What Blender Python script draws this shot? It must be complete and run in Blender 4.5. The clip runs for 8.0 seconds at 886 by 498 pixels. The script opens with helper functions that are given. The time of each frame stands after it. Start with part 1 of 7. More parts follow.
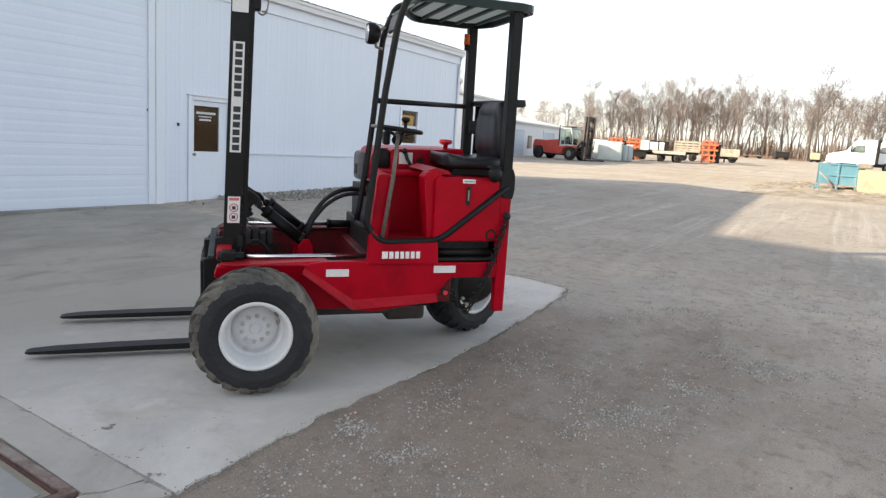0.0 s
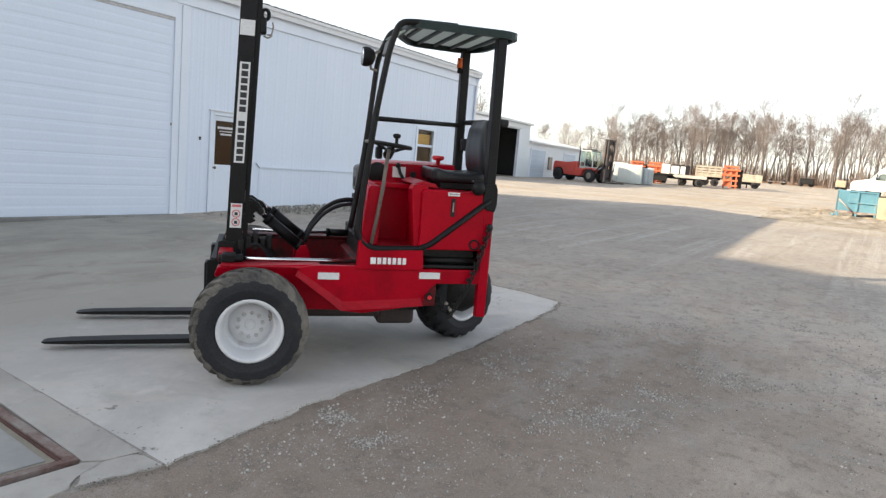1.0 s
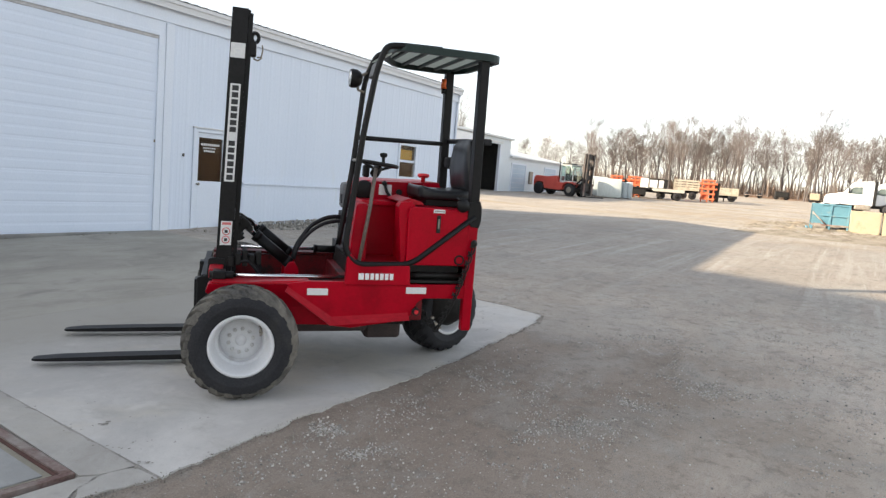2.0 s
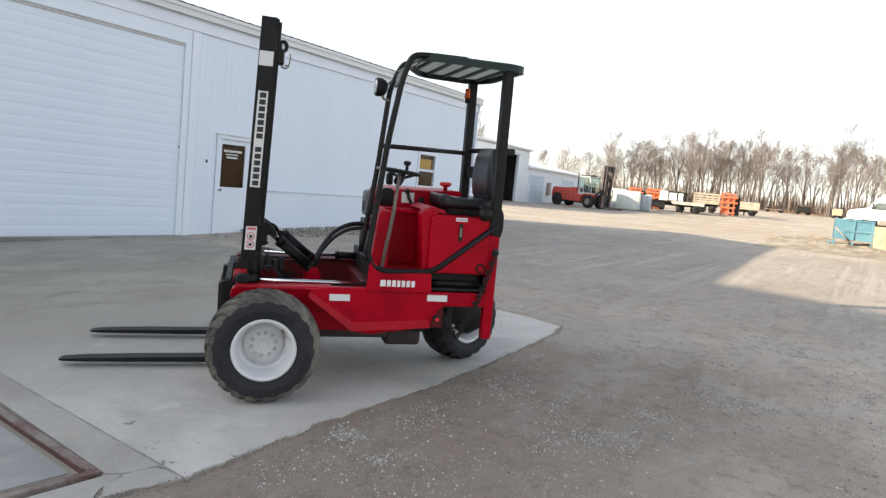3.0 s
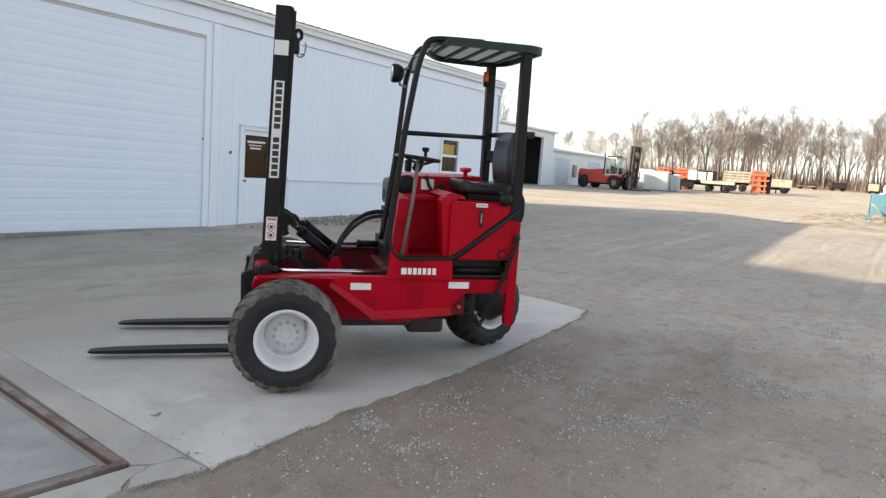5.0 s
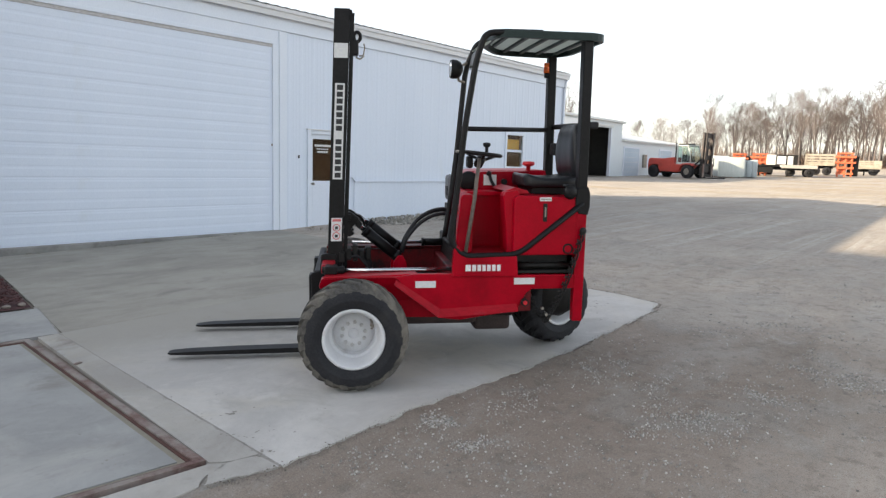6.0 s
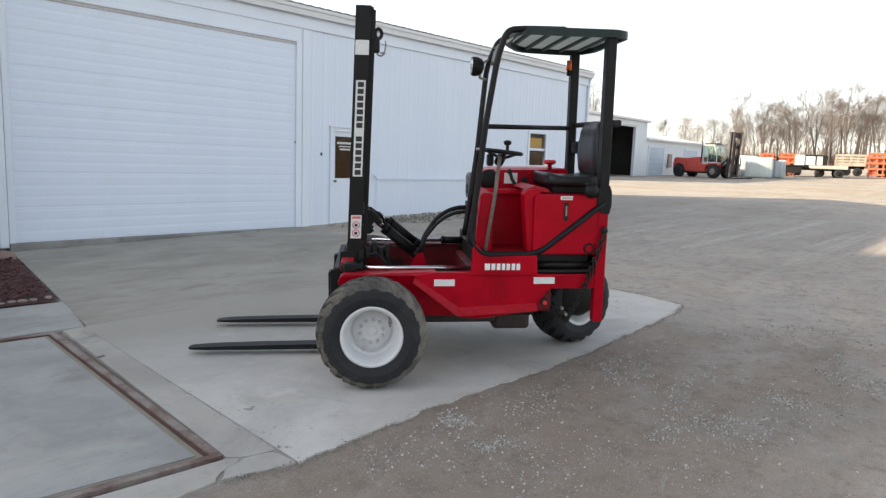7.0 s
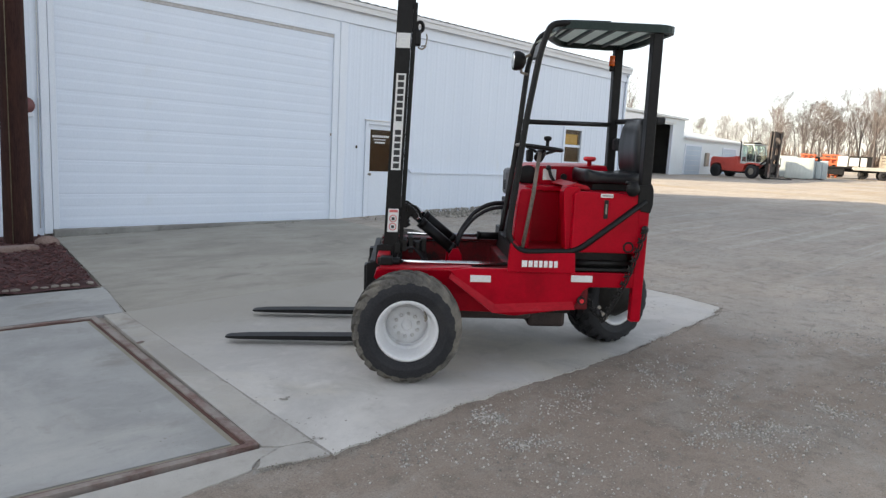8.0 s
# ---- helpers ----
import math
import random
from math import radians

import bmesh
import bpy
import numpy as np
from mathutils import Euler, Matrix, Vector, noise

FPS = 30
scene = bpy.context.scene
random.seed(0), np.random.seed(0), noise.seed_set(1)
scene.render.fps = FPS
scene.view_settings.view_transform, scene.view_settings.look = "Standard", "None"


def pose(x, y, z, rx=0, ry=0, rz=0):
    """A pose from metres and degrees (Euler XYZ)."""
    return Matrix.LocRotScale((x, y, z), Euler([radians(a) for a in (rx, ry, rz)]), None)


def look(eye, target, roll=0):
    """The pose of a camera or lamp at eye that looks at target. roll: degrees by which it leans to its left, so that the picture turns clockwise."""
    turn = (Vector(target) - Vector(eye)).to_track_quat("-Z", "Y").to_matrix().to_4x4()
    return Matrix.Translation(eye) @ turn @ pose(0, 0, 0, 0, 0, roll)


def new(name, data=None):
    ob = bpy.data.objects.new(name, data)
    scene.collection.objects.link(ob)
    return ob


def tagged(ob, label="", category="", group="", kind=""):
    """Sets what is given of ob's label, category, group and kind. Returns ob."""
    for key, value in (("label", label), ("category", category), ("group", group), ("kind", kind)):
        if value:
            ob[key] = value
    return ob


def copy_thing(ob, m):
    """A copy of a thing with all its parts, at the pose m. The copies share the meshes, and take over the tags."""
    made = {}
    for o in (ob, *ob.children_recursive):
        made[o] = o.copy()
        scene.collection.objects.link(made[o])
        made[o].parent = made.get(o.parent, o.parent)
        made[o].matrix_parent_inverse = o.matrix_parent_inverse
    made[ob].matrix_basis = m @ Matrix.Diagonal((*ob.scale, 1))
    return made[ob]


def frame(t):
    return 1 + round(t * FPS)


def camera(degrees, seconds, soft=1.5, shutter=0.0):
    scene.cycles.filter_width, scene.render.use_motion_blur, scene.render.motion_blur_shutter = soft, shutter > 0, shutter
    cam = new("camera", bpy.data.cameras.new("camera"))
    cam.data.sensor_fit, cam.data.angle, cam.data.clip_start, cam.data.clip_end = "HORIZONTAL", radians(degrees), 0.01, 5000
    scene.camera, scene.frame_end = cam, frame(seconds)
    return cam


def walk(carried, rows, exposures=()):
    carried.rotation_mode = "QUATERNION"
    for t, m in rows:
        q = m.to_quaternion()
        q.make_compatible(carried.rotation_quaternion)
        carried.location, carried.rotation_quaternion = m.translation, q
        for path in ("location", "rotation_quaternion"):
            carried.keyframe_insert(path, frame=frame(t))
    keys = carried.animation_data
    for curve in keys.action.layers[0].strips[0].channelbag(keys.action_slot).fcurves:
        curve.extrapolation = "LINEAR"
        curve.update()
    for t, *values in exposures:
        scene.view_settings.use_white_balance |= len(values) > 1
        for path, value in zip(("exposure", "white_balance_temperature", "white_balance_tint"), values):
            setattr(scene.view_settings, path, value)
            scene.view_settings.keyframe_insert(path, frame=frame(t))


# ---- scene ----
cam = camera(67.23, 8.0, soft=1.35)
PATH = [
    (0, (0.5178, -0.2307, 1.6332), (4.7670, 2.2850, 0.8482), 3.83),
    (0.5, (0.4381, -0.3982, 1.6345), (4.7140, 2.1128, 0.9929), 3.79),
    (1, (0.3781, -0.6168, 1.6207), (4.5548, 2.0531, 0.9677), 4.98),
    (1.5, (0.2860, -0.7226, 1.6455), (4.5033, 1.9296, 1.2217), 4.40),
    (1.7, (0.2709, -0.6986, 1.6466), (4.5478, 1.8332, 1.1004), 4.62),
    (2.8, (0.2008, -0.6371, 1.6344), (4.3739, 2.0799, 1.1837), 5.38),
    (3, (0.2070, -0.6425, 1.6329), (4.3997, 2.0399, 1.1577), 5.61),
    (3.5, (0.2138, -0.6458, 1.6322), (4.4099, 2.0288, 1.1435), 5.49),
    (4, (0.2278, -0.6542, 1.6338), (4.3679, 2.1040, 1.1313), 5.90),
    (4.2, (0.2388, -0.6574, 1.6456), (4.4029, 2.0561, 1.1002), 6.05),
    (5.3, (0.2823, -0.6521, 1.6390), (4.2799, 2.2821, 0.9995), 2.85),
    (5.5, (0.2937, -0.6669, 1.6373), (4.2185, 2.3598, 0.9779), 2.15),
    (6, (0.3168, -0.6568, 1.6357), (4.0764, 2.5750, 0.9871), 1.73),
    (6.5, (0.3373, -0.6555, 1.6343), (4.0553, 2.6129, 0.9308), 2.15),
    (7, (0.3479, -0.6551, 1.6325), (3.9966, 2.6979, 0.9658), 2.07),
    (7.5, (0.3581, -0.6493, 1.6362), (4.0138, 2.7013, 0.9956), 2.63),
    (8, (0.3338, -0.6021, 1.6298), (3.8231, 2.9069, 0.9142), 3.07),
]
walk(cam, [(t, look(eye, target, roll)) for t, eye, target, roll in PATH],
     exposures=[(0.0, 1.25, 6550, 10), (8.0, 1.25, 6550, 10)])

# ---- sky and sun ----
SUN_WAY = Vector((-8.6, 8.3, 4.0)).normalized()      # towards the sun
ELEV = math.asin(SUN_WAY.z)
world = bpy.data.worlds.new("sky")
scene.world = world
world.use_nodes = True
wn = world.node_tree
sky = wn.nodes.new("ShaderNodeTexSky")
sky.sky_type = 'NISHITA'
sky.sun_disc = False
sky.sun_elevation = ELEV
sky.sun_rotation = math.atan2(SUN_WAY.x, SUN_WAY.y)
sky.air_density, sky.dust_density, sky.ozone_density = 1.0, 1.2, 1.0
haze = wn.nodes.new("ShaderNodeHueSaturation")
haze.inputs["Saturation"].default_value = 0.42
wn.links.new(sky.outputs[0], haze.inputs["Color"])
wn.links.new(haze.outputs[0], wn.nodes["Background"].inputs[0])
wn.nodes["Background"].inputs[1].default_value = 0.15
sun_data = bpy.data.lights.new("sun", 'SUN')
sun_data.energy, sun_data.angle, sun_data.color = 5.0, radians(0.6), (1.0, 0.84, 0.62)
sun = new("sun", sun_data)
sun.matrix_world = look(SUN_WAY * 60, (0, 0, 0))

# ---- materials ----


def surf(name, c1, c2, scale=3.0, rough=0.6, metal=0.0, bump=0.0, bscale=60.0, spot=None, spot_scale=1.0, spot_at=(0.55, 0.7),
         detail=6.0, per_piece=0.0, coat=0.0, stretch=(1, 1, 1), rough2=None, fine=0.15, spec=0.5):
    """Two-scale surface: c1 and c2 mixed by a broad noise, a fine grain over it, and patches of the colour spot."""
    m = bpy.data.materials.new(name)
    m.use_nodes = True
    nt = m.node_tree
    b = nt.nodes["Principled BSDF"]
    tc = nt.nodes.new("ShaderNodeTexCoord")
    mp = nt.nodes.new("ShaderNodeMapping")
    mp.inputs["Scale"].default_value = stretch
    nt.links.new(tc.outputs["Object"], mp.inputs[0])

    def noise_tex(s, d=detail, r=0.6):
        n = nt.nodes.new("ShaderNodeTexNoise")
        n.inputs["Scale"].default_value, n.inputs["Detail"].default_value, n.inputs["Roughness"].default_value = s, d, r
        nt.links.new(mp.outputs[0], n.inputs["Vector"])
        return n

    def mix(a, bb, f, mode='MIX'):
        x = nt.nodes.new("ShaderNodeMix")
        x.data_type, x.blend_type = 'RGBA', mode
        for sock, v in ((x.inputs[0], f), (x.inputs[6], a), (x.inputs[7], bb)):
            if isinstance(v, (float, int)):
                sock.default_value = v
            elif isinstance(v, tuple):
                sock.default_value = (*v, 1.0)
            else:
                nt.links.new(v, sock)
        return x.outputs[2]

    def ramp(src, lo, hi):
        r = nt.nodes.new("ShaderNodeMapRange")
        r.inputs[1].default_value, r.inputs[2].default_value = lo, hi
        r.interpolation_type = 'SMOOTHSTEP'
        nt.links.new(src, r.inputs[0])
        return r.outputs[0]

    broad = noise_tex(scale)
    col = mix(c1, c2, ramp(broad.outputs[0], 0.35, 0.65))
    grain = noise_tex(bscale, 3.0, 0.7)
    if fine:
        g = ramp(grain.outputs[0], 0.25, 0.75)
        col = mix(col, mix(tuple(max(0, v * (1 - 2.2 * fine)) for v in c1), tuple(min(1, v * (1 + 1.6 * fine)) for v in c2), g), 0.5)
    if spot is not None:
        s = noise_tex(spot_scale, 8.0, 0.65)
        col = mix(col, spot, ramp(s.outputs[0], *spot_at))
    if per_piece:
        oi = nt.nodes.new("ShaderNodeObjectInfo")
        hsv = nt.nodes.new("ShaderNodeHueSaturation")
        mr = nt.nodes.new("ShaderNodeMapRange")
        mr.inputs[3].default_value, mr.inputs[4].default_value = 1 - per_piece, 1 + per_piece
        nt.links.new(oi.outputs["Random"], mr.inputs[0])
        nt.links.new(mr.outputs[0], hsv.inputs["Value"])
        nt.links.new(col, hsv.inputs["Color"])
        col = hsv.outputs[0]
    nt.links.new(col, b.inputs["Base Color"])
    b.inputs["Metallic"].default_value = metal
    b.inputs["Specular IOR Level"].default_value = spec
    rr = nt.nodes.new("ShaderNodeMapRange")
    rr.inputs[3].default_value, rr.inputs[4].default_value = max(0.02, rough - 0.08), min(1, (rough2 or rough + 0.1))
    nt.links.new(broad.outputs[0], rr.inputs[0])
    nt.links.new(rr.outputs[0], b.inputs["Roughness"])
    b.inputs["Coat Weight"].default_value = coat
    if bump:
        bp = nt.nodes.new("ShaderNodeBump")
        bp.inputs["Strength"].default_value, bp.inputs["Distance"].default_value = min(1.0, bump), 0.01
        nt.links.new(grain.outputs[0], bp.inputs["Height"])
        nt.links.new(bp.outputs[0], b.inputs["Normal"])
    return m


def island(m, amount):
    """Vary a material's brightness from piece to piece of one joined mesh."""
    nt = m.node_tree
    b = nt.nodes["Principled BSDF"]
    src = b.inputs["Base Color"].links[0].from_socket
    gm = nt.nodes.new("ShaderNodeNewGeometry")
    mr = nt.nodes.new("ShaderNodeMapRange")
    mr.inputs[3].default_value, mr.inputs[4].default_value = 1 - amount, 1 + amount
    hsv = nt.nodes.new("ShaderNodeHueSaturation")
    nt.links.new(gm.outputs["Random Per Island"], mr.inputs[0])
    nt.links.new(mr.outputs[0], hsv.inputs["Value"])
    nt.links.new(src, hsv.inputs["Color"])
    nt.links.new(hsv.outputs[0], b.inputs["Base Color"])
    return m


def glass(name, tint=(1, 1, 1), rough=0.02, ior=1.45):
    """Tinted window glass, clear to look through, with the gloss of a pane."""
    m = bpy.data.materials.new(name)
    m.use_nodes = True
    b = m.node_tree.nodes["Principled BSDF"]
    b.inputs["Base Color"].default_value = (*tint, 1)
    b.inputs["Transmission Weight"].default_value = 1.0
    b.inputs["Roughness"].default_value = rough
    b.inputs["IOR"].default_value = ior
    return m


def yard_material():
    """Packed grey-brown millings: dusty swept bands, dark and rusty patches, embedded chips, a lane band darkened as
    shade.
    """
    m = bpy.data.materials.new("gravel_yard")
    m.use_nodes = True
    nt = m.node_tree
    b = nt.nodes["Principled BSDF"]
    b.inputs["Roughness"].default_value, b.inputs["Specular IOR Level"].default_value = 0.95, 0.2
    tc = nt.nodes.new("ShaderNodeTexCoord")

    def tex(scale, detail=6.0, rough=0.6, stretch=(1, 1, 1), turn=0.0, warp=0.0):
        mp = nt.nodes.new("ShaderNodeMapping")
        mp.inputs["Scale"].default_value, mp.inputs["Rotation"].default_value = stretch, (0, 0, turn)
        nt.links.new(tc.outputs["Object"], mp.inputs[0])
        n = nt.nodes.new("ShaderNodeTexNoise")
        n.inputs["Scale"].default_value, n.inputs["Detail"].default_value, n.inputs["Roughness"].default_value = scale, detail, rough
        n.inputs["Distortion"].default_value = warp
        nt.links.new(mp.outputs[0], n.inputs["Vector"])
        return n.outputs[0]

    def step(src, lo, hi):
        r = nt.nodes.new("ShaderNodeMapRange")
        r.inputs[1].default_value, r.inputs[2].default_value, r.interpolation_type = lo, hi, 'SMOOTHSTEP'
        nt.links.new(src, r.inputs[0])
        return r.outputs[0]

    def mix(a, c, f, mode='MIX'):
        x = nt.nodes.new("ShaderNodeMix")
        x.data_type, x.blend_type = 'RGBA', mode
        for sock, v in ((x.inputs[0], f), (x.inputs[6], a), (x.inputs[7], c)):
            if isinstance(v, float):
                sock.default_value = v
            elif isinstance(v, tuple):
                sock.default_value = (*v, 1.0)
            else:
                nt.links.new(v, sock)
        return x.outputs[2]

    def times(a, k):
        x = nt.nodes.new("ShaderNodeMath")
        x.operation = 'MULTIPLY'
        nt.links.new(a, x.inputs[0])
        x.inputs[1].default_value = k
        return x.outputs[0]

    col = mix((0.42, 0.362, 0.302), (0.54, 0.468, 0.396), step(tex(0.45, 7), 0.35, 0.65))
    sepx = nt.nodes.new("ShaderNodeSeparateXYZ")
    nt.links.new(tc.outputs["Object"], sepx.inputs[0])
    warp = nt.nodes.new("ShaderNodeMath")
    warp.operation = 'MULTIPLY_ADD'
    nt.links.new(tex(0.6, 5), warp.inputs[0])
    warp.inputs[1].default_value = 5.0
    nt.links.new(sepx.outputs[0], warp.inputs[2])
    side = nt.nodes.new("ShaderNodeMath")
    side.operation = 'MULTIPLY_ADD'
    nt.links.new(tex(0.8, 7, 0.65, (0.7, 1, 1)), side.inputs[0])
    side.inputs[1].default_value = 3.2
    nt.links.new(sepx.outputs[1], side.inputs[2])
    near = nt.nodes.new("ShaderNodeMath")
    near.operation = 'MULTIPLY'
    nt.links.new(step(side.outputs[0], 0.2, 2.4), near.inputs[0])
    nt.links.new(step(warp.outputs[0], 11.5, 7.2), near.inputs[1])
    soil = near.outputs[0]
    col = mix(col, (0.27, 0.205, 0.145), times(step(tex(0.9, 6), 0.52, 0.72), 0.45))
    col = mix(col, (0.52, 0.485, 0.425), times(step(tex(0.5, 7, 0.6, (0.28, 1.5, 1), 0.35, 0.8), 0.50, 0.72), 0.75))
    col = mix(col, (0.56, 0.53, 0.475), times(step(tex(0.9, 9, 0.72, (0.35, 1.6, 1), -0.45, 2.2), 0.55, 0.70), 0.55))
    col = mix(col, (0.20, 0.175, 0.145), times(step(tex(1.0, 9, 0.72, (0.35, 1.8, 1), 0.15, 1.8), 0.54, 0.70), 0.3))
    col = mix(col, (0.215, 0.192, 0.16), times(step(tex(0.7, 7, 0.65, (0.35, 1.2, 1), -0.3, 0.5), 0.54, 0.74), 0.5))
    far = step(warp.outputs[0], 20.0, 30.0)
    both2 = nt.nodes.new("ShaderNodeMath")
    both2.operation = 'MULTIPLY'
    nt.links.new(far, both2.inputs[0])
    nt.links.new(step(tex(0.16, 8, 0.65, (1.7, 0.45, 1), 0.1, 0.6), 0.50, 0.62), both2.inputs[1])
    col = mix(col, (0.40, 0.30, 0.175), times(both2.outputs[0], 0.65))
    lane = step(warp.outputs[0], 9.0, 16.0)
    # shade put into the colour: a cool dark band across the lane
    lane_shade = nt.nodes.new("ShaderNodeMath")
    lane_shade.operation = 'MULTIPLY'
    nt.links.new(lane, lane_shade.inputs[0])
    nt.links.new(step(warp.outputs[0], 31.0, 24.0), lane_shade.inputs[1])
    col = mix(col, (0.205, 0.198, 0.192), times(lane_shade.outputs[0], 0.36))
    for tone, lo, hi, turn in (((0.60, 0.575, 0.54), 0.52, 0.66, 0.35), ((0.25, 0.21, 0.165), 0.53, 0.68, 0.2)):
        tr = nt.nodes.new("ShaderNodeMath")
        tr.operation = 'MULTIPLY'
        nt.links.new(lane, tr.inputs[0])
        nt.links.new(step(tex(1.1, 7, 0.7, (0.10, 2.6, 1), turn, 0.9), lo, hi), tr.inputs[1])
        col = mix(col, tone, times(tr.outputs[0], 0.42))
    # darker brown towards the apron
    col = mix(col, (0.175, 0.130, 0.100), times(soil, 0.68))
    col = mix(col, (0.155, 0.135, 0.115), times(step(tex(1.6, 8, 0.7, (0.7, 1.3, 1), 0.6, 0.8), 0.52, 0.70), 0.28))
    col = mix(col, (0.30, 0.283, 0.255), times(step(tex(0.75, 8, 0.7, (1, 1.4, 1), 0.9, 1.2), 0.50, 0.64), 0.5))
    col = mix(col, (0.47, 0.44, 0.395), times(step(tex(1.3, 9, 0.75, (0.6, 1.5, 1), -0.25, 1.6), 0.57, 0.70), 0.5))
    col = mix(col, (0.15, 0.125, 0.105), times(step(tex(2.3, 9, 0.75, (0.8, 1.2, 1), 0.3, 1.0), 0.57, 0.72), 0.45))
    for tone, lo, hi in (((0.54, 0.51, 0.465), 0.55, 0.68), ((0.16, 0.145, 0.13), 0.46, 0.33)):
        sp = nt.nodes.new("ShaderNodeMath")
        sp.operation = 'MULTIPLY'
        nt.links.new(lane, sp.inputs[0])
        nt.links.new(step(tex(3.2, 9, 0.85, (0.8, 1.3, 1), 0.4), lo, hi), sp.inputs[1])
        col = mix(col, tone, times(sp.outputs[0], 0.42))
    col = mix(col, (0.42, 0.388, 0.345), times(step(tex(0.55, 6, 0.6, (0.8, 1.2, 1), 0.7, 1.0), 0.46, 0.62), 0.5))
    mid = tex(7.0, 8.0, 0.78)
    col = mix(col, (0.14, 0.125, 0.105), times(step(mid, 0.50, 0.36), 0.45))
    col = mix(col, (0.40, 0.375, 0.33), times(step(mid, 0.54, 0.70), 0.45))
    fine = tex(120.0, 4.0, 0.85)
    col = mix(col, (0.12, 0.105, 0.09), times(step(fine, 0.50, 0.36), 0.55))
    col = mix(col, (0.42, 0.39, 0.35), times(step(fine, 0.54, 0.68), 0.5))
    vo = nt.nodes.new("ShaderNodeTexVoronoi")
    vo.inputs["Scale"].default_value, vo.inputs["Randomness"].default_value = 58.0, 1.0
    nt.links.new(tc.outputs["Object"], vo.inputs["Vector"])
    sep = nt.nodes.new("ShaderNodeSeparateColor")
    nt.links.new(vo.outputs["Color"], sep.inputs[0])
    pick = step(sep.outputs[0], 0.80, 0.86)
    blob = step(vo.outputs["Distance"], 0.34, 0.22)
    both = nt.nodes.new("ShaderNodeMath")
    both.operation = 'MULTIPLY'
    nt.links.new(pick, both.inputs[0])
    nt.links.new(blob, both.inputs[1])
    col = mix(col, mix((0.24, 0.22, 0.19), (0.46, 0.43, 0.39), sep.outputs[1]), times(both.outputs[0], 0.75))
    nt.links.new(col, b.inputs["Base Color"])
    bp = nt.nodes.new("ShaderNodeBump")
    bp.inputs["Strength"].default_value, bp.inputs["Distance"].default_value = 0.5, 0.006
    add = nt.nodes.new("ShaderNodeMath")
    nt.links.new(fine, add.inputs[0])
    nt.links.new(both.outputs[0], add.inputs[1])
    nt.links.new(add.outputs[0], bp.inputs["Height"])
    nt.links.new(bp.outputs[0], b.inputs["Normal"])
    return m


def concrete(name, c1, c2, dust, dark, amount, stretch=(1, 1, 1), film=None):
    """Trowelled concrete: cloudy tone, sandy dust, dark smears and fine pitting."""
    m = bpy.data.materials.new(name)
    m.use_nodes = True
    nt = m.node_tree
    b = nt.nodes["Principled BSDF"]
    b.inputs["Specular IOR Level"].default_value = 0.3
    tc = nt.nodes.new("ShaderNodeTexCoord")

    def layer(scale, lo, hi, stretched=(1, 1, 1), detail=8.0, rough=0.65, warp=0.0, turn=0.0):
        mp = nt.nodes.new("ShaderNodeMapping")
        mp.inputs["Scale"].default_value, mp.inputs["Rotation"].default_value = stretched, (0, 0, turn)
        nt.links.new(tc.outputs["Object"], mp.inputs[0])
        n = nt.nodes.new("ShaderNodeTexNoise")
        n.inputs["Scale"].default_value, n.inputs["Detail"].default_value, n.inputs["Roughness"].default_value, n.inputs["Distortion"].default_value = scale, detail, rough, warp
        nt.links.new(mp.outputs[0], n.inputs["Vector"])
        r = nt.nodes.new("ShaderNodeMapRange")
        r.inputs[1].default_value, r.inputs[2].default_value, r.interpolation_type = lo, hi, 'SMOOTHSTEP'
        nt.links.new(n.outputs[0], r.inputs[0])
        return r, n

    def over(base, top, fac, share):
        fac.inputs[4].default_value = share
        x = nt.nodes.new("ShaderNodeMix")
        x.data_type = 'RGBA'
        for sock, v in ((x.inputs[6], base), (x.inputs[7], top)):
            if isinstance(v, tuple):
                sock.default_value = (*v, 1.0)
            else:
                nt.links.new(v, sock)
        nt.links.new(fac.outputs[0], x.inputs[0])
        return x.outputs[2]

    col = over(c1, c2, layer(0.9, 0.35, 0.65, stretch, warp=0.4)[0], 1.0)
    col = over(col, dust, layer(0.7, 0.46, 0.68, stretch, warp=0.8, turn=0.5)[0], amount)
    col = over(col, dark, layer(1.7, 0.52, 0.74, stretch, warp=0.6, turn=-0.4)[0], amount)
    col = over(col, tuple(v * 1.14 for v in c2), layer(3.6, 0.54, 0.72, (1, 1, 1), warp=0.5)[0], 0.45)
    col = over(col, tuple(v * 0.8 for v in c1), layer(14.0, 0.52, 0.72, (1, 1, 1), rough=0.75)[0], 0.35)
    if film:
        warp = layer(0.9, 0.0, 1.0, warp=0.5)[1]
        sep = nt.nodes.new("ShaderNodeSeparateXYZ")
        nt.links.new(tc.outputs["Object"], sep.inputs[0])
        ma = nt.nodes.new("ShaderNodeMath")
        ma.operation = 'MULTIPLY_ADD'
        nt.links.new(warp.outputs[0], ma.inputs[0])
        ma.inputs[1].default_value = 2.4
        nt.links.new(sep.outputs[1], ma.inputs[2])
        fr = nt.nodes.new("ShaderNodeMapRange")
        fr.interpolation_type = 'SMOOTHSTEP'
        fr.inputs[1].default_value, fr.inputs[2].default_value = film[1], film[2]
        nt.links.new(ma.outputs[0], fr.inputs[0])
        col = over(col, film[0], fr, 0.85)
    pits, pn = layer(150.0, 0.58, 0.72, detail=3.0, rough=0.7)
    col = over(col, tuple(v * 0.6 for v in dark), pits, 0.35)
    nt.links.new(col, b.inputs["Base Color"])
    b.inputs["Roughness"].default_value = 0.85
    bp = nt.nodes.new("ShaderNodeBump")
    bp.inputs["Strength"].default_value, bp.inputs["Distance"].default_value = 0.12, 0.01
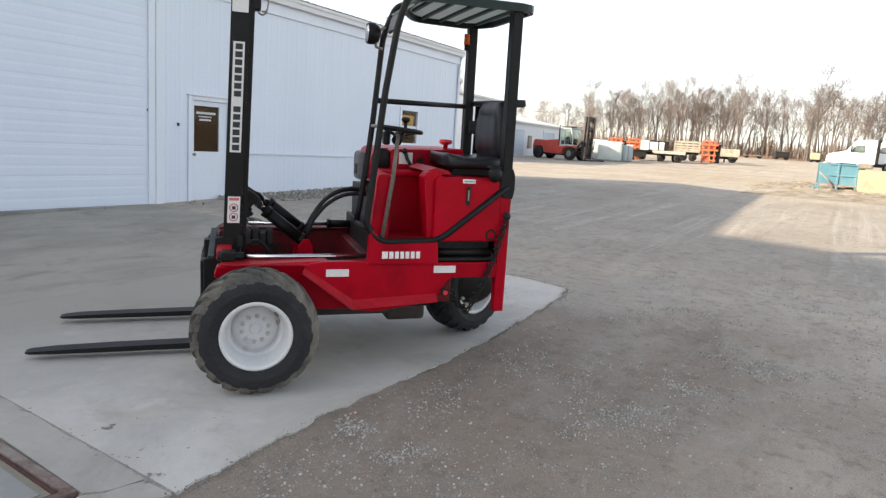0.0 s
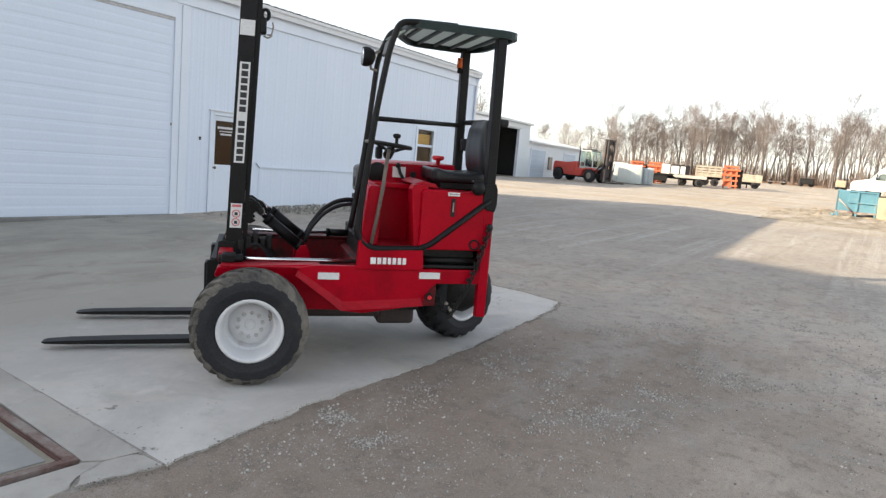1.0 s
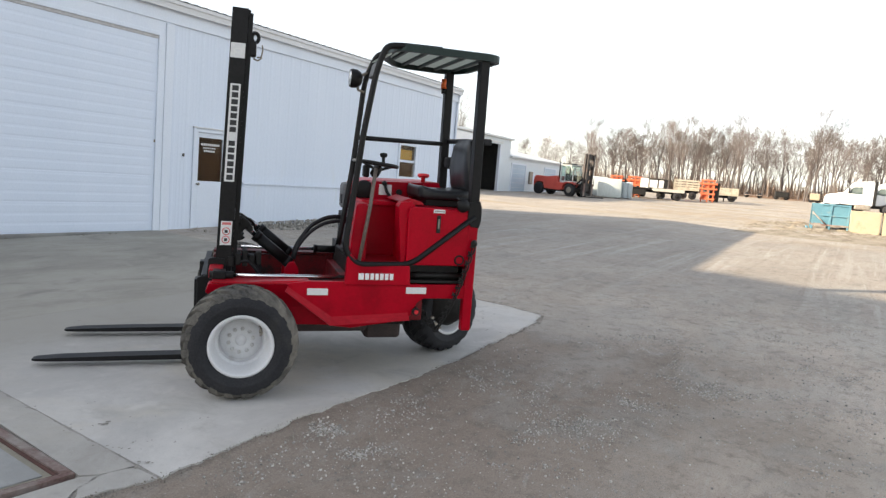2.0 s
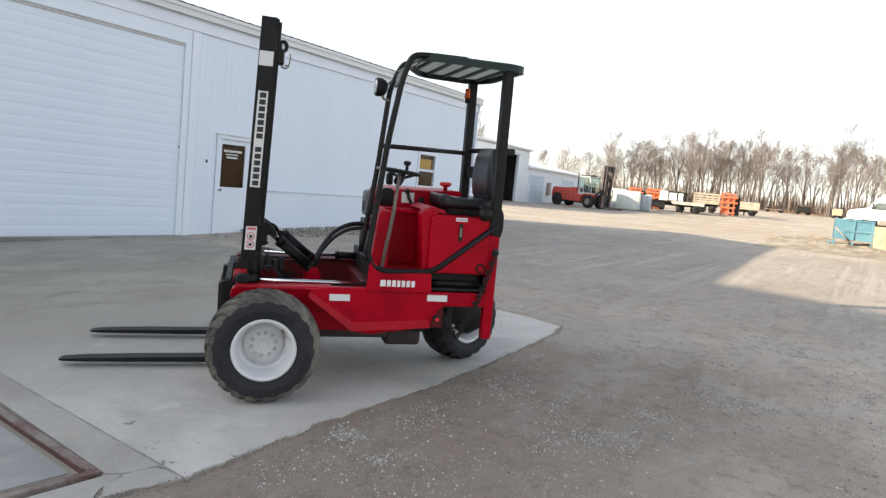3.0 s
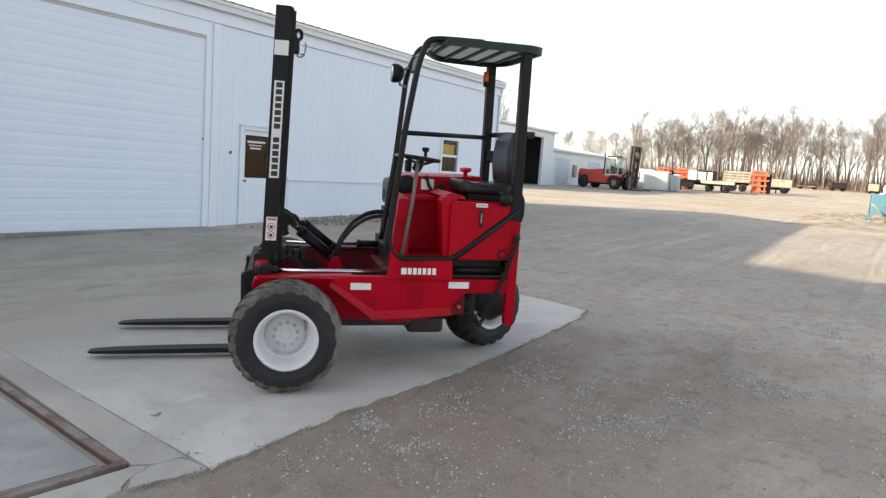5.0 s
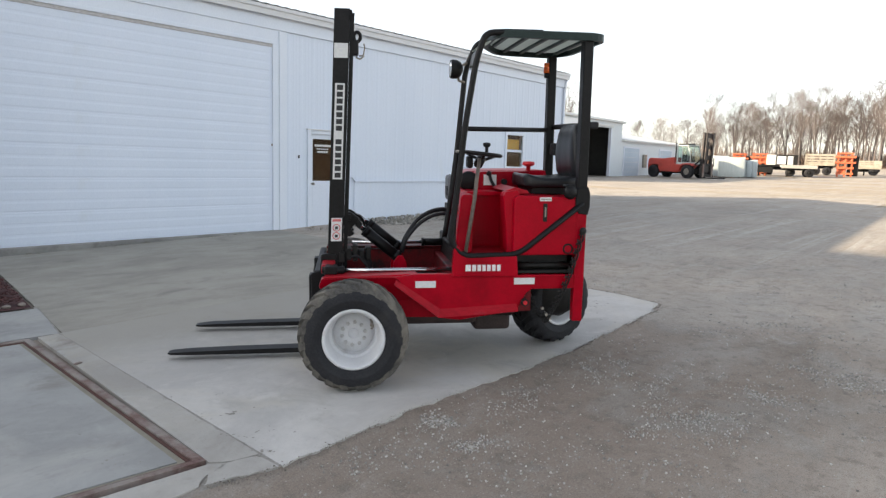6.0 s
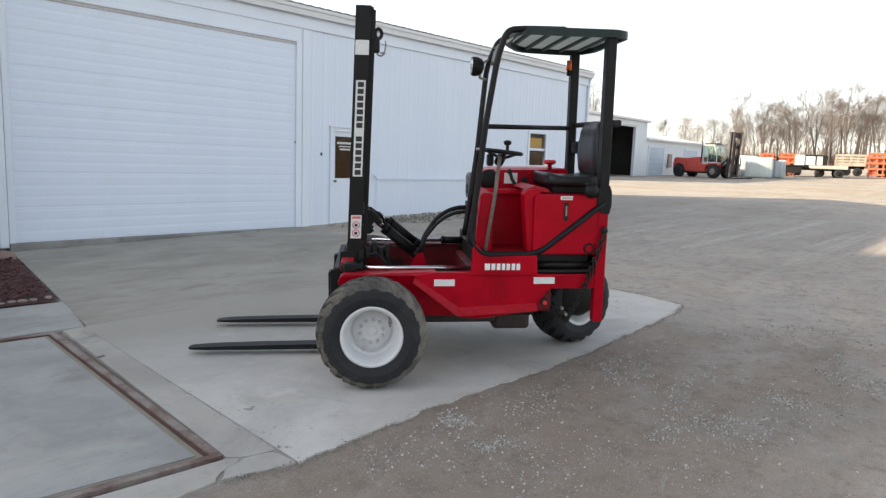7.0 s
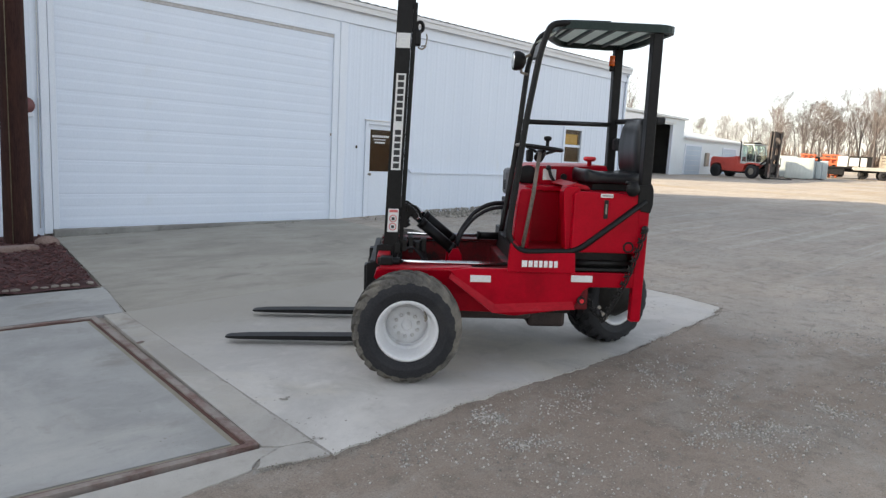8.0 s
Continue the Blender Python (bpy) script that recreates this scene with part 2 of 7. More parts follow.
    nt.links.new(pn.outputs[0], bp.inputs["Height"])
    nt.links.new(bp.outputs[0], b.inputs["Normal"])
    return m


def translucent(name, colour, share=0.5):
    m = bpy.data.materials.new(name)
    m.use_nodes = True
    nt = m.node_tree
    b = nt.nodes["Principled BSDF"]
    b.inputs["Base Color"].default_value, b.inputs["Roughness"].default_value = (*colour, 1), 0.5
    tr = nt.nodes.new("ShaderNodeBsdfTranslucent")
    tr.inputs[0].default_value = (*colour, 1)
    n = nt.nodes.new("ShaderNodeTexNoise")
    n.inputs["Scale"].default_value = 6.0
    hs = nt.nodes.new("ShaderNodeMix")
    hs.data_type = 'RGBA'
    hs.inputs[6].default_value = (*[v * 0.75 for v in colour], 1)
    hs.inputs[7].default_value = (*colour, 1)
    nt.links.new(n.outputs[0], hs.inputs[0])
    nt.links.new(hs.outputs[2], tr.inputs[0])
    mx = nt.nodes.new("ShaderNodeMixShader")
    mx.inputs[0].default_value = share
    nt.links.new(b.outputs[0], mx.inputs[1])
    nt.links.new(tr.outputs[0], mx.inputs[2])
    nt.links.new(mx.outputs[0], nt.nodes["Material Output"].inputs[0])
    return m


M_GRAVEL = yard_material()
M_WALLSTONE = island(surf("dull_grey_stones", (0.23, 0.215, 0.185), (0.34, 0.32, 0.285), 30, 0.9), 0.4)
M_GRIT = island(surf("dirt_grit", (0.17, 0.148, 0.12), (0.27, 0.24, 0.20), 30, 0.95), 0.35)
M_PEBBLE = island(surf("limestone_chips", (0.29, 0.27, 0.242), (0.46, 0.435, 0.40), 40, 0.85), 0.45)
M_CONC_APRON = concrete("concrete_apron", (0.44, 0.423, 0.398), (0.575, 0.552, 0.518), (0.55, 0.505, 0.425), (0.355, 0.335, 0.30), 0.7, film=((0.33, 0.308, 0.266), 4.8, 6.4))
M_CONC_OLD = concrete("concrete_worn", (0.285, 0.265, 0.226), (0.37, 0.346, 0.298), (0.40, 0.375, 0.325), (0.20, 0.185, 0.16), 0.6, (0.75, 1.25, 1))
M_CONC_SANDY = concrete("concrete_sandy", (0.345, 0.325, 0.295), (0.455, 0.435, 0.40), (0.40, 0.365, 0.305), (0.24, 0.215, 0.185), 0.85)
M_DECK = concrete("concrete_deck", (0.285, 0.283, 0.272), (0.37, 0.367, 0.352), (0.45, 0.438, 0.405), (0.225, 0.21, 0.183), 0.75, (0.95, 1.1, 1))
M_RUST_DARK = surf("dark_rusted_steel", (0.055, 0.022, 0.019), (0.11, 0.048, 0.037), 7, 0.85, bump=0.3, bscale=70)
M_RUST = surf("rusted_steel", (0.125, 0.070, 0.060), (0.215, 0.138, 0.12), 7, 0.8, metal=0.2, bump=0.3, bscale=70, spot=(0.30, 0.262, 0.235), spot_scale=2.6, spot_at=(0.40, 0.60))
M_DIRT = surf("packed_dirt", (0.30, 0.275, 0.215), (0.24, 0.215, 0.17), 4, 0.95, bump=0.4, bscale=60)
M_DARKGAP = surf("joint_dirt", (0.17, 0.155, 0.135), (0.33, 0.31, 0.275), 9, 0.95, bump=0.4)
M_JOINT = surf("joint_filler_dirt", (0.19, 0.175, 0.155), (0.37, 0.35, 0.32), 9, 0.95, bump=0.4)
M_MULCH = island(surf("bark_mulch", (0.062, 0.025, 0.025), (0.112, 0.047, 0.044), 9, 0.95, bump=0.6, bscale=45), 0.4)
M_STONE = surf("edging_stone", (0.20, 0.165, 0.145), (0.29, 0.25, 0.22), 6, 0.9, bump=0.4, per_piece=0.2)
M_BELL = surf("dull_red_bell_paint", (0.11, 0.035, 0.036), (0.16, 0.055, 0.055), 6, 0.5)
M_ROCK = surf("reddish_rock", (0.17, 0.115, 0.095), (0.25, 0.18, 0.155), 5, 0.9, bump=0.5)
M_SIDING = surf("white_painted_siding", (0.64, 0.70, 0.805), (0.695, 0.75, 0.845), 0.7, 0.5, spot=(0.66, 0.68, 0.69), spot_scale=1.6, spot_at=(0.6, 0.85), stretch=(1, 1, 0.25), fine=0.02)
M_TRIM = surf("white_trim_paint", (0.66, 0.71, 0.80), (0.72, 0.765, 0.84), 1.2, 0.5, spot=(0.65, 0.65, 0.645), spot_scale=2.2, spot_at=(0.62, 0.85), stretch=(1, 1, 0.4), fine=0.02)
M_PANEL = surf("white_door_panel", (0.63, 0.695, 0.805), (0.685, 0.74, 0.84), 0.8, 0.45, spot=(0.61, 0.65, 0.70), spot_scale=1.2, spot_at=(0.6, 0.9), stretch=(1, 1, 0.5), fine=0.015)
M_HEAD_SHADE = surf("head_shade_tone", (0.40, 0.385, 0.385), (0.54, 0.53, 0.54), 1.5, 0.7, spot=(0.30, 0.26, 0.23), spot_scale=2.0, stretch=(0.3, 1, 1))
M_FASCIA = surf("weathered_fascia", (0.60, 0.60, 0.605), (0.69, 0.69, 0.70), 1.0, 0.5, spot=(0.54, 0.51, 0.48), spot_scale=1.2, spot_at=(0.55, 0.8), stretch=(0.3, 1, 1), fine=0.02)
M_ROOF = surf("galvanised_roof", (0.50, 0.50, 0.50), (0.60, 0.60, 0.60), 1.5, 0.5, metal=0.2, spot=(0.40, 0.33, 0.28), spot_scale=1.5, spot_at=(0.62, 0.8))
M_SHED = surf("far_siding", (0.60, 0.66, 0.70), (0.68, 0.73, 0.76), 0.5, 0.5, stretch=(1, 1, 0.3), fine=0.03)
M_SHED_DOOR = surf("pale_blue_door", (0.40, 0.50, 0.60), (0.48, 0.575, 0.665), 0.6, 0.5, fine=0.03)
M_SHED_ROOF = surf("far_roof", (0.62, 0.64, 0.64), (0.72, 0.73, 0.73), 0.4, 0.5)
# near-black colour that stands in for shade inside the bay and slot
M_ROOM_SHADE = surf("interior_shade", (0.03, 0.03, 0.032), (0.06, 0.058, 0.055), 1.5, 0.9)
M_GLASS_TINT = glass("brown_tinted_glass", (0.80, 0.70, 0.60), 0.015, 1.16)
M_PAPER = surf("yellow_paper", (0.66, 0.47, 0.09), (0.76, 0.58, 0.16), 4, 0.8)
M_WHITE_INK = surf("white_lettering", (0.74, 0.74, 0.73), (0.8, 0.8, 0.79), 8, 0.6)
M_BLACK_INK = surf("black_lettering", (0.02, 0.02, 0.022), (0.03, 0.03, 0.032), 8, 0.6)
M_WOOD = surf("creosoted_pole", (0.020, 0.009, 0.009), (0.048, 0.021, 0.016), 5, 0.85, bump=0.6, bscale=30, spot=(0.17, 0.10, 0.05), spot_scale=1.1, spot_at=(0.6, 0.78), stretch=(3, 3, 0.35), spec=0.2)
M_RED = surf("red_machine_paint", (0.335, 0.0010, 0.011), (0.435, 0.0016, 0.0155), 1.6, 0.30, spot=(0.215, 0.0008, 0.008), spot_scale=2.0, spot_at=(0.46, 0.74), fine=0.02, spec=0.12)
M_RED_WORN = surf("red_scuffed_paint", (0.30, 0.003, 0.011), (0.40, 0.008, 0.018), 3.0, 0.45, spot=(0.44, 0.095, 0.115), spot_scale=4.5, spot_at=(0.58, 0.76), fine=0.1, stretch=(0.5, 1, 1), spec=0.2)
# darker grimy red: shade between the frame arms is put into its colour
M_RED_GRIMY_SHADE = surf("grimy_red_with_shade", (0.09, 0.004, 0.007), (0.20, 0.008, 0.013), 4.0, 0.5, spot=(0.02, 0.012, 0.011), spot_scale=3.5, spot_at=(0.45, 0.62), fine=0.15, spec=0.3)
M_BLACK = surf("black_machine_paint", (0.006, 0.006, 0.0065), (0.011, 0.0105, 0.011), 4, 0.45, bump=0.03, bscale=40, spot=(0.03, 0.028, 0.026), spot_scale=5, spot_at=(0.6, 0.85), spec=0.22)
# greasy black; on inner frame faces it stands in for shade
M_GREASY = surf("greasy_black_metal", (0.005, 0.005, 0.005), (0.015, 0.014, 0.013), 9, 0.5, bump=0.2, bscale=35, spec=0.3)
M_RUBBER = surf("black_rubber", (0.015, 0.015, 0.018), (0.026, 0.026, 0.029), 6, 0.7, bump=0.1, bscale=80, spot=(0.045, 0.043, 0.041), spot_scale=4, spot_at=(0.5, 0.8), spec=0.3)
M_TREAD = surf("dusty_tread_rubber", (0.045, 0.043, 0.041), (0.095, 0.089, 0.081), 5, 0.9, bump=0.25, bscale=60, spot=(0.195, 0.178, 0.150), spot_scale=3.5, spot_at=(0.36, 0.68), fine=0.2, spec=0.3)
M_RIM = surf("white_rim_paint", (0.60, 0.60, 0.61), (0.67, 0.67, 0.68), 4, 0.5, spot=(0.47, 0.455, 0.44), spot_scale=6, spot_at=(0.6, 0.8), fine=0.015)
M_RIM_DULL = surf("dulled_rim_paint", (0.44, 0.43, 0.42), (0.55, 0.54, 0.53), 9, 0.6)
M_COLUMN = surf("brown_stained_steel", (0.10, 0.080, 0.066), (0.18, 0.150, 0.125), 9, 0.6, bump=0.1, spot=(0.19, 0.15, 0.12), spot_scale=8, spot_at=(0.55, 0.75))
M_CURB = concrete("concrete_curb", (0.20, 0.195, 0.185), (0.29, 0.285, 0.27), (0.31, 0.30, 0.275), (0.12, 0.11, 0.10), 0.7)
M_DARK_BROWN = surf("dark_brown_steel", (0.030, 0.020, 0.019), (0.055, 0.036, 0.033), 5, 0.7, bump=0.2)
M_MAST = surf("dusty_dark_mast_paint", (0.018, 0.015, 0.015), (0.040, 0.032, 0.030), 2, 0.6, spot=(0.085, 0.05, 0.042), spot_scale=2, spot_at=(0.5, 0.75))
M_CHROME = surf("chromed_rod", (0.50, 0.51, 0.53), (0.58, 0.59, 0.61), 4, 0.22, metal=1.0, fine=0.0)
M_STEEL = surf("worn_steel", (0.22, 0.20, 0.17), (0.33, 0.30, 0.26), 9, 0.5, metal=0.5, bump=0.1, spot=(0.16, 0.10, 0.07), spot_scale=8)
M_VINYL = surf("black_vinyl", (0.010, 0.0105, 0.012), (0.017, 0.018, 0.020), 5, 0.36, bump=0.06, bscale=120, spot=(0.045, 0.045, 0.046), spot_scale=4, spot_at=(0.6, 0.85), spec=0.35)
M_BOXWHITE = surf("soiled_white_paint", (0.60, 0.60, 0.58), (0.70, 0.70, 0.68), 1.2, 0.6, spot=(0.42, 0.39, 0.35), spot_scale=1.6, spot_at=(0.5, 0.75))
M_STICKER = surf("white_sticker", (0.66, 0.66, 0.65), (0.72, 0.72, 0.71), 9, 0.5, fine=0.05)
M_WARN = surf("red_warning_print", (0.55, 0.10, 0.10), (0.62, 0.16, 0.16), 9, 0.5)
M_ROOF_UNDER = translucent("frosted_canopy_sheet", (0.70, 0.74, 0.69), 0.65)
M_CANOPY = surf("dark_green_canopy_edge", (0.010, 0.022, 0.020), (0.016, 0.030, 0.027), 4, 0.45, spec=0.3)
M_AMBER = surf("amber_lens", (0.70, 0.10, 0.02), (0.78, 0.16, 0.03), 6, 0.25)
M_LENS = surf("silvered_lens", (0.75, 0.76, 0.78), (0.82, 0.83, 0.85), 6, 0.12, metal=0.6)
M_REDKNOB = surf("bright_red_plastic", (0.60, 0.012, 0.02), (0.66, 0.02, 0.03), 6, 0.4)
M_GREYPLASTIC = surf("grey_plastic", (0.085, 0.088, 0.092), (0.15, 0.155, 0.16), 4, 0.5, spot=(0.05, 0.05, 0.05), spot_scale=6)
M_ORANGE = surf("faded_orange_paint", (0.50, 0.105, 0.038), (0.60, 0.15, 0.06), 1.5, 0.55, spot=(0.24, 0.085, 0.055), spot_scale=1.6, spot_at=(0.5, 0.7))
M_TOMATO = surf("orange_red_paint", (0.42, 0.05, 0.035), (0.50, 0.07, 0.05), 1.0, 0.45, spot=(0.34, 0.045, 0.03), spot_scale=2)
M_CREAM = surf("cream_paint", (0.33, 0.30, 0.235), (0.43, 0.40, 0.32), 1.0, 0.6, spot=(0.24, 0.20, 0.155), spot_scale=1.3, spot_at=(0.48, 0.7))
M_TRUCKWHITE = surf("white_truck_paint", (0.78, 0.79, 0.80), (0.84, 0.84, 0.85), 1.0, 0.3, coat=0.4, fine=0.02)
M_WRAP = surf("pale_plastic_wrap", (0.45, 0.50, 0.485), (0.55, 0.59, 0.575), 1.2, 0.4, bump=0.03, bscale=8, fine=0.02, stretch=(1.5, 1.5, 0.4))
M_WRAP_GREY = surf("grey_plastic_wrap", (0.36, 0.41, 0.43), (0.46, 0.51, 0.53), 1.2, 0.45, bump=0.03, bscale=8, fine=0.02, stretch=(2, 2, 0.4))
M_BLUE = surf("faded_blue_paint", (0.06, 0.17, 0.23), (0.10, 0.23, 0.29), 1.5, 0.6, spot=(0.22, 0.24, 0.23), spot_scale=2.5, spot_at=(0.56, 0.72))
M_BLOCK = surf("tan_concrete_block", (0.30, 0.25, 0.175), (0.38, 0.325, 0.24), 1.2, 0.9, bump=0.3, spot=(0.24, 0.185, 0.115), spot_scale=1.5)
M_SAND = surf("pale_sand", (0.27, 0.228, 0.168), (0.36, 0.312, 0.24), 1.5, 0.95, bump=0.6, bscale=25, spot=(0.19, 0.148, 0.10), spot_scale=1.6, spot_at=(0.45, 0.65), fine=0.2, stretch=(0.6, 1.5, 1))
M_BARK = surf("winter_bark", (0.098, 0.083, 0.077), (0.15, 0.13, 0.121), 1.5, 0.9, per_piece=0.25, fine=0.1)
M_TWIG = surf("winter_twigs", (0.115, 0.094, 0.087), (0.175, 0.145, 0.134), 0.6, 0.9, per_piece=0.25, fine=0.1)
M_BRUSH = island(surf("dry_brush", (0.13, 0.088, 0.066), (0.20, 0.146, 0.115), 0.5, 0.95), 0.4)
M_LITTER = surf("leaf_litter", (0.17, 0.095, 0.055), (0.27, 0.17, 0.105), 1.2, 0.95, bump=0.6, bscale=12, spot=(0.12, 0.08, 0.055), spot_scale=0.7)
M_WEED = island(surf("weeds", (0.10, 0.085, 0.05), (0.19, 0.16, 0.10), 6, 0.9), 0.4)
M_TRUCKGLASS = surf("dark_truck_glass", (0.07, 0.095, 0.095), (0.13, 0.16, 0.155), 2, 0.12, fine=0.0, spec=0.4)
M_CABGLASS = glass("green_cab_glass", (0.80, 0.92, 0.87))
M_CABPAINT = surf("pale_cab_paint", (0.42, 0.46, 0.44), (0.52, 0.56, 0.54), 1.5, 0.5, spot=(0.30, 0.29, 0.26), spot_scale=2.0)
M_TRAILERWHITE = surf("trailer_white_paint", (0.36, 0.34, 0.30), (0.47, 0.45, 0.41), 1.2, 0.6, spot=(0.33, 0.25, 0.18), spot_scale=1.8, spot_at=(0.55, 0.75))
M_WHITEPANEL = surf("plain_white_panel_paint", (0.78, 0.79, 0.80), (0.85, 0.86, 0.865), 1.0, 0.45, spot=(0.70, 0.69, 0.67), spot_scale=1.5, spot_at=(0.6, 0.85), fine=0.02)
# for brown sheets added behind the panes to give them their tone
M_BACKING = surf("brown_backing_sheet", (0.050, 0.032, 0.019), (0.085, 0.055, 0.033), 3, 0.9, stretch=(1, 1, 3))

# ---- building blocks ----


def box(bm, lo, hi, bevel=0.0, m=None):
    """A box between two corners, its edges bevelled, into bm."""
    c = [(a + b) / 2 for a, b in zip(lo, hi)]
    s = [abs(b - a) for a, b in zip(lo, hi)]
    t = bmesh.new()
    bmesh.ops.create_cube(t, size=1.0, matrix=Matrix.Translation(c) @ Matrix.Diagonal((*s, 1)))
    if bevel:
        bmesh.ops.bevel(t, geom=t.edges[:], offset=min(bevel, 0.45 * min(s)), segments=2, affect='EDGES', profile=0.5)
    return join(bm, t, m)


def join(bm, t, m=None):
    if m is not None:
        bmesh.ops.transform(t, matrix=m, verts=t.verts)
    vs = [bm.verts.new(v.co) for v in t.verts]
    t.verts.index_update()
    for f in t.faces:
        nf = bm.faces.new([vs[v.index] for v in f.verts])
        nf.smooth = f.smooth
    t.free()
    return bm


def rod(bm, a, b, r0, r1=None, seg=14, caps=True):
    """A straight round bar from a to b."""
    a, b = Vector(a), Vector(b)
    r1 = r0 if r1 is None else r1
    t = bmesh.new()
    bmesh.ops.create_cone(t, cap_ends=caps, segments=seg, radius1=r0, radius2=r1, depth=(b - a).length)
    for f in t.faces:
        f.smooth = len(f.verts) == 4
    q = (b - a).to_track_quat('Z', 'Y').to_matrix().to_4x4()
    return join(bm, t, Matrix.Translation((a + b) / 2) @ q)


def rounded(pts, radius, n=5):
    """A polyline with its inner corners rounded."""
    pts = [Vector(p) for p in pts]
    out = [pts[0]]
    for a, b, c in zip(pts, pts[1:], pts[2:]):
        r = min(radius, 0.45 * (b - a).length, 0.45 * (c - b).length)
        p, q = b + (a - b).normalized() * r, b + (c - b).normalized() * r
        out += [p.lerp(b, i / n).lerp(b.lerp(q, i / n), i / n) for i in range(n + 1)]
    return out + [pts[-1]]


def tube(bm, pts, r, seg=10, flat=None):
    """A round tube (or, with flat=(w, h), a rectangular bar) along a polyline."""
    pts = [Vector(p) for p in pts]
    rings, up = [], Vector((0.0131, 0.9998, 0.0123))
    for i, p in enumerate(pts):
        d = (pts[min(i + 1, len(pts) - 1)] - pts[max(i - 1, 0)]).normalized()
        side = d.cross(up)
        if side.length < 1e-3:
            side = d.cross(Vector((1, 0, 0)))
        side.normalize()
        nrm = side.cross(d).normalized()
        if flat:
            w, h = flat[0] / 2, flat[1] / 2
            ring = [p + side * sx * w + nrm * sy * h for sx, sy in ((-1, -1), (1, -1), (1, 1), (-1, 1))]
        else:
            ring = [p + (side * math.cos(a) + nrm * math.sin(a)) * r for a in (2 * math.pi * k / seg for k in range(seg))]
        rings.append([bm.verts.new(v) for v in ring])
    n = len(rings[0])
    for a, b in zip(rings, rings[1:]):
        for k in range(n):
            f = bm.faces.new((a[k], a[(k + 1) % n], b[(k + 1) % n], b[k]))
            f.smooth = not flat
    bm.faces.new(rings[0][::-1])
    bm.faces.new(rings[-1])
    return bm


def plate(bm, outline, y0, y1, bevel=0.0):
    """A plate with an outline in x and z, from y0 to y1."""
    t = bmesh.new()
    a = [t.verts.new((x, y0, z)) for x, z in outline]
    b = [t.verts.new((x, y1, z)) for x, z in outline]
    n = len(a)
    t.faces.new(a)
    t.faces.new(b[::-1])
    for k in range(n):
        t.faces.new((a[k], b[k], b[(k + 1) % n], a[(k + 1) % n]))
    bmesh.ops.recalc_face_normals(t, faces=t.faces)
    if bevel:
        bmesh.ops.bevel(t, geom=t.edges[:], offset=bevel, segments=2, affect='EDGES', profile=0.5)
    return join(bm, t)


def lathe(bm, profile, seg=40, m=None, close=False):
    """A turned form round the y axis: profile of (radius, y)."""
    t = bmesh.new()
    rings = []
    for r, y in profile:
        rings.append([t.verts.new((r * math.cos(a), y, r * math.sin(a))) for a in (2 * math.pi * k / seg for k in range(seg))])
    for a, b in zip(rings, rings[1:]):
        for k in range(seg):
            f = t.faces.new((a[k], a[(k + 1) % seg], b[(k + 1) % seg], b[k]))
            f.smooth = True
    bmesh.ops.recalc_face_normals(t, faces=t.faces)
    return join(bm, t, m)


def padded(bm, lo, hi):
    """An upholstered pad: a box with broad round edges and slightly swollen faces."""
    c, s = [(a + b) / 2 for a, b in zip(lo, hi)], [b - a for a, b in zip(lo, hi)]
    t = bmesh.new()
    bmesh.ops.create_cube(t, size=1.0, matrix=Matrix.Diagonal((*s, 1)))
    bmesh.ops.subdivide_edges(t, edges=t.edges[:], cuts=3, use_grid_fill=True)
    for _ in range(2):
        bmesh.ops.smooth_vert(t, verts=t.verts, factor=0.28, use_axis_x=True, use_axis_y=True, use_axis_z=True)
    bmesh.ops.subdivide_edges(t, edges=t.edges[:], cuts=1, use_grid_fill=True, smooth=0.6)
    big = [max(abs(v.co[k]) for v in t.verts) * 2 for k in range(3)]
    for v in t.verts:
        v.co = Vector([v.co[k] * s[k] / big[k] for k in range(3)])
    for f in t.faces:
        f.smooth = True
    return join(bm, t, Matrix.Translation(c))


def ball(bm, c, r, sub=2, squash=(1, 1, 1)):
    t = bmesh.new()
    bmesh.ops.create_icosphere(t, subdivisions=sub, radius=1.0, matrix=Matrix.Translation(c) @ Matrix.Diagonal((r * squash[0], r * squash[1], r * squash[2], 1)))
    for f in t.faces:
        f.smooth = True
    return join(bm, t)


def B():
    return bmesh.new()


def mesh_of(name, bm, material):
    me = bpy.data.meshes.new(name)
    bmesh.ops.recalc_face_normals(bm, faces=bm.faces)
    bm.to_mesh(me)
    bm.free()
    me.materials.append(material)
    return me


def part(name, bm, material, parent, label=""):
    ob = new(name, mesh_of(name, bm, material))
    ob.parent = parent
    return tagged(ob, label)


def single(name, bm, material, label, category, group="", kind="", m=None):
    ob = new(name, mesh_of(name, bm, material))
    if m is not None:
        ob.matrix_world = m
    return tagged(ob, label, category, group, kind)


def thing(name, label, category, m=None, group="", kind=""):
    ob = new(name)
    ob.empty_display_size = 0.2
    if m is not None:
        ob.matrix_world = m
    return tagged(ob, label, category, group, kind)


def from_lists(name, verts, faces, material, smooth=False):
    me = bpy.data.meshes.new(name)
    me.from_pydata(verts, [], faces)
    me.materials.append(material)
    if smooth:
        me.polygons.foreach_set("use_smooth", [True] * len(me.polygons))
    return new(name, me)


SLOPE = 0.0226


def gz(x):
    """Height of the yard, which rises away from the gate."""
    if x < 20:
        return SLOPE * max(x, -15)
    if x < 55:
        return 0.452 + 0.015 * (x - 20)
    return 0.977 + 0.028 * (min(x, 110) - 55)


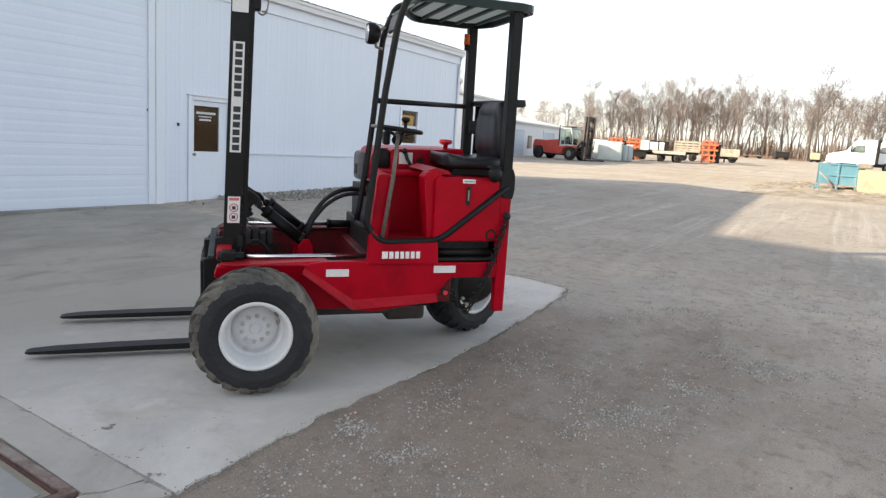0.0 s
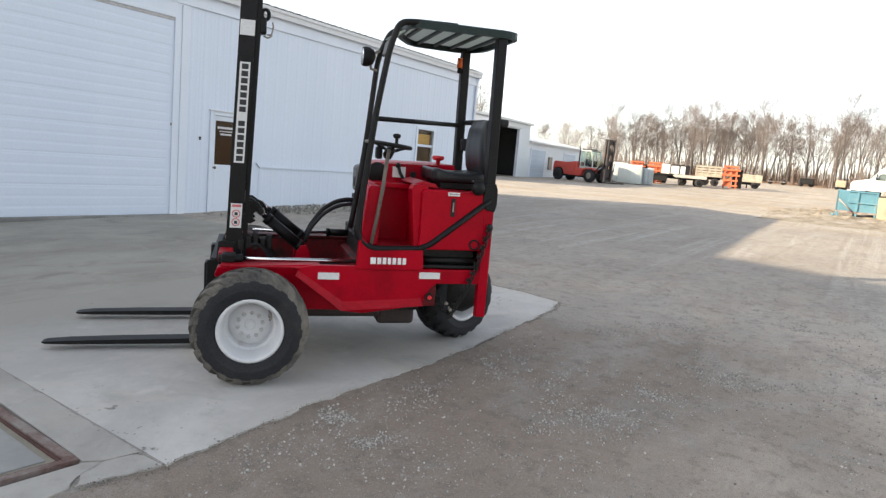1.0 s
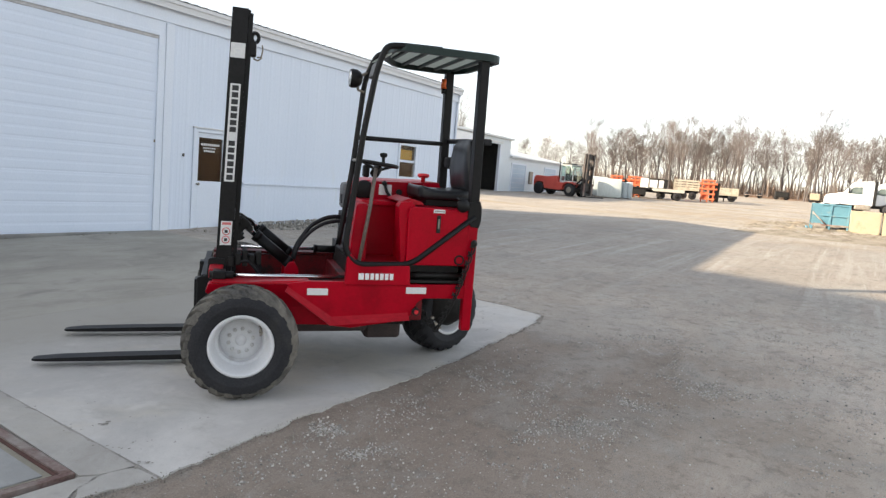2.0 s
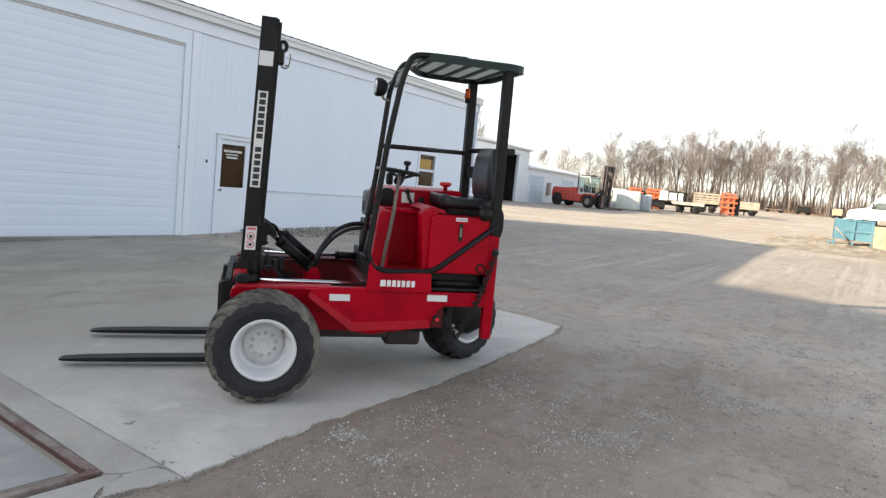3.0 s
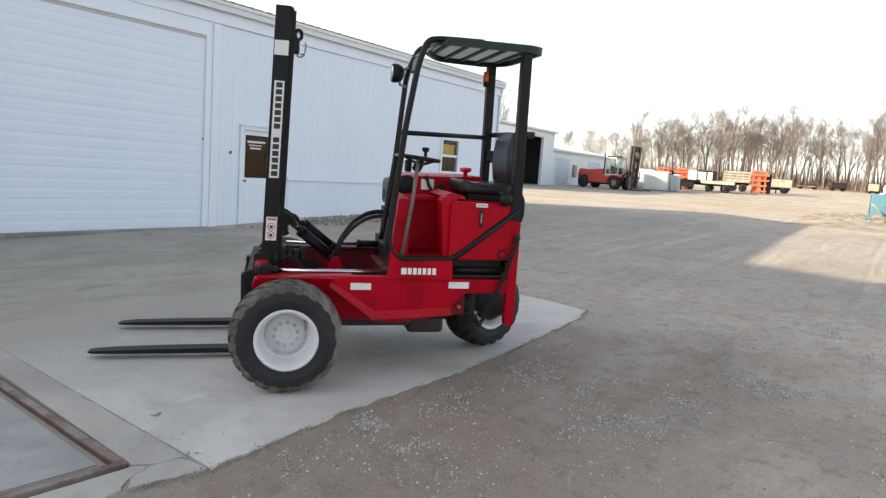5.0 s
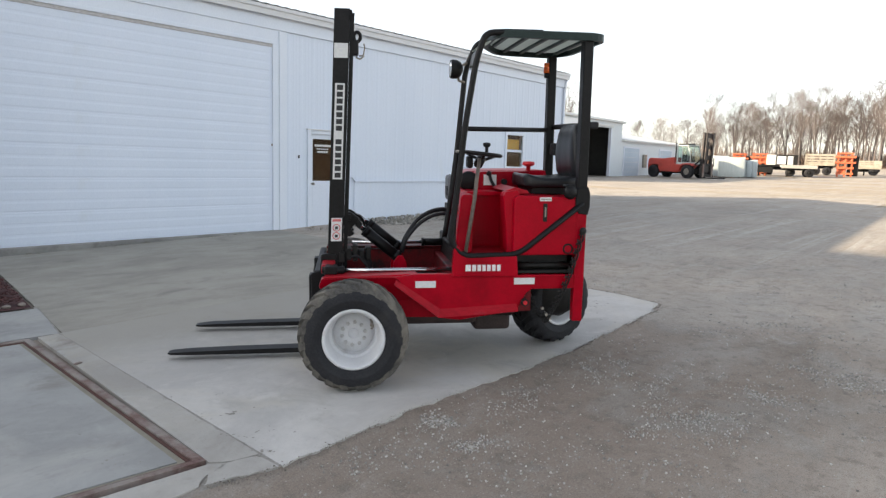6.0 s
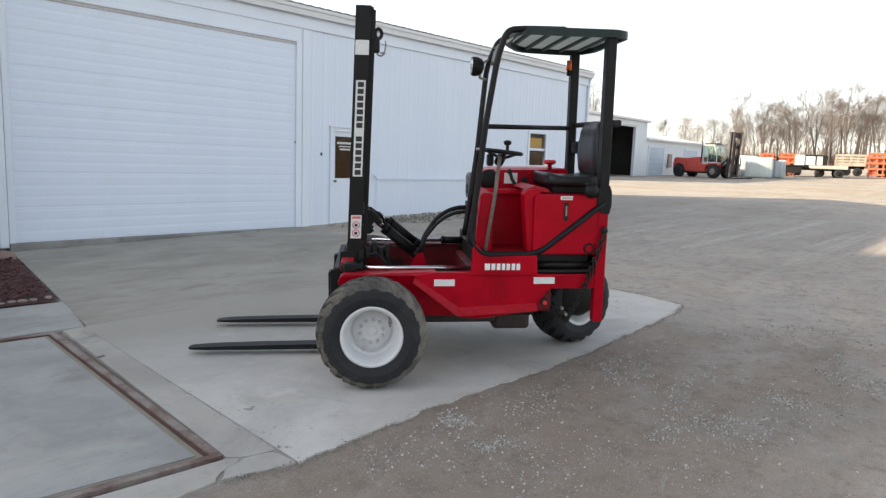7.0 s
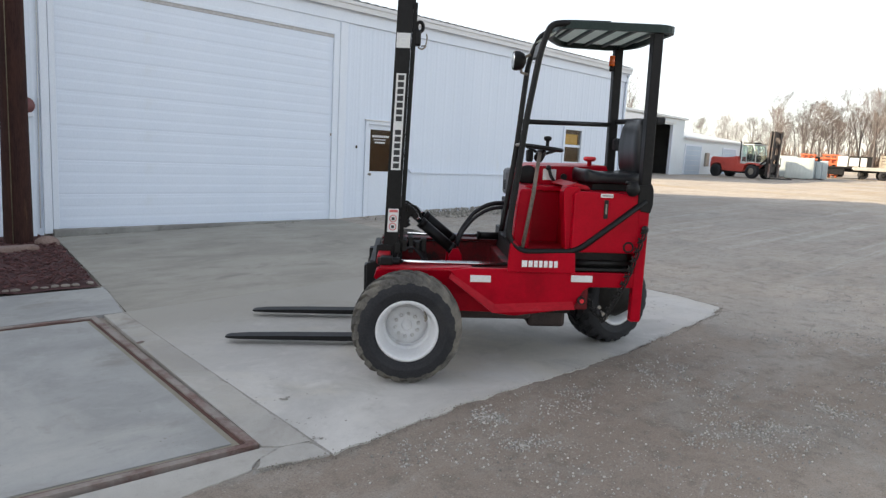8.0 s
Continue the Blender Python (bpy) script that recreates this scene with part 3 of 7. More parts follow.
# ---- ground ----
def spaced(lo, hi, fine_lo, fine_hi, step):
    out, v = [], fine_lo
    while v < fine_hi:
        out.append(v)
        v += step
    s = step
    while v < hi:
        out.append(v)
        s *= 1.18
        v += s
    out.append(hi)
    v, s = fine_lo, step
    while v > lo:
        s *= 1.18
        v -= s
        out.append(max(v, lo))
    return sorted(set(out))


gx, gy = spaced(-60, 700, -1, 16, 0.2), spaced(-400, 400, -6, 12, 0.2)
gv = []
for x in gx:
    for y in gy:
        n = noise.noise(Vector((x * 0.55, y * 0.55, 0))) * 0.012 + noise.noise(Vector((x * 2.1, y * 2.1, 3))) * 0.005
        under = (2.35 < y < 10.8 and -8 < x < 7.05) or (5.6 < y < 10.8 and x < 7.6)
        far = max(0.0, min(1.0, (abs(x) - 20) / 60))
        rut = 0.05 * far * noise.noise(Vector((x * 0.06, y * 0.09, 7)))
        gv.append((x, y, gz(x) - (0.03 if under else 0.007 - n * 0.8 - rut)))
ny = len(gy)
gf = [(i * ny + j, (i + 1) * ny + j, (i + 1) * ny + j + 1, i * ny + j + 1) for i in range(len(gx) - 1) for j in range(ny - 1)]
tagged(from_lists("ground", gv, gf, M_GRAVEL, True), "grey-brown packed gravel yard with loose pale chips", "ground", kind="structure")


def slab(name, outline, material, label, jag=0.0, thick=0.12, lift=0.0, category="pavement", worn=None):
    """A concrete slab on the slope; its edges wander by jag."""
    pts = []
    n = len(outline)
    for k in range(n):
        a, b = Vector(outline[k]), Vector(outline[(k + 1) % n])
        steps = max(1, int((b - a).length / 0.03)) if jag and (worn is None or k in worn) else 1
        d = (b - a).normalized()
        for i in range(steps):
            p = a.lerp(b, i / steps)
            o = jag * (noise.noise(Vector((p.x * 5, p.y * 5, 1))) + 0.7 * noise.noise(Vector((p.x * 17, p.y * 17, 2))) + 0.45 * noise.noise(Vector((p.x * 48, p.y * 48, 5)))) if i else 0
            pts.append((p.x - d.y * o, p.y + d.x * o))
    bm = B()
    top = [bm.verts.new((x, y, SLOPE * x + lift)) for x, y in pts]
    low = [bm.verts.new((x, y, SLOPE * x + lift - thick)) for x, y in pts]
    bm.faces.new(top)
    for k in range(len(top)):
        bm.faces.new((top[k], low[k], low[(k + 1) % len(top)], top[(k + 1) % len(top)]))
    bmesh.ops.triangulate(bm, faces=[f for f in bm.faces if len(f.verts) > 4])
    return single(name, bm, material, label, category, kind="structure")


slab("pavement_near", [(2.280, 2.075), (2.7, 2.085), (3.3, 2.12), (4.3, 2.04), (5.2, 2.03), (6.1, 2.07), (6.92, 2.12), (7.32, 2.22), (7.45, 2.68), (7.5, 3.2), (7.75, 5.549), (2.438, 5.549)],
     M_CONC_APRON, "pale concrete apron slab with a broken gravel-covered edge", jag=0.032, worn=(0, 1, 2, 3, 4, 5, 6, 7, 8, 9))
slab("pavement_far", [(2.462, 5.5515), (7.75, 5.5515), (8.25, 10.44), (3.16, 10.44), (2.66, 6.9)], M_CONC_OLD, "darker worn concrete drive before the overhead door", jag=0.006, worn=(1, 3, 4))
slab("pavement_strip", [(2.045, 2.395), (2.12, 2.33), (2.274, 2.285), (2.4335, 5.54), (2.266, 5.54)], M_CONC_SANDY, "narrow pale concrete strip beside the weighing deck", jag=0.010, worn=(0, 1, 2))
slab("pavement_corner", [(1.90, 2.19), (2.265, 2.085), (2.262, 2.27), (2.12, 2.315), (1.96, 2.262)], M_CONC_SANDY, "broken-off corner of a concrete strip", jag=0.02, worn=(0, 2, 3, 4))
slab("pavement_front", [(-4.0, 2.55), (-1.0, 2.36), (0.6, 2.24), (1.5, 2.17), (1.88, 2.20), (1.95, 2.27), (2.10, 2.32), (2.035, 2.375), (1.0, 2.50), (-1.5, 2.84), (-4.0, 3.18)], M_CONC_SANDY, "pale concrete lip in front of the weighing deck", jag=0.016, worn=(0, 1, 2, 3, 4, 5))
slab("pavement_walk", [(-6.0, 6.45), (1.0, 5.70), (2.43, 5.552), (2.645, 6.66), (1.7, 6.78), (-6.0, 7.7)], M_DECK, "pale concrete walk between deck and mulch bed", jag=0.004, worn=(2, 3))
slab("joint_filler", [(2.255, 2.10), (2.295, 2.10), (2.45, 5.57), (2.68, 6.75), (2.62, 6.75), (2.40, 5.57)], M_JOINT, "dirt-filled joint between concrete slabs", lift=-0.0015, thick=0.05, category="joint")
slab("joint_bed_front", [(1.86, 2.16), (2.28, 2.10), (2.28, 2.34), (2.03, 2.40)], M_DARKGAP, "dirt-filled crack round a broken corner", lift=-0.007, thick=0.05, category="joint")
# weighing deck with its steel frame
sc = thing("weighing_deck", "sunken concrete weighing deck in a rusted steel frame", "scale", pose(2.042, 2.420, 0))
NR, FR, FL, NL = (0.0, 0.0), (0.155, 3.115), (-5.0, 3.74), (-5.2, 0.72)


def quad_slab(pts, z, t):
    bm = B()
    v = [bm.verts.new((x, y, SLOPE * (x + 2.045) + z)) for x, y in pts] + [bm.verts.new((x, y, SLOPE * (x + 2.045) + z - t)) for x, y in pts]
    bm.faces.new(v[:4])
    for k in range(4):
        bm.faces.new((v[k], v[4 + k], v[4 + (k + 1) % 4], v[(k + 1) % 4]))
    return bm


def inset(d):
    c = Vector((sum(p[0] for p in (NR, FR, FL, NL)) / 4, sum(p[1] for p in (NR, FR, FL, NL)) / 4))
    return [(p[0] + d * (1 if c.x > p[0] else -1), p[1] + d * (1 if c.y > p[1] else -1)) for p in (NR, FR, FL, NL)]


o, i1, i2, i3, i4 = inset(0.0), inset(0.048), inset(0.051), inset(0.069), inset(0.105)
for k in range(4):
    part("frame_angle", quad_slab([o[k], o[(k + 1) % 4], i1[(k + 1) % 4], i1[k]], 0.003, 0.08), M_RUST, sc, "dusty rusted steel angle")
for k in range(4):
    part("frame_lip", quad_slab([i2[k], i2[(k + 1) % 4], i3[(k + 1) % 4], i3[k]], -0.004, 0.08), M_RUST_DARK, sc, "dark rusted inner lip")
for k in range(4):
    part("dirt_fill", quad_slab([i3[k], i3[(k + 1) % 4], i4[(k + 1) % 4], i4[k]], -0.010, 0.02), M_DIRT, sc)
part("gap", quad_slab(i1, -0.035, 0.03), M_DARKGAP, sc)
part("deck_slab", quad_slab(i4, -0.003, 0.03), M_DECK, sc, "grey concrete deck with pale worn patches")

# ---- the white building ----
YW, XE, BASE = 10.6, 19.12, 0.165


def ribbed(x0, x1, z0, z1, y=YW, back=0.10, pitch=0.305, rib=0.0045):
    """A stretch of ribbed metal siding with its thickness."""
    prof = []
    k = math.floor(x0 / pitch)
    while k * pitch < x1 + pitch:
        for dx, d in ((-0.046, 0), (-0.020, rib), (0.020, rib), (0.046, 0), (0.11, 0), (0.125, rib * 0.35), (0.14, rib * 0.35), (0.155, 0), (0.185, 0), (0.20, rib * 0.35), (0.215, rib * 0.35), (0.23, 0)):
            x = k * pitch + dx
            if x0 < x < x1:
                prof.append((x, y - d))
        k += 1
    prof = [(x0, y)] + prof + [(x1, y), (x1, y + back), (x0, y + back)]
    bm = B()
    lo = [bm.verts.new((x, yy, z0)) for x, yy in prof]
    hi = [bm.verts.new((x, yy, z1)) for x, yy in prof]
    n = len(prof)
    for i in range(n):
        bm.faces.new((lo[i], lo[(i + 1) % n], hi[(i + 1) % n], hi[i]))
    bm.faces.new(hi)
    bm.faces.new(lo[::-1])
    return bm


GX0, GX1, GZ1 = 3.27, 8.15, 3.79
DX0, DX1, DZ1 = 9.06, 9.98, 2.155
WX0, WX1, WZ0, WZ1 = 16.02, 16.87, 1.53, 2.485
wall_bits = [(-6.5, 3.05, BASE - 0.1, 4.08), (8.47, DX0 - 0.06, BASE - 0.1, 4.08), (DX0 - 0.06, DX1 + 0.06, DZ1 + 0.05, 4.08),
             (DX1 + 0.06, WX0 - 0.05, BASE - 0.1, 4.08), (WX0 - 0.05, WX1 + 0.05, BASE - 0.1, WZ0 - 0.05), (WX0 - 0.05, WX1 + 0.05, WZ1 + 0.05, 4.08), (WX1 + 0.05, XE, BASE - 0.1, 4.08)]
for n, wb in enumerate(wall_bits):
    single("wall_south_%d" % (n + 1), ribbed(*wb), M_SIDING, "white ribbed metal siding, slightly dirty low down", "wall", kind="structure")
single("wall_header", box(B(), (GX0 - 0.22, YW - 0.02, GZ1 + 0.03), (8.47, YW + 0.1, 4.08), 0.004), M_TRIM, "flat white band above the overhead door", "wall", kind="structure")
# low skirt of siding under a drip ledge
single("wall_skirt", ribbed(10.30, 15.7, BASE - 0.12, 1.12, y=YW - 0.012, back=0.004), M_SIDING, "white ribbed siding skirt below a drip ledge", "wall", kind="structure")
single("trim_ledge", plate(B(), [(10.20, 1.235), (10.30, 1.135), (15.7, 1.125), (15.7, 1.15), (10.33, 1.16), (10.23, 1.25)], YW - 0.055, YW - 0.017), M_TRIM, "white drip ledge along the siding", "trim", kind="structure")
# trim
single("trim_jamb", box(B(), (8.152, YW - 0.035, BASE - 0.05), (8.29, YW + 0.1, GZ1 + 0.03), 0.004), M_TRIM, "white overhead door jamb", "trim", kind="structure")
single("trim_post", box(B(), (8.293, YW - 0.05, BASE - 0.05), (8.47, YW + 0.1, 4.05), 0.006), M_TRIM, "broad white corner board", "trim", kind="structure")
single("trim_jamb_far", box(B(), (3.17, YW - 0.035, BASE - 0.05), (3.255, YW + 0.1, GZ1 + 0.03), 0.004), M_TRIM, "white overhead door jamb", "trim", kind="structure")
single("trim_post_far", box(B(), (3.05, YW - 0.05, BASE - 0.05), (3.16, YW + 0.1, 4.05), 0.006), M_TRIM, "white corner board", "trim", kind="structure")
single("trim_lintel", box(B(), (3.257, YW - 0.045, GZ1), (8.150, YW - 0.022, GZ1 + 0.07), 0.004), M_TRIM, "white lintel board over the overhead door", "trim", kind="structure")
# strip in a shadow tone, painted shade of the door recess
single("trim_head", box(B(), (3.257, YW - 0.021, GZ1 - 0.055), (8.150, YW + 0.02, GZ1 + 0.05), 0.004), M_HEAD_SHADE, "tan-grey strip standing in for shade under the lintel", "trim", kind="structure")
single("trim_frieze", box(B(), (-6.5, YW - 0.045, 4.065), (XE, YW + 0.1, 4.335), 0.006), M_TRIM, "white frieze board under the eave", "trim", kind="structure")
single("trim_fascia", box(B(), (-6.5, YW - 0.135, 4.295), (XE + 0.02, YW - 0.105, 4.475), 0.006), M_FASCIA, "weathered pale fascia along the eave", "trim", kind="structure")
single("trim_gutter_lip", box(B(), (-6.5, YW - 0.158, 4.405), (XE + 0.02, YW - 0.138, 4.478), 0.006), M_FASCIA, "pale folded lip along the top of the fascia", "trim", kind="structure")
single("trim_soffit", box(B(), (-6.5, YW - 0.105, 4.34), (XE - 0.03, YW + 0.1, 4.36)), M_TRIM, "white soffit under the eave", "trim", kind="structure")
single("curb", box(B(), (3.16, YW - 0.10, -0.05), (8.28, YW + 0.12, BASE + 0.015), 0.015), M_CURB, "rough grey concrete curb under the overhead door", "curb", kind="structure")
single("footing", box(B(), (8.47, YW - 0.03, 0.0), (XE, YW + 0.08, BASE + 0.02), 0.01), M_CONC_OLD, "concrete footing under the siding", "footing", kind="structure")

# corrugated roof
RIDGE_Y, RISE = 16.8, 0.19
bm = B()
cols = []
nx = int((XE + 6.53) / 0.045)
for i in range(nx + 1):
    x = -6.5 + i * (XE + 6.53) / nx
    d = 0.007 * math.sin(2 * math.pi * x / 0.225)
    cols.append([bm.verts.new((x, y, z + d)) for y, z in ((YW - 0.165, 4.492), (RIDGE_Y, 4.50 + (RIDGE_Y - YW + 0.17) * RISE))])
for a, b in zip(cols, cols[1:]):
    bm.faces.new((a[0], b[0], b[1], a[1]))
roof = single("roof", bm, M_ROOF, "corrugated galvanised roof with a rusty edge", "roof", kind="structure")
sol = roof.modifiers.new("thickness", 'SOLIDIFY')
sol.thickness = 0.006
for nm, x0, lb in (("wall_east", XE - 0.13, "white gable end of the metal building"), ("wall_west", -6.6, "white far end wall of the metal building")):
    gab = B()
    ends = [[gab.verts.new((x, y, z)) for y, z in ((YW, 0.0), (RIDGE_Y - 0.1, 0.0), (RIDGE_Y - 0.1, 5.62), (YW, 4.44))] for x in (x0, x0 + 0.12)]
    gab.faces.new(ends[0])
    gab.faces.new(ends[1][::-1])
    for k in range(4):
        gab.faces.new((ends[0][k], ends[1][k], ends[1][(k + 1) % 4], ends[0][(k + 1) % 4]))
    single(nm, gab, M_SIDING, lb, "wall", kind="structure")
single("wall_north", box(B(), (-6.48, RIDGE_Y - 0.2, -0.3), (XE - 0.13, RIDGE_Y - 0.1, 5.56)), M_SIDING, "white rear wall of the metal building", "wall", kind="structure")
single("floor", box(B(), (-6.5, YW + 0.13, 0.0), (XE - 0.14, RIDGE_Y - 0.21, 0.12)), M_CONC_OLD, "concrete floor inside the building", "floor", kind="structure")
# unseen tall block added behind the yard's near end to shade the drive
bm = B()
prof = [(17.0, -0.5), (17.0, 11.42), (26.4, 12.3), (35.8, 11.42), (35.8, -0.5)]
a = [bm.verts.new((-12.2, y, z)) for y, z in prof]
b = [bm.verts.new((-45.0, y, z)) for y, z in prof]
bm.faces.new(a)
bm.faces.new(b[::-1])
for k in range(5):
    bm.faces.new((a[k], b[k], b[(k + 1) % 5], a[(k + 1) % 5]))
single("wall_tall_store", bm, M_SHED, "tall plain unseen block added to shade the drive", "building", kind="structure")

# overhead door, seven sections, each ribbed
gd = thing("overhead_door", "closed white sectional overhead door with fine ribs", "garage door", pose(GX0, YW + 0.0, BASE + 0.015), kind="structure")
sec_h = (GZ1 - BASE - 0.015) / 7
bm = B()
prof = [(0.0, -0.002), (0.012, -0.002), (0.026, -0.0045)]
for k in range(3):
    z = 0.03 + k * (sec_h - 0.03) / 3
    w = (sec_h - 0.03) / 3
    prof += [(z, -0.0050), (z + w * 0.62, -0.0060), (z + w * 0.80, -0.0034), (z + w * 0.95, -0.0034)]
prof += [(sec_h - 0.006, -0.0015), (sec_h - 0.001, -0.0015)]
lo = [bm.verts.new((-0.005, d, z)) for z, d in prof]
hi = [bm.verts.new((GX1 - GX0 + 0.005, d, z)) for z, d in prof]
for k in range(len(prof) - 1):
    bm.faces.new((lo[k], hi[k], hi[k + 1], lo[k + 1]))
bk = [bm.verts.new(p) for p in ((-0.005, 0.045, 0), (GX1 - GX0 + 0.005, 0.045, 0), (GX1 - GX0 + 0.005, 0.045, sec_h - 0.001), (-0.005, 0.045, sec_h - 0.001))]
bm.faces.new(bk[::-1])
bm.faces.new((lo[-1], hi[-1], bk[2], bk[3]))
bm.faces.new((hi[0], lo[0], bk[0], bk[1]))
sec_me = mesh_of("door_section", bm, M_PANEL)
for k in range(7):
    s = new("door_section", sec_me)
    s.parent = gd
    s.location = (0, 0, k * sec_h)
part("bottom_seal", box(B(), (0, 0.0, -0.014), (GX1 - GX0, 0.04, 0.004)), M_RUBBER, gd)
part("lock_bolt", box(B(), (GX1 - GX0 - 0.02, -0.02, 1.66), (GX1 - GX0 + 0.015, -0.004, 1.71), 0.004), M_STEEL, gd)

# entrance door
dr = thing("door_1", "white steel entrance door with a brown half-glass pane", "door", pose(DX0, YW, BASE), kind="structure")
dw, dh = DX1 - DX0, DZ1 - BASE
gx0, gx1, gz0, gz1 = 0.105, 0.70, 0.99, 1.865
leaf = B()
for a, b in (((0.03, 0.02, 0.02), (gx0, 0.065, dh - 0.03)), ((gx1, 0.02, 0.02), (dw - 0.03, 0.065, dh - 0.03)), ((gx0, 0.02, 0.02), (gx1, 0.065, gz0)), ((gx0, 0.02, gz1), (gx1, 0.065, dh - 0.03))):
    box(leaf, a, b, 0.002)
part("leaf", leaf, M_TRIM, dr, "white painted door leaf")
part("pane", box(B(), (gx0, 0.038, gz0), (gx1, 0.05, gz1)), M_GLASS_TINT, dr, "brown-tinted reflecting pane")
part("blind", box(B(), (gx0 - 0.01, 0.068, gz0 - 0.01), (gx1 + 0.01, 0.073, gz1 + 0.01)), M_BACKING, dr, "brown backing sheet added behind the glass")
for a, b in (((-0.055, -0.03, 0), (0.028, 0.09, dh + 0.05)), ((dw - 0.028, -0.03, 0), (dw + 0.055, 0.09, dh + 0.05)), ((0.028, -0.03, dh - 0.028), (dw - 0.028, 0.09, dh + 0.05))):
    part("door_frame", box(B(), a, b, 0.006), M_TRIM, dr)
part("drip_cap", box(B(), (-0.08, -0.06, dh + 0.05), (dw + 0.08, 0.02, dh + 0.075), 0.004), M_FASCIA, dr)
part("threshold", box(B(), (-0.05, -0.09, -0.05), (dw + 0.05, 0.06, 0.018), 0.006), M_GREASY, dr, "dark worn threshold")
kn = B()
rod(kn, (0.075, 0.02, 0.93), (0.075, -0.03, 0.93), 0.014)
ball(kn, (0.075, -0.045, 0.93), 0.03, 2)
part("door_knob", kn, M_STEEL, dr, "dull metal knob")
bars = B()
for z, x0, x1, h in ((1.73, 0.17, 0.62, 0.045), (1.66, 0.22, 0.54, 0.022), (1.60, 0.24, 0.55, 0.035)):
    x = x0
    while x < x1 - 0.03:
        w = 0.028 + 0.022 * random.random()
        box(bars, (x, 0.033, z - h / 2), (min(x + w, x1), 0.0375, z + h / 2))
        x += w + 0.012
part("lettering", bars, M_WHITE_INK, dr, "small white unreadable lettering")
bell = thing("door_bell", "small dark door bell on white siding", "door bell", pose(8.78, YW - 0.02, 1.65))
part("plate", box(B(), (-0.02, -0.012, -0.03), (0.02, 0.004, 0.03), 0.004), M_BLACK, bell)
bt = B()
rod(bt, (0, -0.012, 0), (0, -0.02, 0), 0.01)
part("button", bt, M_STEEL, bell)

# window
wi = thing("window_1", "white double-hung window with yellow paper behind the upper sash", "window", pose(WX0, YW, WZ0), kind="structure")
ww, wh = WX1 - WX0, WZ1 - WZ0
for a, b in (((-0.05, -0.035, -0.05), (0.03, 0.09, wh + 0.05)), ((ww - 0.03, -0.035, -0.05), (ww + 0.05, 0.09, wh + 0.05)), ((0.03, -0.035, wh - 0.03), (ww - 0.03, 0.09, wh + 0.05)), ((0.03, -0.05, -0.06), (ww - 0.03, 0.09, 0.03)), ((0.03, -0.005, wh / 2 - 0.035), (ww - 0.03, 0.05, wh / 2 + 0.035))):
    part("window_frame", box(B(), a, b, 0.005), M_TRIM, wi)
for z0, z1 in ((0.03, wh / 2 - 0.035), (wh / 2 + 0.035, wh - 0.03)):
    part("pane", box(B(), (0.03, 0.02, z0), (ww - 0.03, 0.028, z1)), M_GLASS_TINT, wi, "dark brownish pane")
part("blind", box(B(), (0.03, 0.070, 0.03), (ww - 0.03, 0.075, wh - 0.03)), M_BACKING, wi, "brown backing sheet added behind the panes")
part("paper", box(B(), (0.05, 0.034, wh / 2 + 0.045), (ww - 0.15, 0.038, wh - 0.15)), M_PAPER, wi, "yellow paper notice")

# conduit, downspout, wall bell
cd = thing("conduit", "thin pale conduit clipped to the white wall", "conduit", pose(3.0, YW - 0.02, 0))
pc = B()
rod(pc, (0, 0, 0.2), (0.045, 0, 4.04), 0.008, seg=8)
part("pipe", pc, M_FASCIA, cd)
for z in (0.9, 2.1, 3.3):
    part("clip", box(B(), (-0.015 + z * 0.0117, -0.015, z), (0.035 + z * 0.0117 - 0.02, 0.02, z + 0.02), 0.002), M_TRIM, cd)
ds = thing("downspout", "white metal downspout strapped to the wall corner", "downspout", pose(XE - 0.1, YW - 0.04, 0))
part("pipe", box(B(), (-0.035, -0.03, 0.22), (0.035, 0.03, 4.03), 0.01), M_TRIM, ds)
part("elbow", tube(B(), [(0, 0, 4.02), (0, 0, 4.12), (0, -0.07, 4.30)], 0.035), M_TRIM, ds)
for z in (1.2, 3.2):
    part("strap", box(B(), (-0.05, -0.034, z), (0.05, 0.03, z + 0.03), 0.003), M_TRIM, ds)
wb = thing("wall_bell", "round dark red alarm bell on a white back box", "alarm bell", pose(2.86, YW - 0.03, 1.985))
part("gong", lathe(B(), [(0.0, -0.09), (0.05, -0.088), (0.09, -0.07), (0.115, -0.03), (0.118, -0.01)], 28), M_BELL, wb, "dark red gong")
part("back_box", box(B(), (-0.09, -0.05, -0.16), (0.09, 0.02, -0.10), 0.01), M_TRIM, wb)

# ---- mulch bed, pole ----
bm = B()
gridv = {}
for i in range(60):
    for j in range(30):
        x = -6.0 + i * 9.2 / 59
        y0 = 7.8 + (6.80 - 7.8) * (x + 6) / 8.6
        y = y0 + (10.45 - y0) * j / 29
        xr = 2.60 + (y - 6.74) * 0.145
        xx = -6.0 + (xr + 6.0) * i / 59
        e = min(1.0, min(i * 0.2, j * 0.25, (59 - i) * 0.25))
        gridv[i, j] = bm.verts.new((xx, y, SLOPE * xx + 0.005 + 0.055 * e + 0.02 * noise.noise(Vector((xx * 3, y * 3, 0)))))
for i in range(59):
    for j in range(29):
        f = bm.faces.new((gridv[i, j], gridv[i + 1, j], gridv[i + 1, j + 1], gridv[i, j + 1]))
        f.smooth = True
single("mulch_bed", bm, M_MULCH, "low bed of dark red-brown bark mulch", "flower bed", kind="structure")
rng = random.Random(5)
cv, cf = [], []
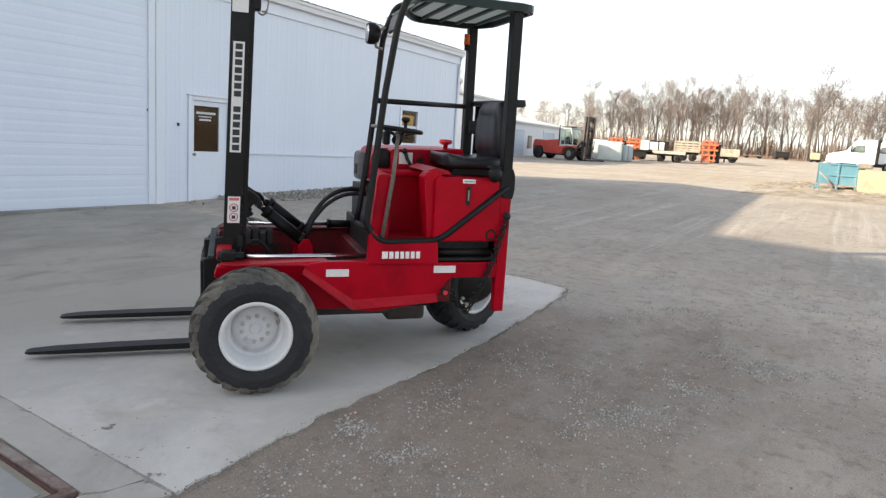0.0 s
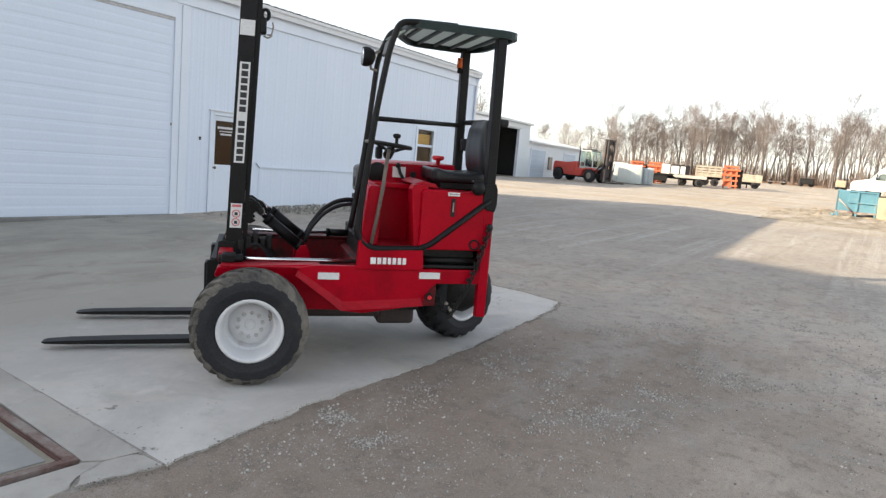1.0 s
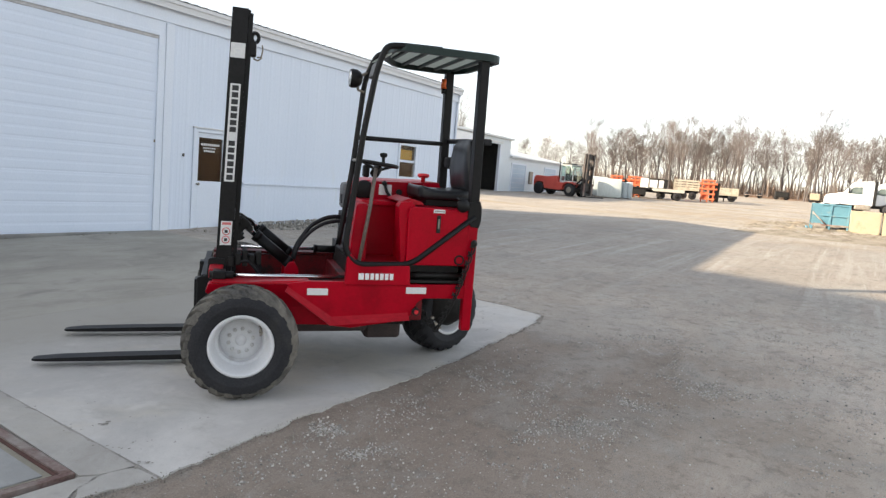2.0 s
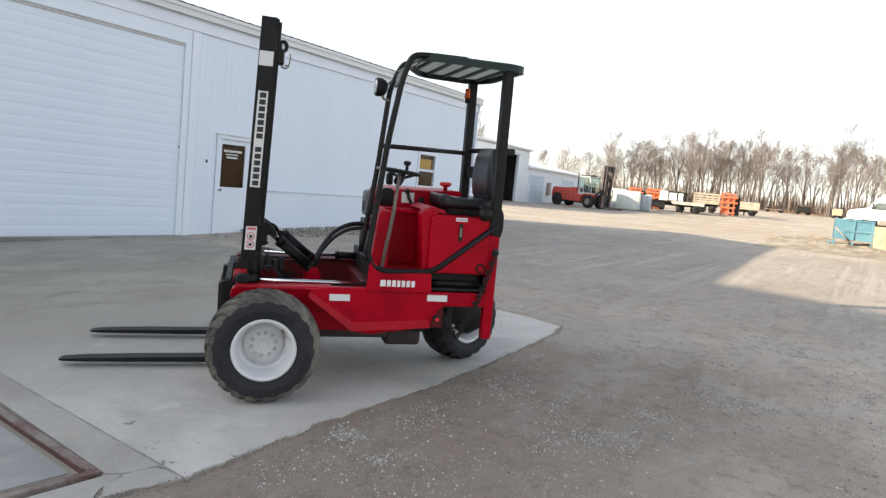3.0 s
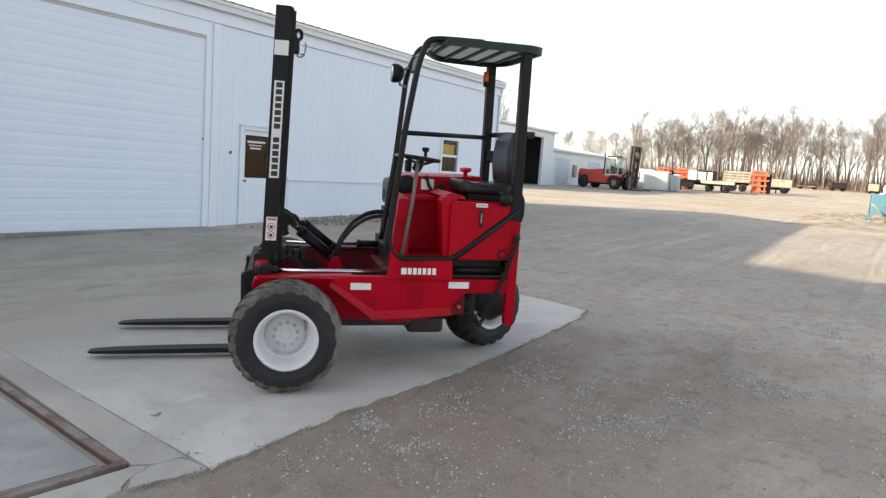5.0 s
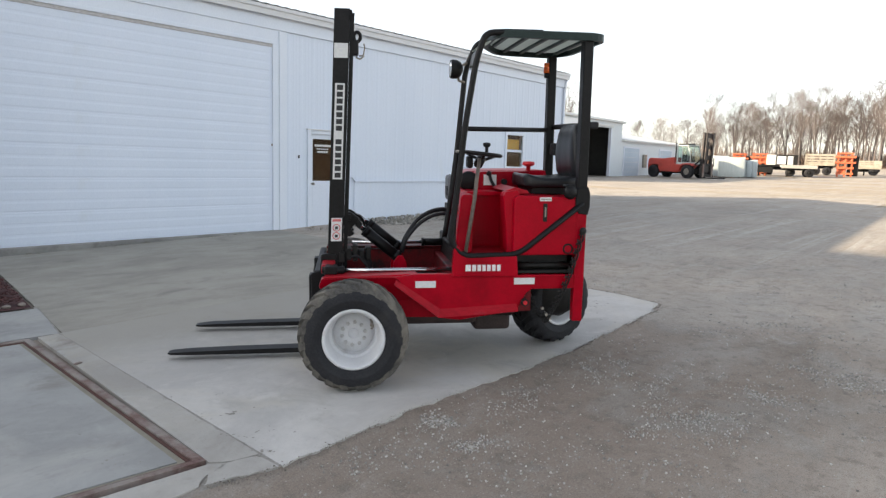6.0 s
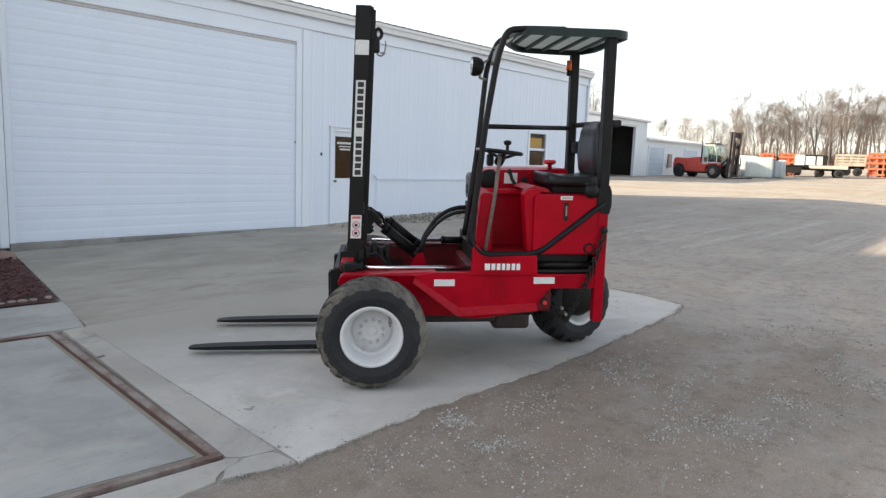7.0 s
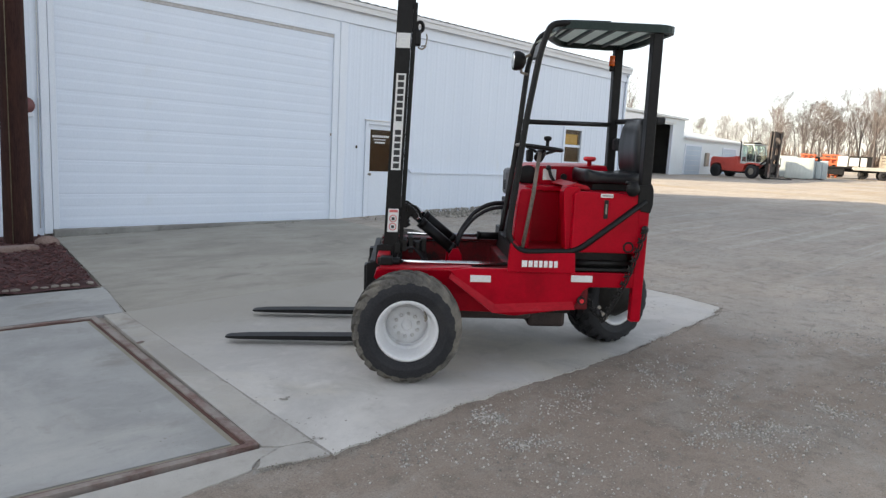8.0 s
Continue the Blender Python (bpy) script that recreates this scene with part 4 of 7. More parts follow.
for k in range(2600):
    j = rng.random()
    y = 6.85 + 3.4 * j
    xr = 2.55 + (y - 6.74) * 0.145
    x = xr - 2.2 * rng.random() ** 1.0
    m = pose(x, y, SLOPE * x + 0.058 + 0.02 * rng.random(), rng.uniform(-30, 30), rng.uniform(-30, 30), rng.uniform(0, 360))
    L, W, H = rng.uniform(0.012, 0.035), rng.uniform(0.006, 0.014), 0.004
    s = len(cv)
    cv += [tuple(m @ Vector((sx * L, sy * W, sz * H))) for sz in (-1, 1) for sx, sy in ((-1, -1), (1, -0.7), (1, 0.8), (-0.9, 1))]
    cf += [(s, s + 3, s + 2, s + 1), (s + 4, s + 5, s + 6, s + 7)] + [(s + q, s + (q + 1) % 4, s + 4 + (q + 1) % 4, s + 4 + q) for q in range(4)]
tagged(from_lists("mulch_chips", cv, cf, M_MULCH), "loose dark bark chips over the bed", "mulch", kind="stuff")
bm = B()
ball(bm, (0, 0, 0.0), 0.040, 2, (1.1, 0.7, 0.6))
for v in bm.verts:
    v.co *= 1 + 0.12 * noise.noise(v.co * 25)
    v.co.z = max(v.co.z, -0.03)
stone_me = mesh_of("edging_stone", bm, M_STONE)
for k in range(30):
    x = 2.52 - k * 0.10 + rng.uniform(-0.04, 0.04)
    y = 6.82 + (2.6 - x) * 0.118 + rng.uniform(-0.02, 0.025)
    s = tagged(new("edging_stone", stone_me), "small rounded tan edging stone at the mulch bed", "stone", "edging stones")
    s.matrix_world = pose(x, y, SLOPE * x + 0.022, 0, 0, rng.uniform(-25, 25)) @ Matrix.Diagonal((rng.uniform(0.7, 1.15), rng.uniform(0.7, 1.1), rng.uniform(0.5, 0.95), 1))
bm = B()
ball(bm, (0, 0, 0), 0.125, 3, (1.2, 0.8, 0.7))
for v in bm.verts:
    v.co *= 1 + 0.25 * noise.noise(v.co * 7)
single("rock", bm, M_ROCK, "rounded reddish rock in the mulch bed", "rock", m=pose(2.83, 9.55, 0.14))
single("landscape_block", box(B(), (-0.5, -0.10, -0.07), (0.45, 0.10, 0.05), 0.02), M_ROCK, "weathered brown landscaping block in the mulch", "block", m=pose(2.15, 9.05, 0.13, 0, 0, 4))
up = thing("utility_pole", "weathered brown wooden utility pole in the mulch bed", "utility pole", pose(2.545, 9.78, 0.0, 0, 0.0, 0))
bm = B()
rings = []
for k in range(19):
    z = -0.2 + k * 0.5
    r = 0.178 - 0.004 * k
    rings.append([bm.verts.new((r * (1 + 0.03 * noise.noise(Vector((math.cos(a) * 2, math.sin(a) * 2, z)))) * math.cos(a), r * math.sin(a), z)) for a in (2 * math.pi * q / 20 for q in range(20))])
for a, b in zip(rings, rings[1:]):
    for q in range(20):
        f = bm.faces.new((a[q], a[(q + 1) % 20], b[(q + 1) % 20], b[q]))
        f.smooth = True
bm.faces.new(rings[-1])
part("shaft", bm, M_WOOD, up)
part("ground_wire", tube(B(), [(-0.10, -0.165, 0.05), (-0.10, -0.158, 4), (-0.10, -0.13, 8)], 0.006, 6), M_WEED, up, "green ground wire")

# ---- the red truck-mounted forklift ----
AX = Vector((math.cos(radians(-41)), math.sin(radians(-41)), 0))
UPG = Vector((-SLOPE, 0, 1)).normalized()
AX = (AX - UPG * AX.dot(UPG)).normalized()
AY = UPG.cross(AX)
FM = Matrix(((AX.x, AY.x, UPG.x, 3.901), (AX.y, AY.y, UPG.y, 3.373), (AX.z, AY.z, UPG.z, SLOPE * 3.901), (0, 0, 0, 1)))
fl = thing("forklift", "red truck-mounted three-wheel forklift with black mast and driver cage, on concrete", "forklift", FM)
# x runs from the front axle to the rear, y from the driver's side (negative) across, z up


def tyre_mesh(R, W, rim, lugs):
    """Tyre turned round y, centred at y = 0, with slanted tread bars."""
    h = W / 2
    carcass = lathe(B(), [(rim, -h * 0.80), (rim + 0.012, -h * 0.92), (rim + 0.030, -h * 0.985), (rim + 0.034, -h * 1.0), (rim + 0.042, -h * 1.0), (rim + 0.046, -h * 1.02), (R * 0.70, -h * 1.035), (R * 0.715, -h * 1.055), (R * 0.73, -h * 1.035), (R * 0.78, -h * 1.025), (R * 0.845, -h * 0.985), (R * 0.895, -h * 0.87), (R * 0.925, -h * 0.68), (R * 0.94, -h * 0.3), (R * 0.942, 0),
                          (R * 0.94, h * 0.3), (R * 0.925, h * 0.68), (R * 0.895, h * 0.87), (R * 0.845, h * 0.985), (R * 0.76, h * 1.03), (rim + 0.045, h * 1.02), (rim + 0.012, h * 0.92), (rim, h * 0.80)], 48)
    tread = lathe(B(), [(R * 0.868, -h * 0.945), (R * 0.888, -h * 0.91), (R * 0.915, -h * 0.80), (R * 0.936, -h * 0.62), (R * 0.947, -h * 0.3), (R * 0.949, 0), (R * 0.947, h * 0.3), (R * 0.936, h * 0.62), (R * 0.915, h * 0.80), (R * 0.888, h * 0.91), (R * 0.868, h * 0.945)], 48)
    for side in (-1, 1):
        for k in range(lugs):
            a0 = 2 * math.pi * (k + (0.5 if side > 0 else 0)) / lugs
            secs = []
            for y, rr, da, wd in ((0.04, 0.955, 0.26, 0.028), (-0.40, 0.95, 0.11, 0.034), (-0.70, 0.925, 0.0, 0.039), (-0.86, 0.885, -0.04, 0.041), (-0.95, 0.845, -0.056, 0.036), (-0.985, 0.815, -0.062, 0.024)):
                a = a0 + da
                top = R * (1.0 if y > -0.3 else 0.996 if y > -0.5 else 0.978 if y > -0.8 else 0.93 if y > -0.9 else 0.868 if y > -0.97 else 0.825)
                yy = side * y * h
                yt = yy * (1.012 if y < -0.8 else 1.0)
                w = wd / R * 1.0
                secs.append([((R * rr - 0.012) * math.cos(a - w), yy, (R * rr - 0.012) * math.sin(a - w)), (top * math.cos(a - w * 0.72), yt, top * math.sin(a - w * 0.72)),
                             (top * math.cos(a + w * 0.72), yt, top * math.sin(a + w * 0.72)), ((R * rr - 0.012) * math.cos(a + w), yy, (R * rr - 0.012) * math.sin(a + w))])
            vs = [[tread.verts.new(p) for p in s] for s in secs]
            for p, q in zip(vs, vs[1:]):
                for i in range(3):
                    tread.faces.new((p[i], p[i + 1], q[i + 1], q[i]))
            tread.faces.new(vs[0])
            tread.faces.new(vs[-1])
    return carcass, tread


def make_wheel(x, y, z, R, W, rim, lugs, turn, outer, label):
    """Rim with its tyre and hub; outer is -1 when the dished face looks to negative y."""
    h = W / 2
    s = outer
    prof = [(rim + 0.008, s * h * 0.88), (rim + 0.012, s * h * 0.96), (rim - 0.002, s * h * 0.98), (rim - 0.014, s * h * 0.90), (rim - 0.018, s * h * 0.66), (rim - 0.026, s * h * 0.60), (rim - 0.030, s * h * 0.05), (rim - 0.036, s * h * 0.0), (rim - 0.048, s * h * 0.0), (rim - 0.052, -s * h * 0.06), (rim - 0.050, -s * h * 0.18), (rim - 0.053, -s * h * 0.24), (rim - 0.056, -s * h * 0.33), (rim - 0.061, -s * h * 0.33), (rim - 0.066, -s * h * 0.24),
            (0.118, -s * h * 0.23), (0.108, -s * h * 0.17), (0.06, -s * h * 0.15), (0.0001, -s * h * 0.15)]
    bm = lathe(B(), prof, 48)
    lathe(bm, [(rim + 0.008, -s * h * 0.88), (rim - 0.01, -s * h * 0.9), (rim - 0.02, s * h * 0.3)], 48)
    w = part("wheel", bm, M_RIM, fl, label)
    w.matrix_local = pose(x, y, z, 0, 0, turn)
    c, t = tyre_mesh(R, W, rim, lugs)
    part("tyre", c, M_RUBBER, w, "black rubber sidewall")
    part("tread", t, M_TREAD if turn == 0 else M_RUBBER, w, "dusty chunky tread bars" if turn == 0 else "chunky black tread bars")
    for k in range(10):
        a = 2 * math.pi * k / 10 + 0.2
        n = lathe(B(), [(0.0001, s * 0.018), (0.009, s * 0.018), (0.014, s * 0.012), (0.014, 0.0)], 6, Matrix.Translation((0.080 * math.cos(a), -s * h * 0.165, 0.080 * math.sin(a))))
        part("wheel_nut", n, M_RIM_DULL, w)
    cap = lathe(B(), [(0.0001, s * (-h * 0.15 + 0.014)), (0.028, s * (-h * 0.15 + 0.012)), (0.036, s * (-h * 0.15 + 0.004)), (0.04, -s * h * 0.17)], 20)
    part("hub_cap", cap, M_RIM, w)
    v = tube(B(), [(0.115, -s * h * 0.1, 0.10), (0.126, s * h * 0.45, 0.095), (0.128, s * h * 0.75, 0.080), (0.118, s * h * 0.85, 0.07)], 0.008, 8)
    rod(v, (0.118, s * h * 0.80, 0.085), (0.118, s * h * 0.80, 0.11), 0.009, seg=8)
    part("valve", v, M_STEEL, w)
    return w


make_wheel(0.0, -0.912, 0.376, 0.376, 0.30, 0.198, 20, 0, -1, "white-painted steel wheel")
make_wheel(0.0, 1.19, 0.38, 0.38, 0.30, 0.198, 20, 0, 1, "white-painted steel wheel")
make_wheel(1.70, 0.12, 0.36, 0.36, 0.31, 0.188, 20, 26, -1, "white-painted rear steering wheel")
axle = B()
rod(axle, (0, -0.84, 0.38), (0, 1.08, 0.38), 0.06)
part("front_axle", axle, M_GREASY, fl)

# frame
N = -0.76
side_out = [(0.29, 0.735), (0.43, 0.757), (0.70, 0.757), (1.17, 0.745), (1.66, 0.745), (1.66, 0.64), (1.29, 0.64), (1.245, 0.61), (1.20, 0.525), (1.185, 0.48), (0.76, 0.42), (0.62, 0.435)]
part("side_plate", plate(B(), side_out, N, N + 0.05, 0.006), M_RED, fl, "red painted frame side")
fold = B()
for (x0, z0, x1, z1, x2, z2, x3, z3) in ((0.30, 0.72, 0.615, 0.505, 0.60, 0.45, 0.285, 0.69), (0.615, 0.505, 1.175, 0.535, 1.18, 0.485, 0.60, 0.45)):
    q = [fold.verts.new(p) for p in ((x0, N - 0.002, z0), (x1, N - 0.002, z1), (x2, N - 0.045, z2), (x3, N - 0.045, z3), (x0, N + 0.02, z0 - 0.012), (x1, N + 0.02, z1 - 0.012), (x2, N + 0.02, z2 - 0.012), (x3, N + 0.02, z3 - 0.012))]
    for f in ((0, 1, 2, 3), (7, 6, 5, 4), (0, 4, 5, 1), (1, 5, 6, 2), (2, 6, 7, 3), (3, 7, 4, 0)):
        fold.faces.new([q[i] for i in f])
part("folded_flange", fold, M_RED_WORN, fl, "scuffed red lower flange")
wa = plate(B(), [(-0.24, 0.665), (-0.22, 0.725), (0.10, 0.745), (0.45, 0.757), (0.64, 0.50), (0.62, 0.44), (0.36, 0.415), (0.20, 0.52), (-0.16, 0.58)], -0.735, -0.62, 0.008)
for v in wa.verts:
    v.co.y += 0.5 * max(0.0, 0.70 - v.co.z)
part("wheel_arm", wa, M_RED, fl, "red front arm of the frame")
part("arm_cap", box(B(), (-0.20, -0.745, 0.728), (0.42, -0.50, 0.742), 0.005), M_RED_WORN, fl, "scuffed red top of the front arm")
part("far_arm", plate(B(), [(-0.24, 0.60), (-0.22, 0.735), (0.80, 0.755), (0.80, 0.45), (0.20, 0.45)], 0.55, 0.67, 0.008), M_RED_GRIMY_SHADE, fl, "grimy red far arm, darkened for inner shade")
part("far_arm_cap", box(B(), (-0.22, 0.53, 0.757), (0.80, 0.68, 0.777), 0.005), M_RED_GRIMY_SHADE, fl)
part("inner_arm", plate(B(), [(-0.20, 0.55), (-0.20, 0.70), (0.75, 0.70), (0.75, 0.45), (0.3, 0.45)], -0.50, -0.42, 0.006), M_RED_GRIMY_SHADE, fl)
part("cross_plate", box(B(), (0.05, -0.58, 0.50), (0.78, 0.54, 0.56), 0.006), M_GREASY, fl, "greasy black cross plate standing in for shade between the arms")
part("rear_frame", box(B(), (0.74, -0.70, 0.46), (1.30, 0.66, 0.72), 0.01), M_RED_GRIMY_SHADE, fl)
part("rear_leg", plate(B(), [(1.600, 0.395), (1.672, 0.395), (1.676, 1.20), (1.655, 1.30), (1.60, 1.30)], N - 0.004, N + 0.06, 0.005), M_RED, fl, "red rear upright plate")
part("rear_plate", box(B(), (1.655, -0.70, 0.62), (1.70, 0.60, 1.30), 0.01), M_RED, fl)
part("lower_panel", plate(B(), [(0.24, 0.70), (0.74, 0.70), (0.80, 0.445), (0.74, 0.415), (0.22, 0.425)], -0.655, -0.635, 0.004), M_RED, fl, "shaded red inner panel behind the front wheel")
# blackened so that the gap below the cowl reads as shade
part("bulkhead", box(B(), (0.80, -0.70, 0.705), (0.835, 0.66, 0.90), 0.006), M_GREASY, fl, "bulkhead below the cowl, blackened to stand in for shade")
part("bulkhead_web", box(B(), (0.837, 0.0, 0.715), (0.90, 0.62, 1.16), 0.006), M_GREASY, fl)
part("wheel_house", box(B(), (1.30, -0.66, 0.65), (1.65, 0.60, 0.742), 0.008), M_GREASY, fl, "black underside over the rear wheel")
part("fork_yoke", box(B(), (1.58, 0.02, 0.60), (1.82, 0.36, 0.735), 0.02), M_GREASY, fl)
hb = B()
rod(hb, (1.70 + 0.055, 0.015, 0.36), (1.70 - 0.05, 0.28, 0.36), 0.125)
ball(hb, (1.69, -0.06, 0.455), 0.215, 3, (1.0, 0.4, 0.9))
part("drive_hub", hb, M_GREASY, fl, "greasy black drive hub")
part("exhaust_box", box(B(), (0.97, -0.22, 0.19), (1.27, 0.30, 0.47), 0.03), M_DARK_BROWN, fl, "dark underslung box")
# two pieces of bulk added to block light below the frame
part("oil_pan", box(B(), (0.30, -0.42, 0.30), (0.95, 0.42, 0.44), 0.03), M_DARK_BROWN, fl, "dark block added under the frame to deepen its shade")
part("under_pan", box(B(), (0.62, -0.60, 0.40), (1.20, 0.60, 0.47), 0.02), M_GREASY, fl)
bolt = B()
rod(bolt, (1.232, N - 0.03, 0.545), (1.232, N + 0.02, 0.545), 0.028, seg=20)
part("pivot_boss", bolt, M_GREASY, fl)
bolt = B()
rod(bolt, (1.232, N - 0.038, 0.545), (1.232, N - 0.025, 0.545), 0.017, seg=6)
part("pivot_bolt", bolt, M_REDKNOB, fl)
# sill panel, slot
part("sill_panel", plate(B(), [(0.695, 0.74), (0.705, 0.95), (0.73, 0.965), (0.78, 0.905), (0.88, 0.885), (1.165, 0.885), (1.175, 0.74)], N - 0.022, N + 0.03, 0.006), M_RED, fl, "red sill below the step")
part("slot_back", box(B(), (1.17, -0.60, 0.745), (1.60, -0.52, 0.89)), M_ROOM_SHADE, fl)
sl = B()
rod(sl, (1.17, -0.68, 0.80), (1.60, -0.68, 0.80), 0.026)
part("slot_bar", sl, M_GREASY, fl)
part("slot_lip", box(B(), (1.17, -0.75, 0.755), (1.60, -0.60, 0.775), 0.004), M_GREASY, fl)
# step well and cowl
part("step_floor", box(B(), (0.80, -0.745, 0.86), (1.17, -0.05, 0.893), 0.004), M_RED_WORN, fl, "scuffed red step floor")
part("well_back", box(B(), (0.86, -0.30, 0.89), (1.16, -0.26, 1.30), 0.006), M_RED, fl)
part("cowl", plate(B(), [(0.732, 0.90), (0.740, 1.05), (0.765, 1.30), (0.78, 1.318), (0.845, 1.318), (0.852, 1.30), (0.832, 0.895)], -0.70, -0.645, 0.01), M_RED, fl, "red bent cowl plate")
part("cowl_front", plate(B(), [(0.838, 0.90), (0.852, 1.30), (0.872, 1.31), (0.858, 0.895)], -0.647, -0.02, 0.003), M_RED, fl, "red front wall of the step well")
part("floor_edge", box(B(), (0.80, -0.752, 0.888), (1.14, -0.735, 0.902), 0.003), M_STEEL, fl, "worn bare step edge")
part("well_ledge", box(B(), (0.868, -0.34, 1.285), (1.16, -0.02, 1.32), 0.006), M_RED, fl)
# seat box
part("seat_box", plate(B(), [(1.137, 0.888), (1.137, 1.295), (1.165, 1.318), (1.655, 1.305), (1.655, 0.888)], N, -0.02, 0.01), M_RED, fl, "red hydraulic tank under the seat")
part("tank_cover", plate(B(), [(1.105, 0.90), (1.066, 1.31), (1.085, 1.342), (1.17, 1.350), (1.19, 1.318), (1.145, 1.29), (1.14, 0.90)], -0.725, -0.60, 0.006), M_RED, fl, "red bent cover plate")
part("cover_flap", plate(B(), [(1.09, 1.345), (1.16, 1.372), (1.25, 1.350), (1.27, 1.325), (1.12, 1.325)], -0.68, -0.20, 0.005), M_RED_WORN, fl)
part("label_plate", box(B(), (1.322, N - 0.004, 1.279), (1.41, N, 1.306), 0.001), M_STICKER, fl, "white label with faint print")
lb = B()
for k in range(7):
    box(lb, (1.332 + k * 0.011, N - 0.0052, 1.288), (1.340 + k * 0.011, N - 0.004, 1.297))
part("label_print", lb, M_STEEL, fl)
part("sight_gauge", box(B(), (1.350, N - 0.008, 1.132), (1.380, N, 1.262), 0.006), M_GREASY, fl, "dark oil sight gauge")
part("gauge_glass", box(B(), (1.359, N - 0.011, 1.165), (1.371, N - 0.007, 1.235), 0.002), M_STEEL, fl)
ring = B()
lathe(ring, [(0.027, -0.004), (0.033, -0.010), (0.039, -0.004), (0.039, 0.004), (0.027, 0.004)], 28, Matrix.Translation((1.545, N - 0.001, 0.934)))
part("filler_ring", ring, M_BLACK, fl)
kb = B()
ball(kb, (1.535, N - 0.03, 1.345), 0.052, 3, (0.95, 0.7, 1.0))
box(kb, (1.49, N - 0.04, 1.375), (1.575, N + 0.02, 1.40), 0.01)
part("work_lamp", kb, M_BLACK, fl, "round black lamp beside the seat")
# engine hood and dash
part("engine_hood", plate(B(), [(1.0, 0.76), (1.0, 1.16), (0.90, 1.20), (0.88, 1.38), (0.92, 1.455), (1.05, 1.468), (1.60, 1.478), (1.64, 1.44), (1.64, 0.76)], 0.06, 0.66, 0.02), M_RED, fl, "red engine hood")
part("radiator", box(B(), (0.90, 0.08, 0.76), (0.99, 0.62, 1.17), 0.01), M_GREASY, fl, "black radiator below the hood")
part("dash_panel", plate(B(), [(0.985, 1.30), (0.985, 1.45), (1.0, 1.463), (1.42, 1.472), (1.42, 1.30)], -0.10, 0.06, 0.006), M_RED, fl, "red instrument panel")
part("dash_plate", box(B(), (1.045, -0.104, 1.355), (1.15, -0.1, 1.44), 0.003), M_STICKER, fl, "worn white instrument plate")
for x in (1.21, 1.31):
    g = B()
    rod(g, (x, -0.1, 1.385), (x, -0.125, 1.385), 0.024, seg=18)
    part("dash_switch", g, M_BLACK, fl)
lev = B()
tube(lev, [(1.09, -0.115, 1.44), (1.10, -0.14, 1.39), (1.15, -0.20, 1.30)], 0.013, 8)
ball(lev, (1.085, -0.112, 1.45), 0.022, 2)
part("control_lever", lev, M_BLACK, fl)
hl = B()
lathe(hl, [(0.0001, 0.05), (0.03, 0.05), (0.075, 0.035), (0.08, 0.0), (0.06, -0.012), (0.0001, -0.012)], 24, Matrix.Translation((0.93, -0.06, 1.385)) @ pose(0, 0, 0, 0, 0, 0))
part("dash_disc", hl, M_BLACK, fl, "black round fitting on the dash")
tk = B()
box(tk, (0.82, 0.30, 1.19), (0.895, 0.52, 1.42), 0.035)
part("front_housing", tk, M_GREYPLASTIC, fl, "pale grey plastic housing on the hood front")
part("housing_slot", box(B(), (0.814, 0.34, 1.24), (0.822, 0.44, 1.32), 0.003), M_BLACK, fl)
cap = B()
lathe(cap, [(0.0001, 0.032), (0.042, 0.030), (0.05, 0.022), (0.05, 0.004), (0.035, -0.006), (0.018, -0.010), (0.018, -0.05), (0.0001, -0.05)], 20, Matrix.Translation((1.46, 0.077, 1.515)) @ pose(0, 0, 0, 90))
part("filler_cap", cap, M_REDKNOB, fl, "bright red filler cap")
# steering
st = B()
tube(st, [(0.795, -0.742, 0.905), (0.857, -0.725, 1.30), (0.872, -0.70, 1.42), (0.905, -0.62, 1.57)], 0.014, 12)
part("steering_column", st, M_COLUMN, fl, "brown-stained steel steering column")
sw = B()
wm = pose(0.935, -0.56, 1.605, 0, 6, 0)
pts = [wm @ Vector((0.135 * math.cos(a), 0.165 * math.sin(a), 0)) for a in (2 * math.pi * k / 32 for k in range(33))]
tube(sw, pts, 0.014, 8)
for a in (0.4, 2.5, 4.6):
    rod(sw, wm @ Vector((0, 0, -0.05)), wm @ Vector((0.13 * math.cos(a), 0.16 * math.sin(a), -0.002)), 0.011, seg=8)
rod(sw, wm @ Vector((-0.03, -0.05, -0.08)), wm @ Vector((0, 0, -0.03)), 0.034)
steer = part("steering_wheel", sw, M_BLACK, fl, "black steering wheel")
sk = B()
rod(sk, (0.975, -0.53, 1.60), (0.975, -0.53, 1.655), 0.012)
lathe(sk, [(0.0001, 0.022), (0.024, 0.018), (0.030, 0.005), (0.022, -0.012), (0.0001, -0.015)], 18, Matrix.Translation((0.975, -0.53, 1.668)) @ pose(0, 0, 0, 90))
part("spinner_knob", sk, M_BLACK, steer)
bx = B()
box(bx, (0.84, -0.50, 1.50), (0.885, -0.42, 1.59), 0.015)
part("column_switch", bx, M_BLACK, fl)
# seat
cu = B()
padded(cu, (1.27, -0.56, 1.355), (1.70, -0.06, 1.462))
for v in cu.verts:
    if v.co.z > 1.42:
        v.co.z -= 0.018 * max(0, 1 - ((v.co.x - 1.50) / 0.2) ** 2) - 0.012 * (1 if v.co.x < 1.33 else 0)
seat = part("seat_cushion", cu, M_VINYL, fl, "black vinyl seat cushion")
bk = padded(B(), (1.635, -0.55, 1.42), (1.745, -0.08, 1.845))
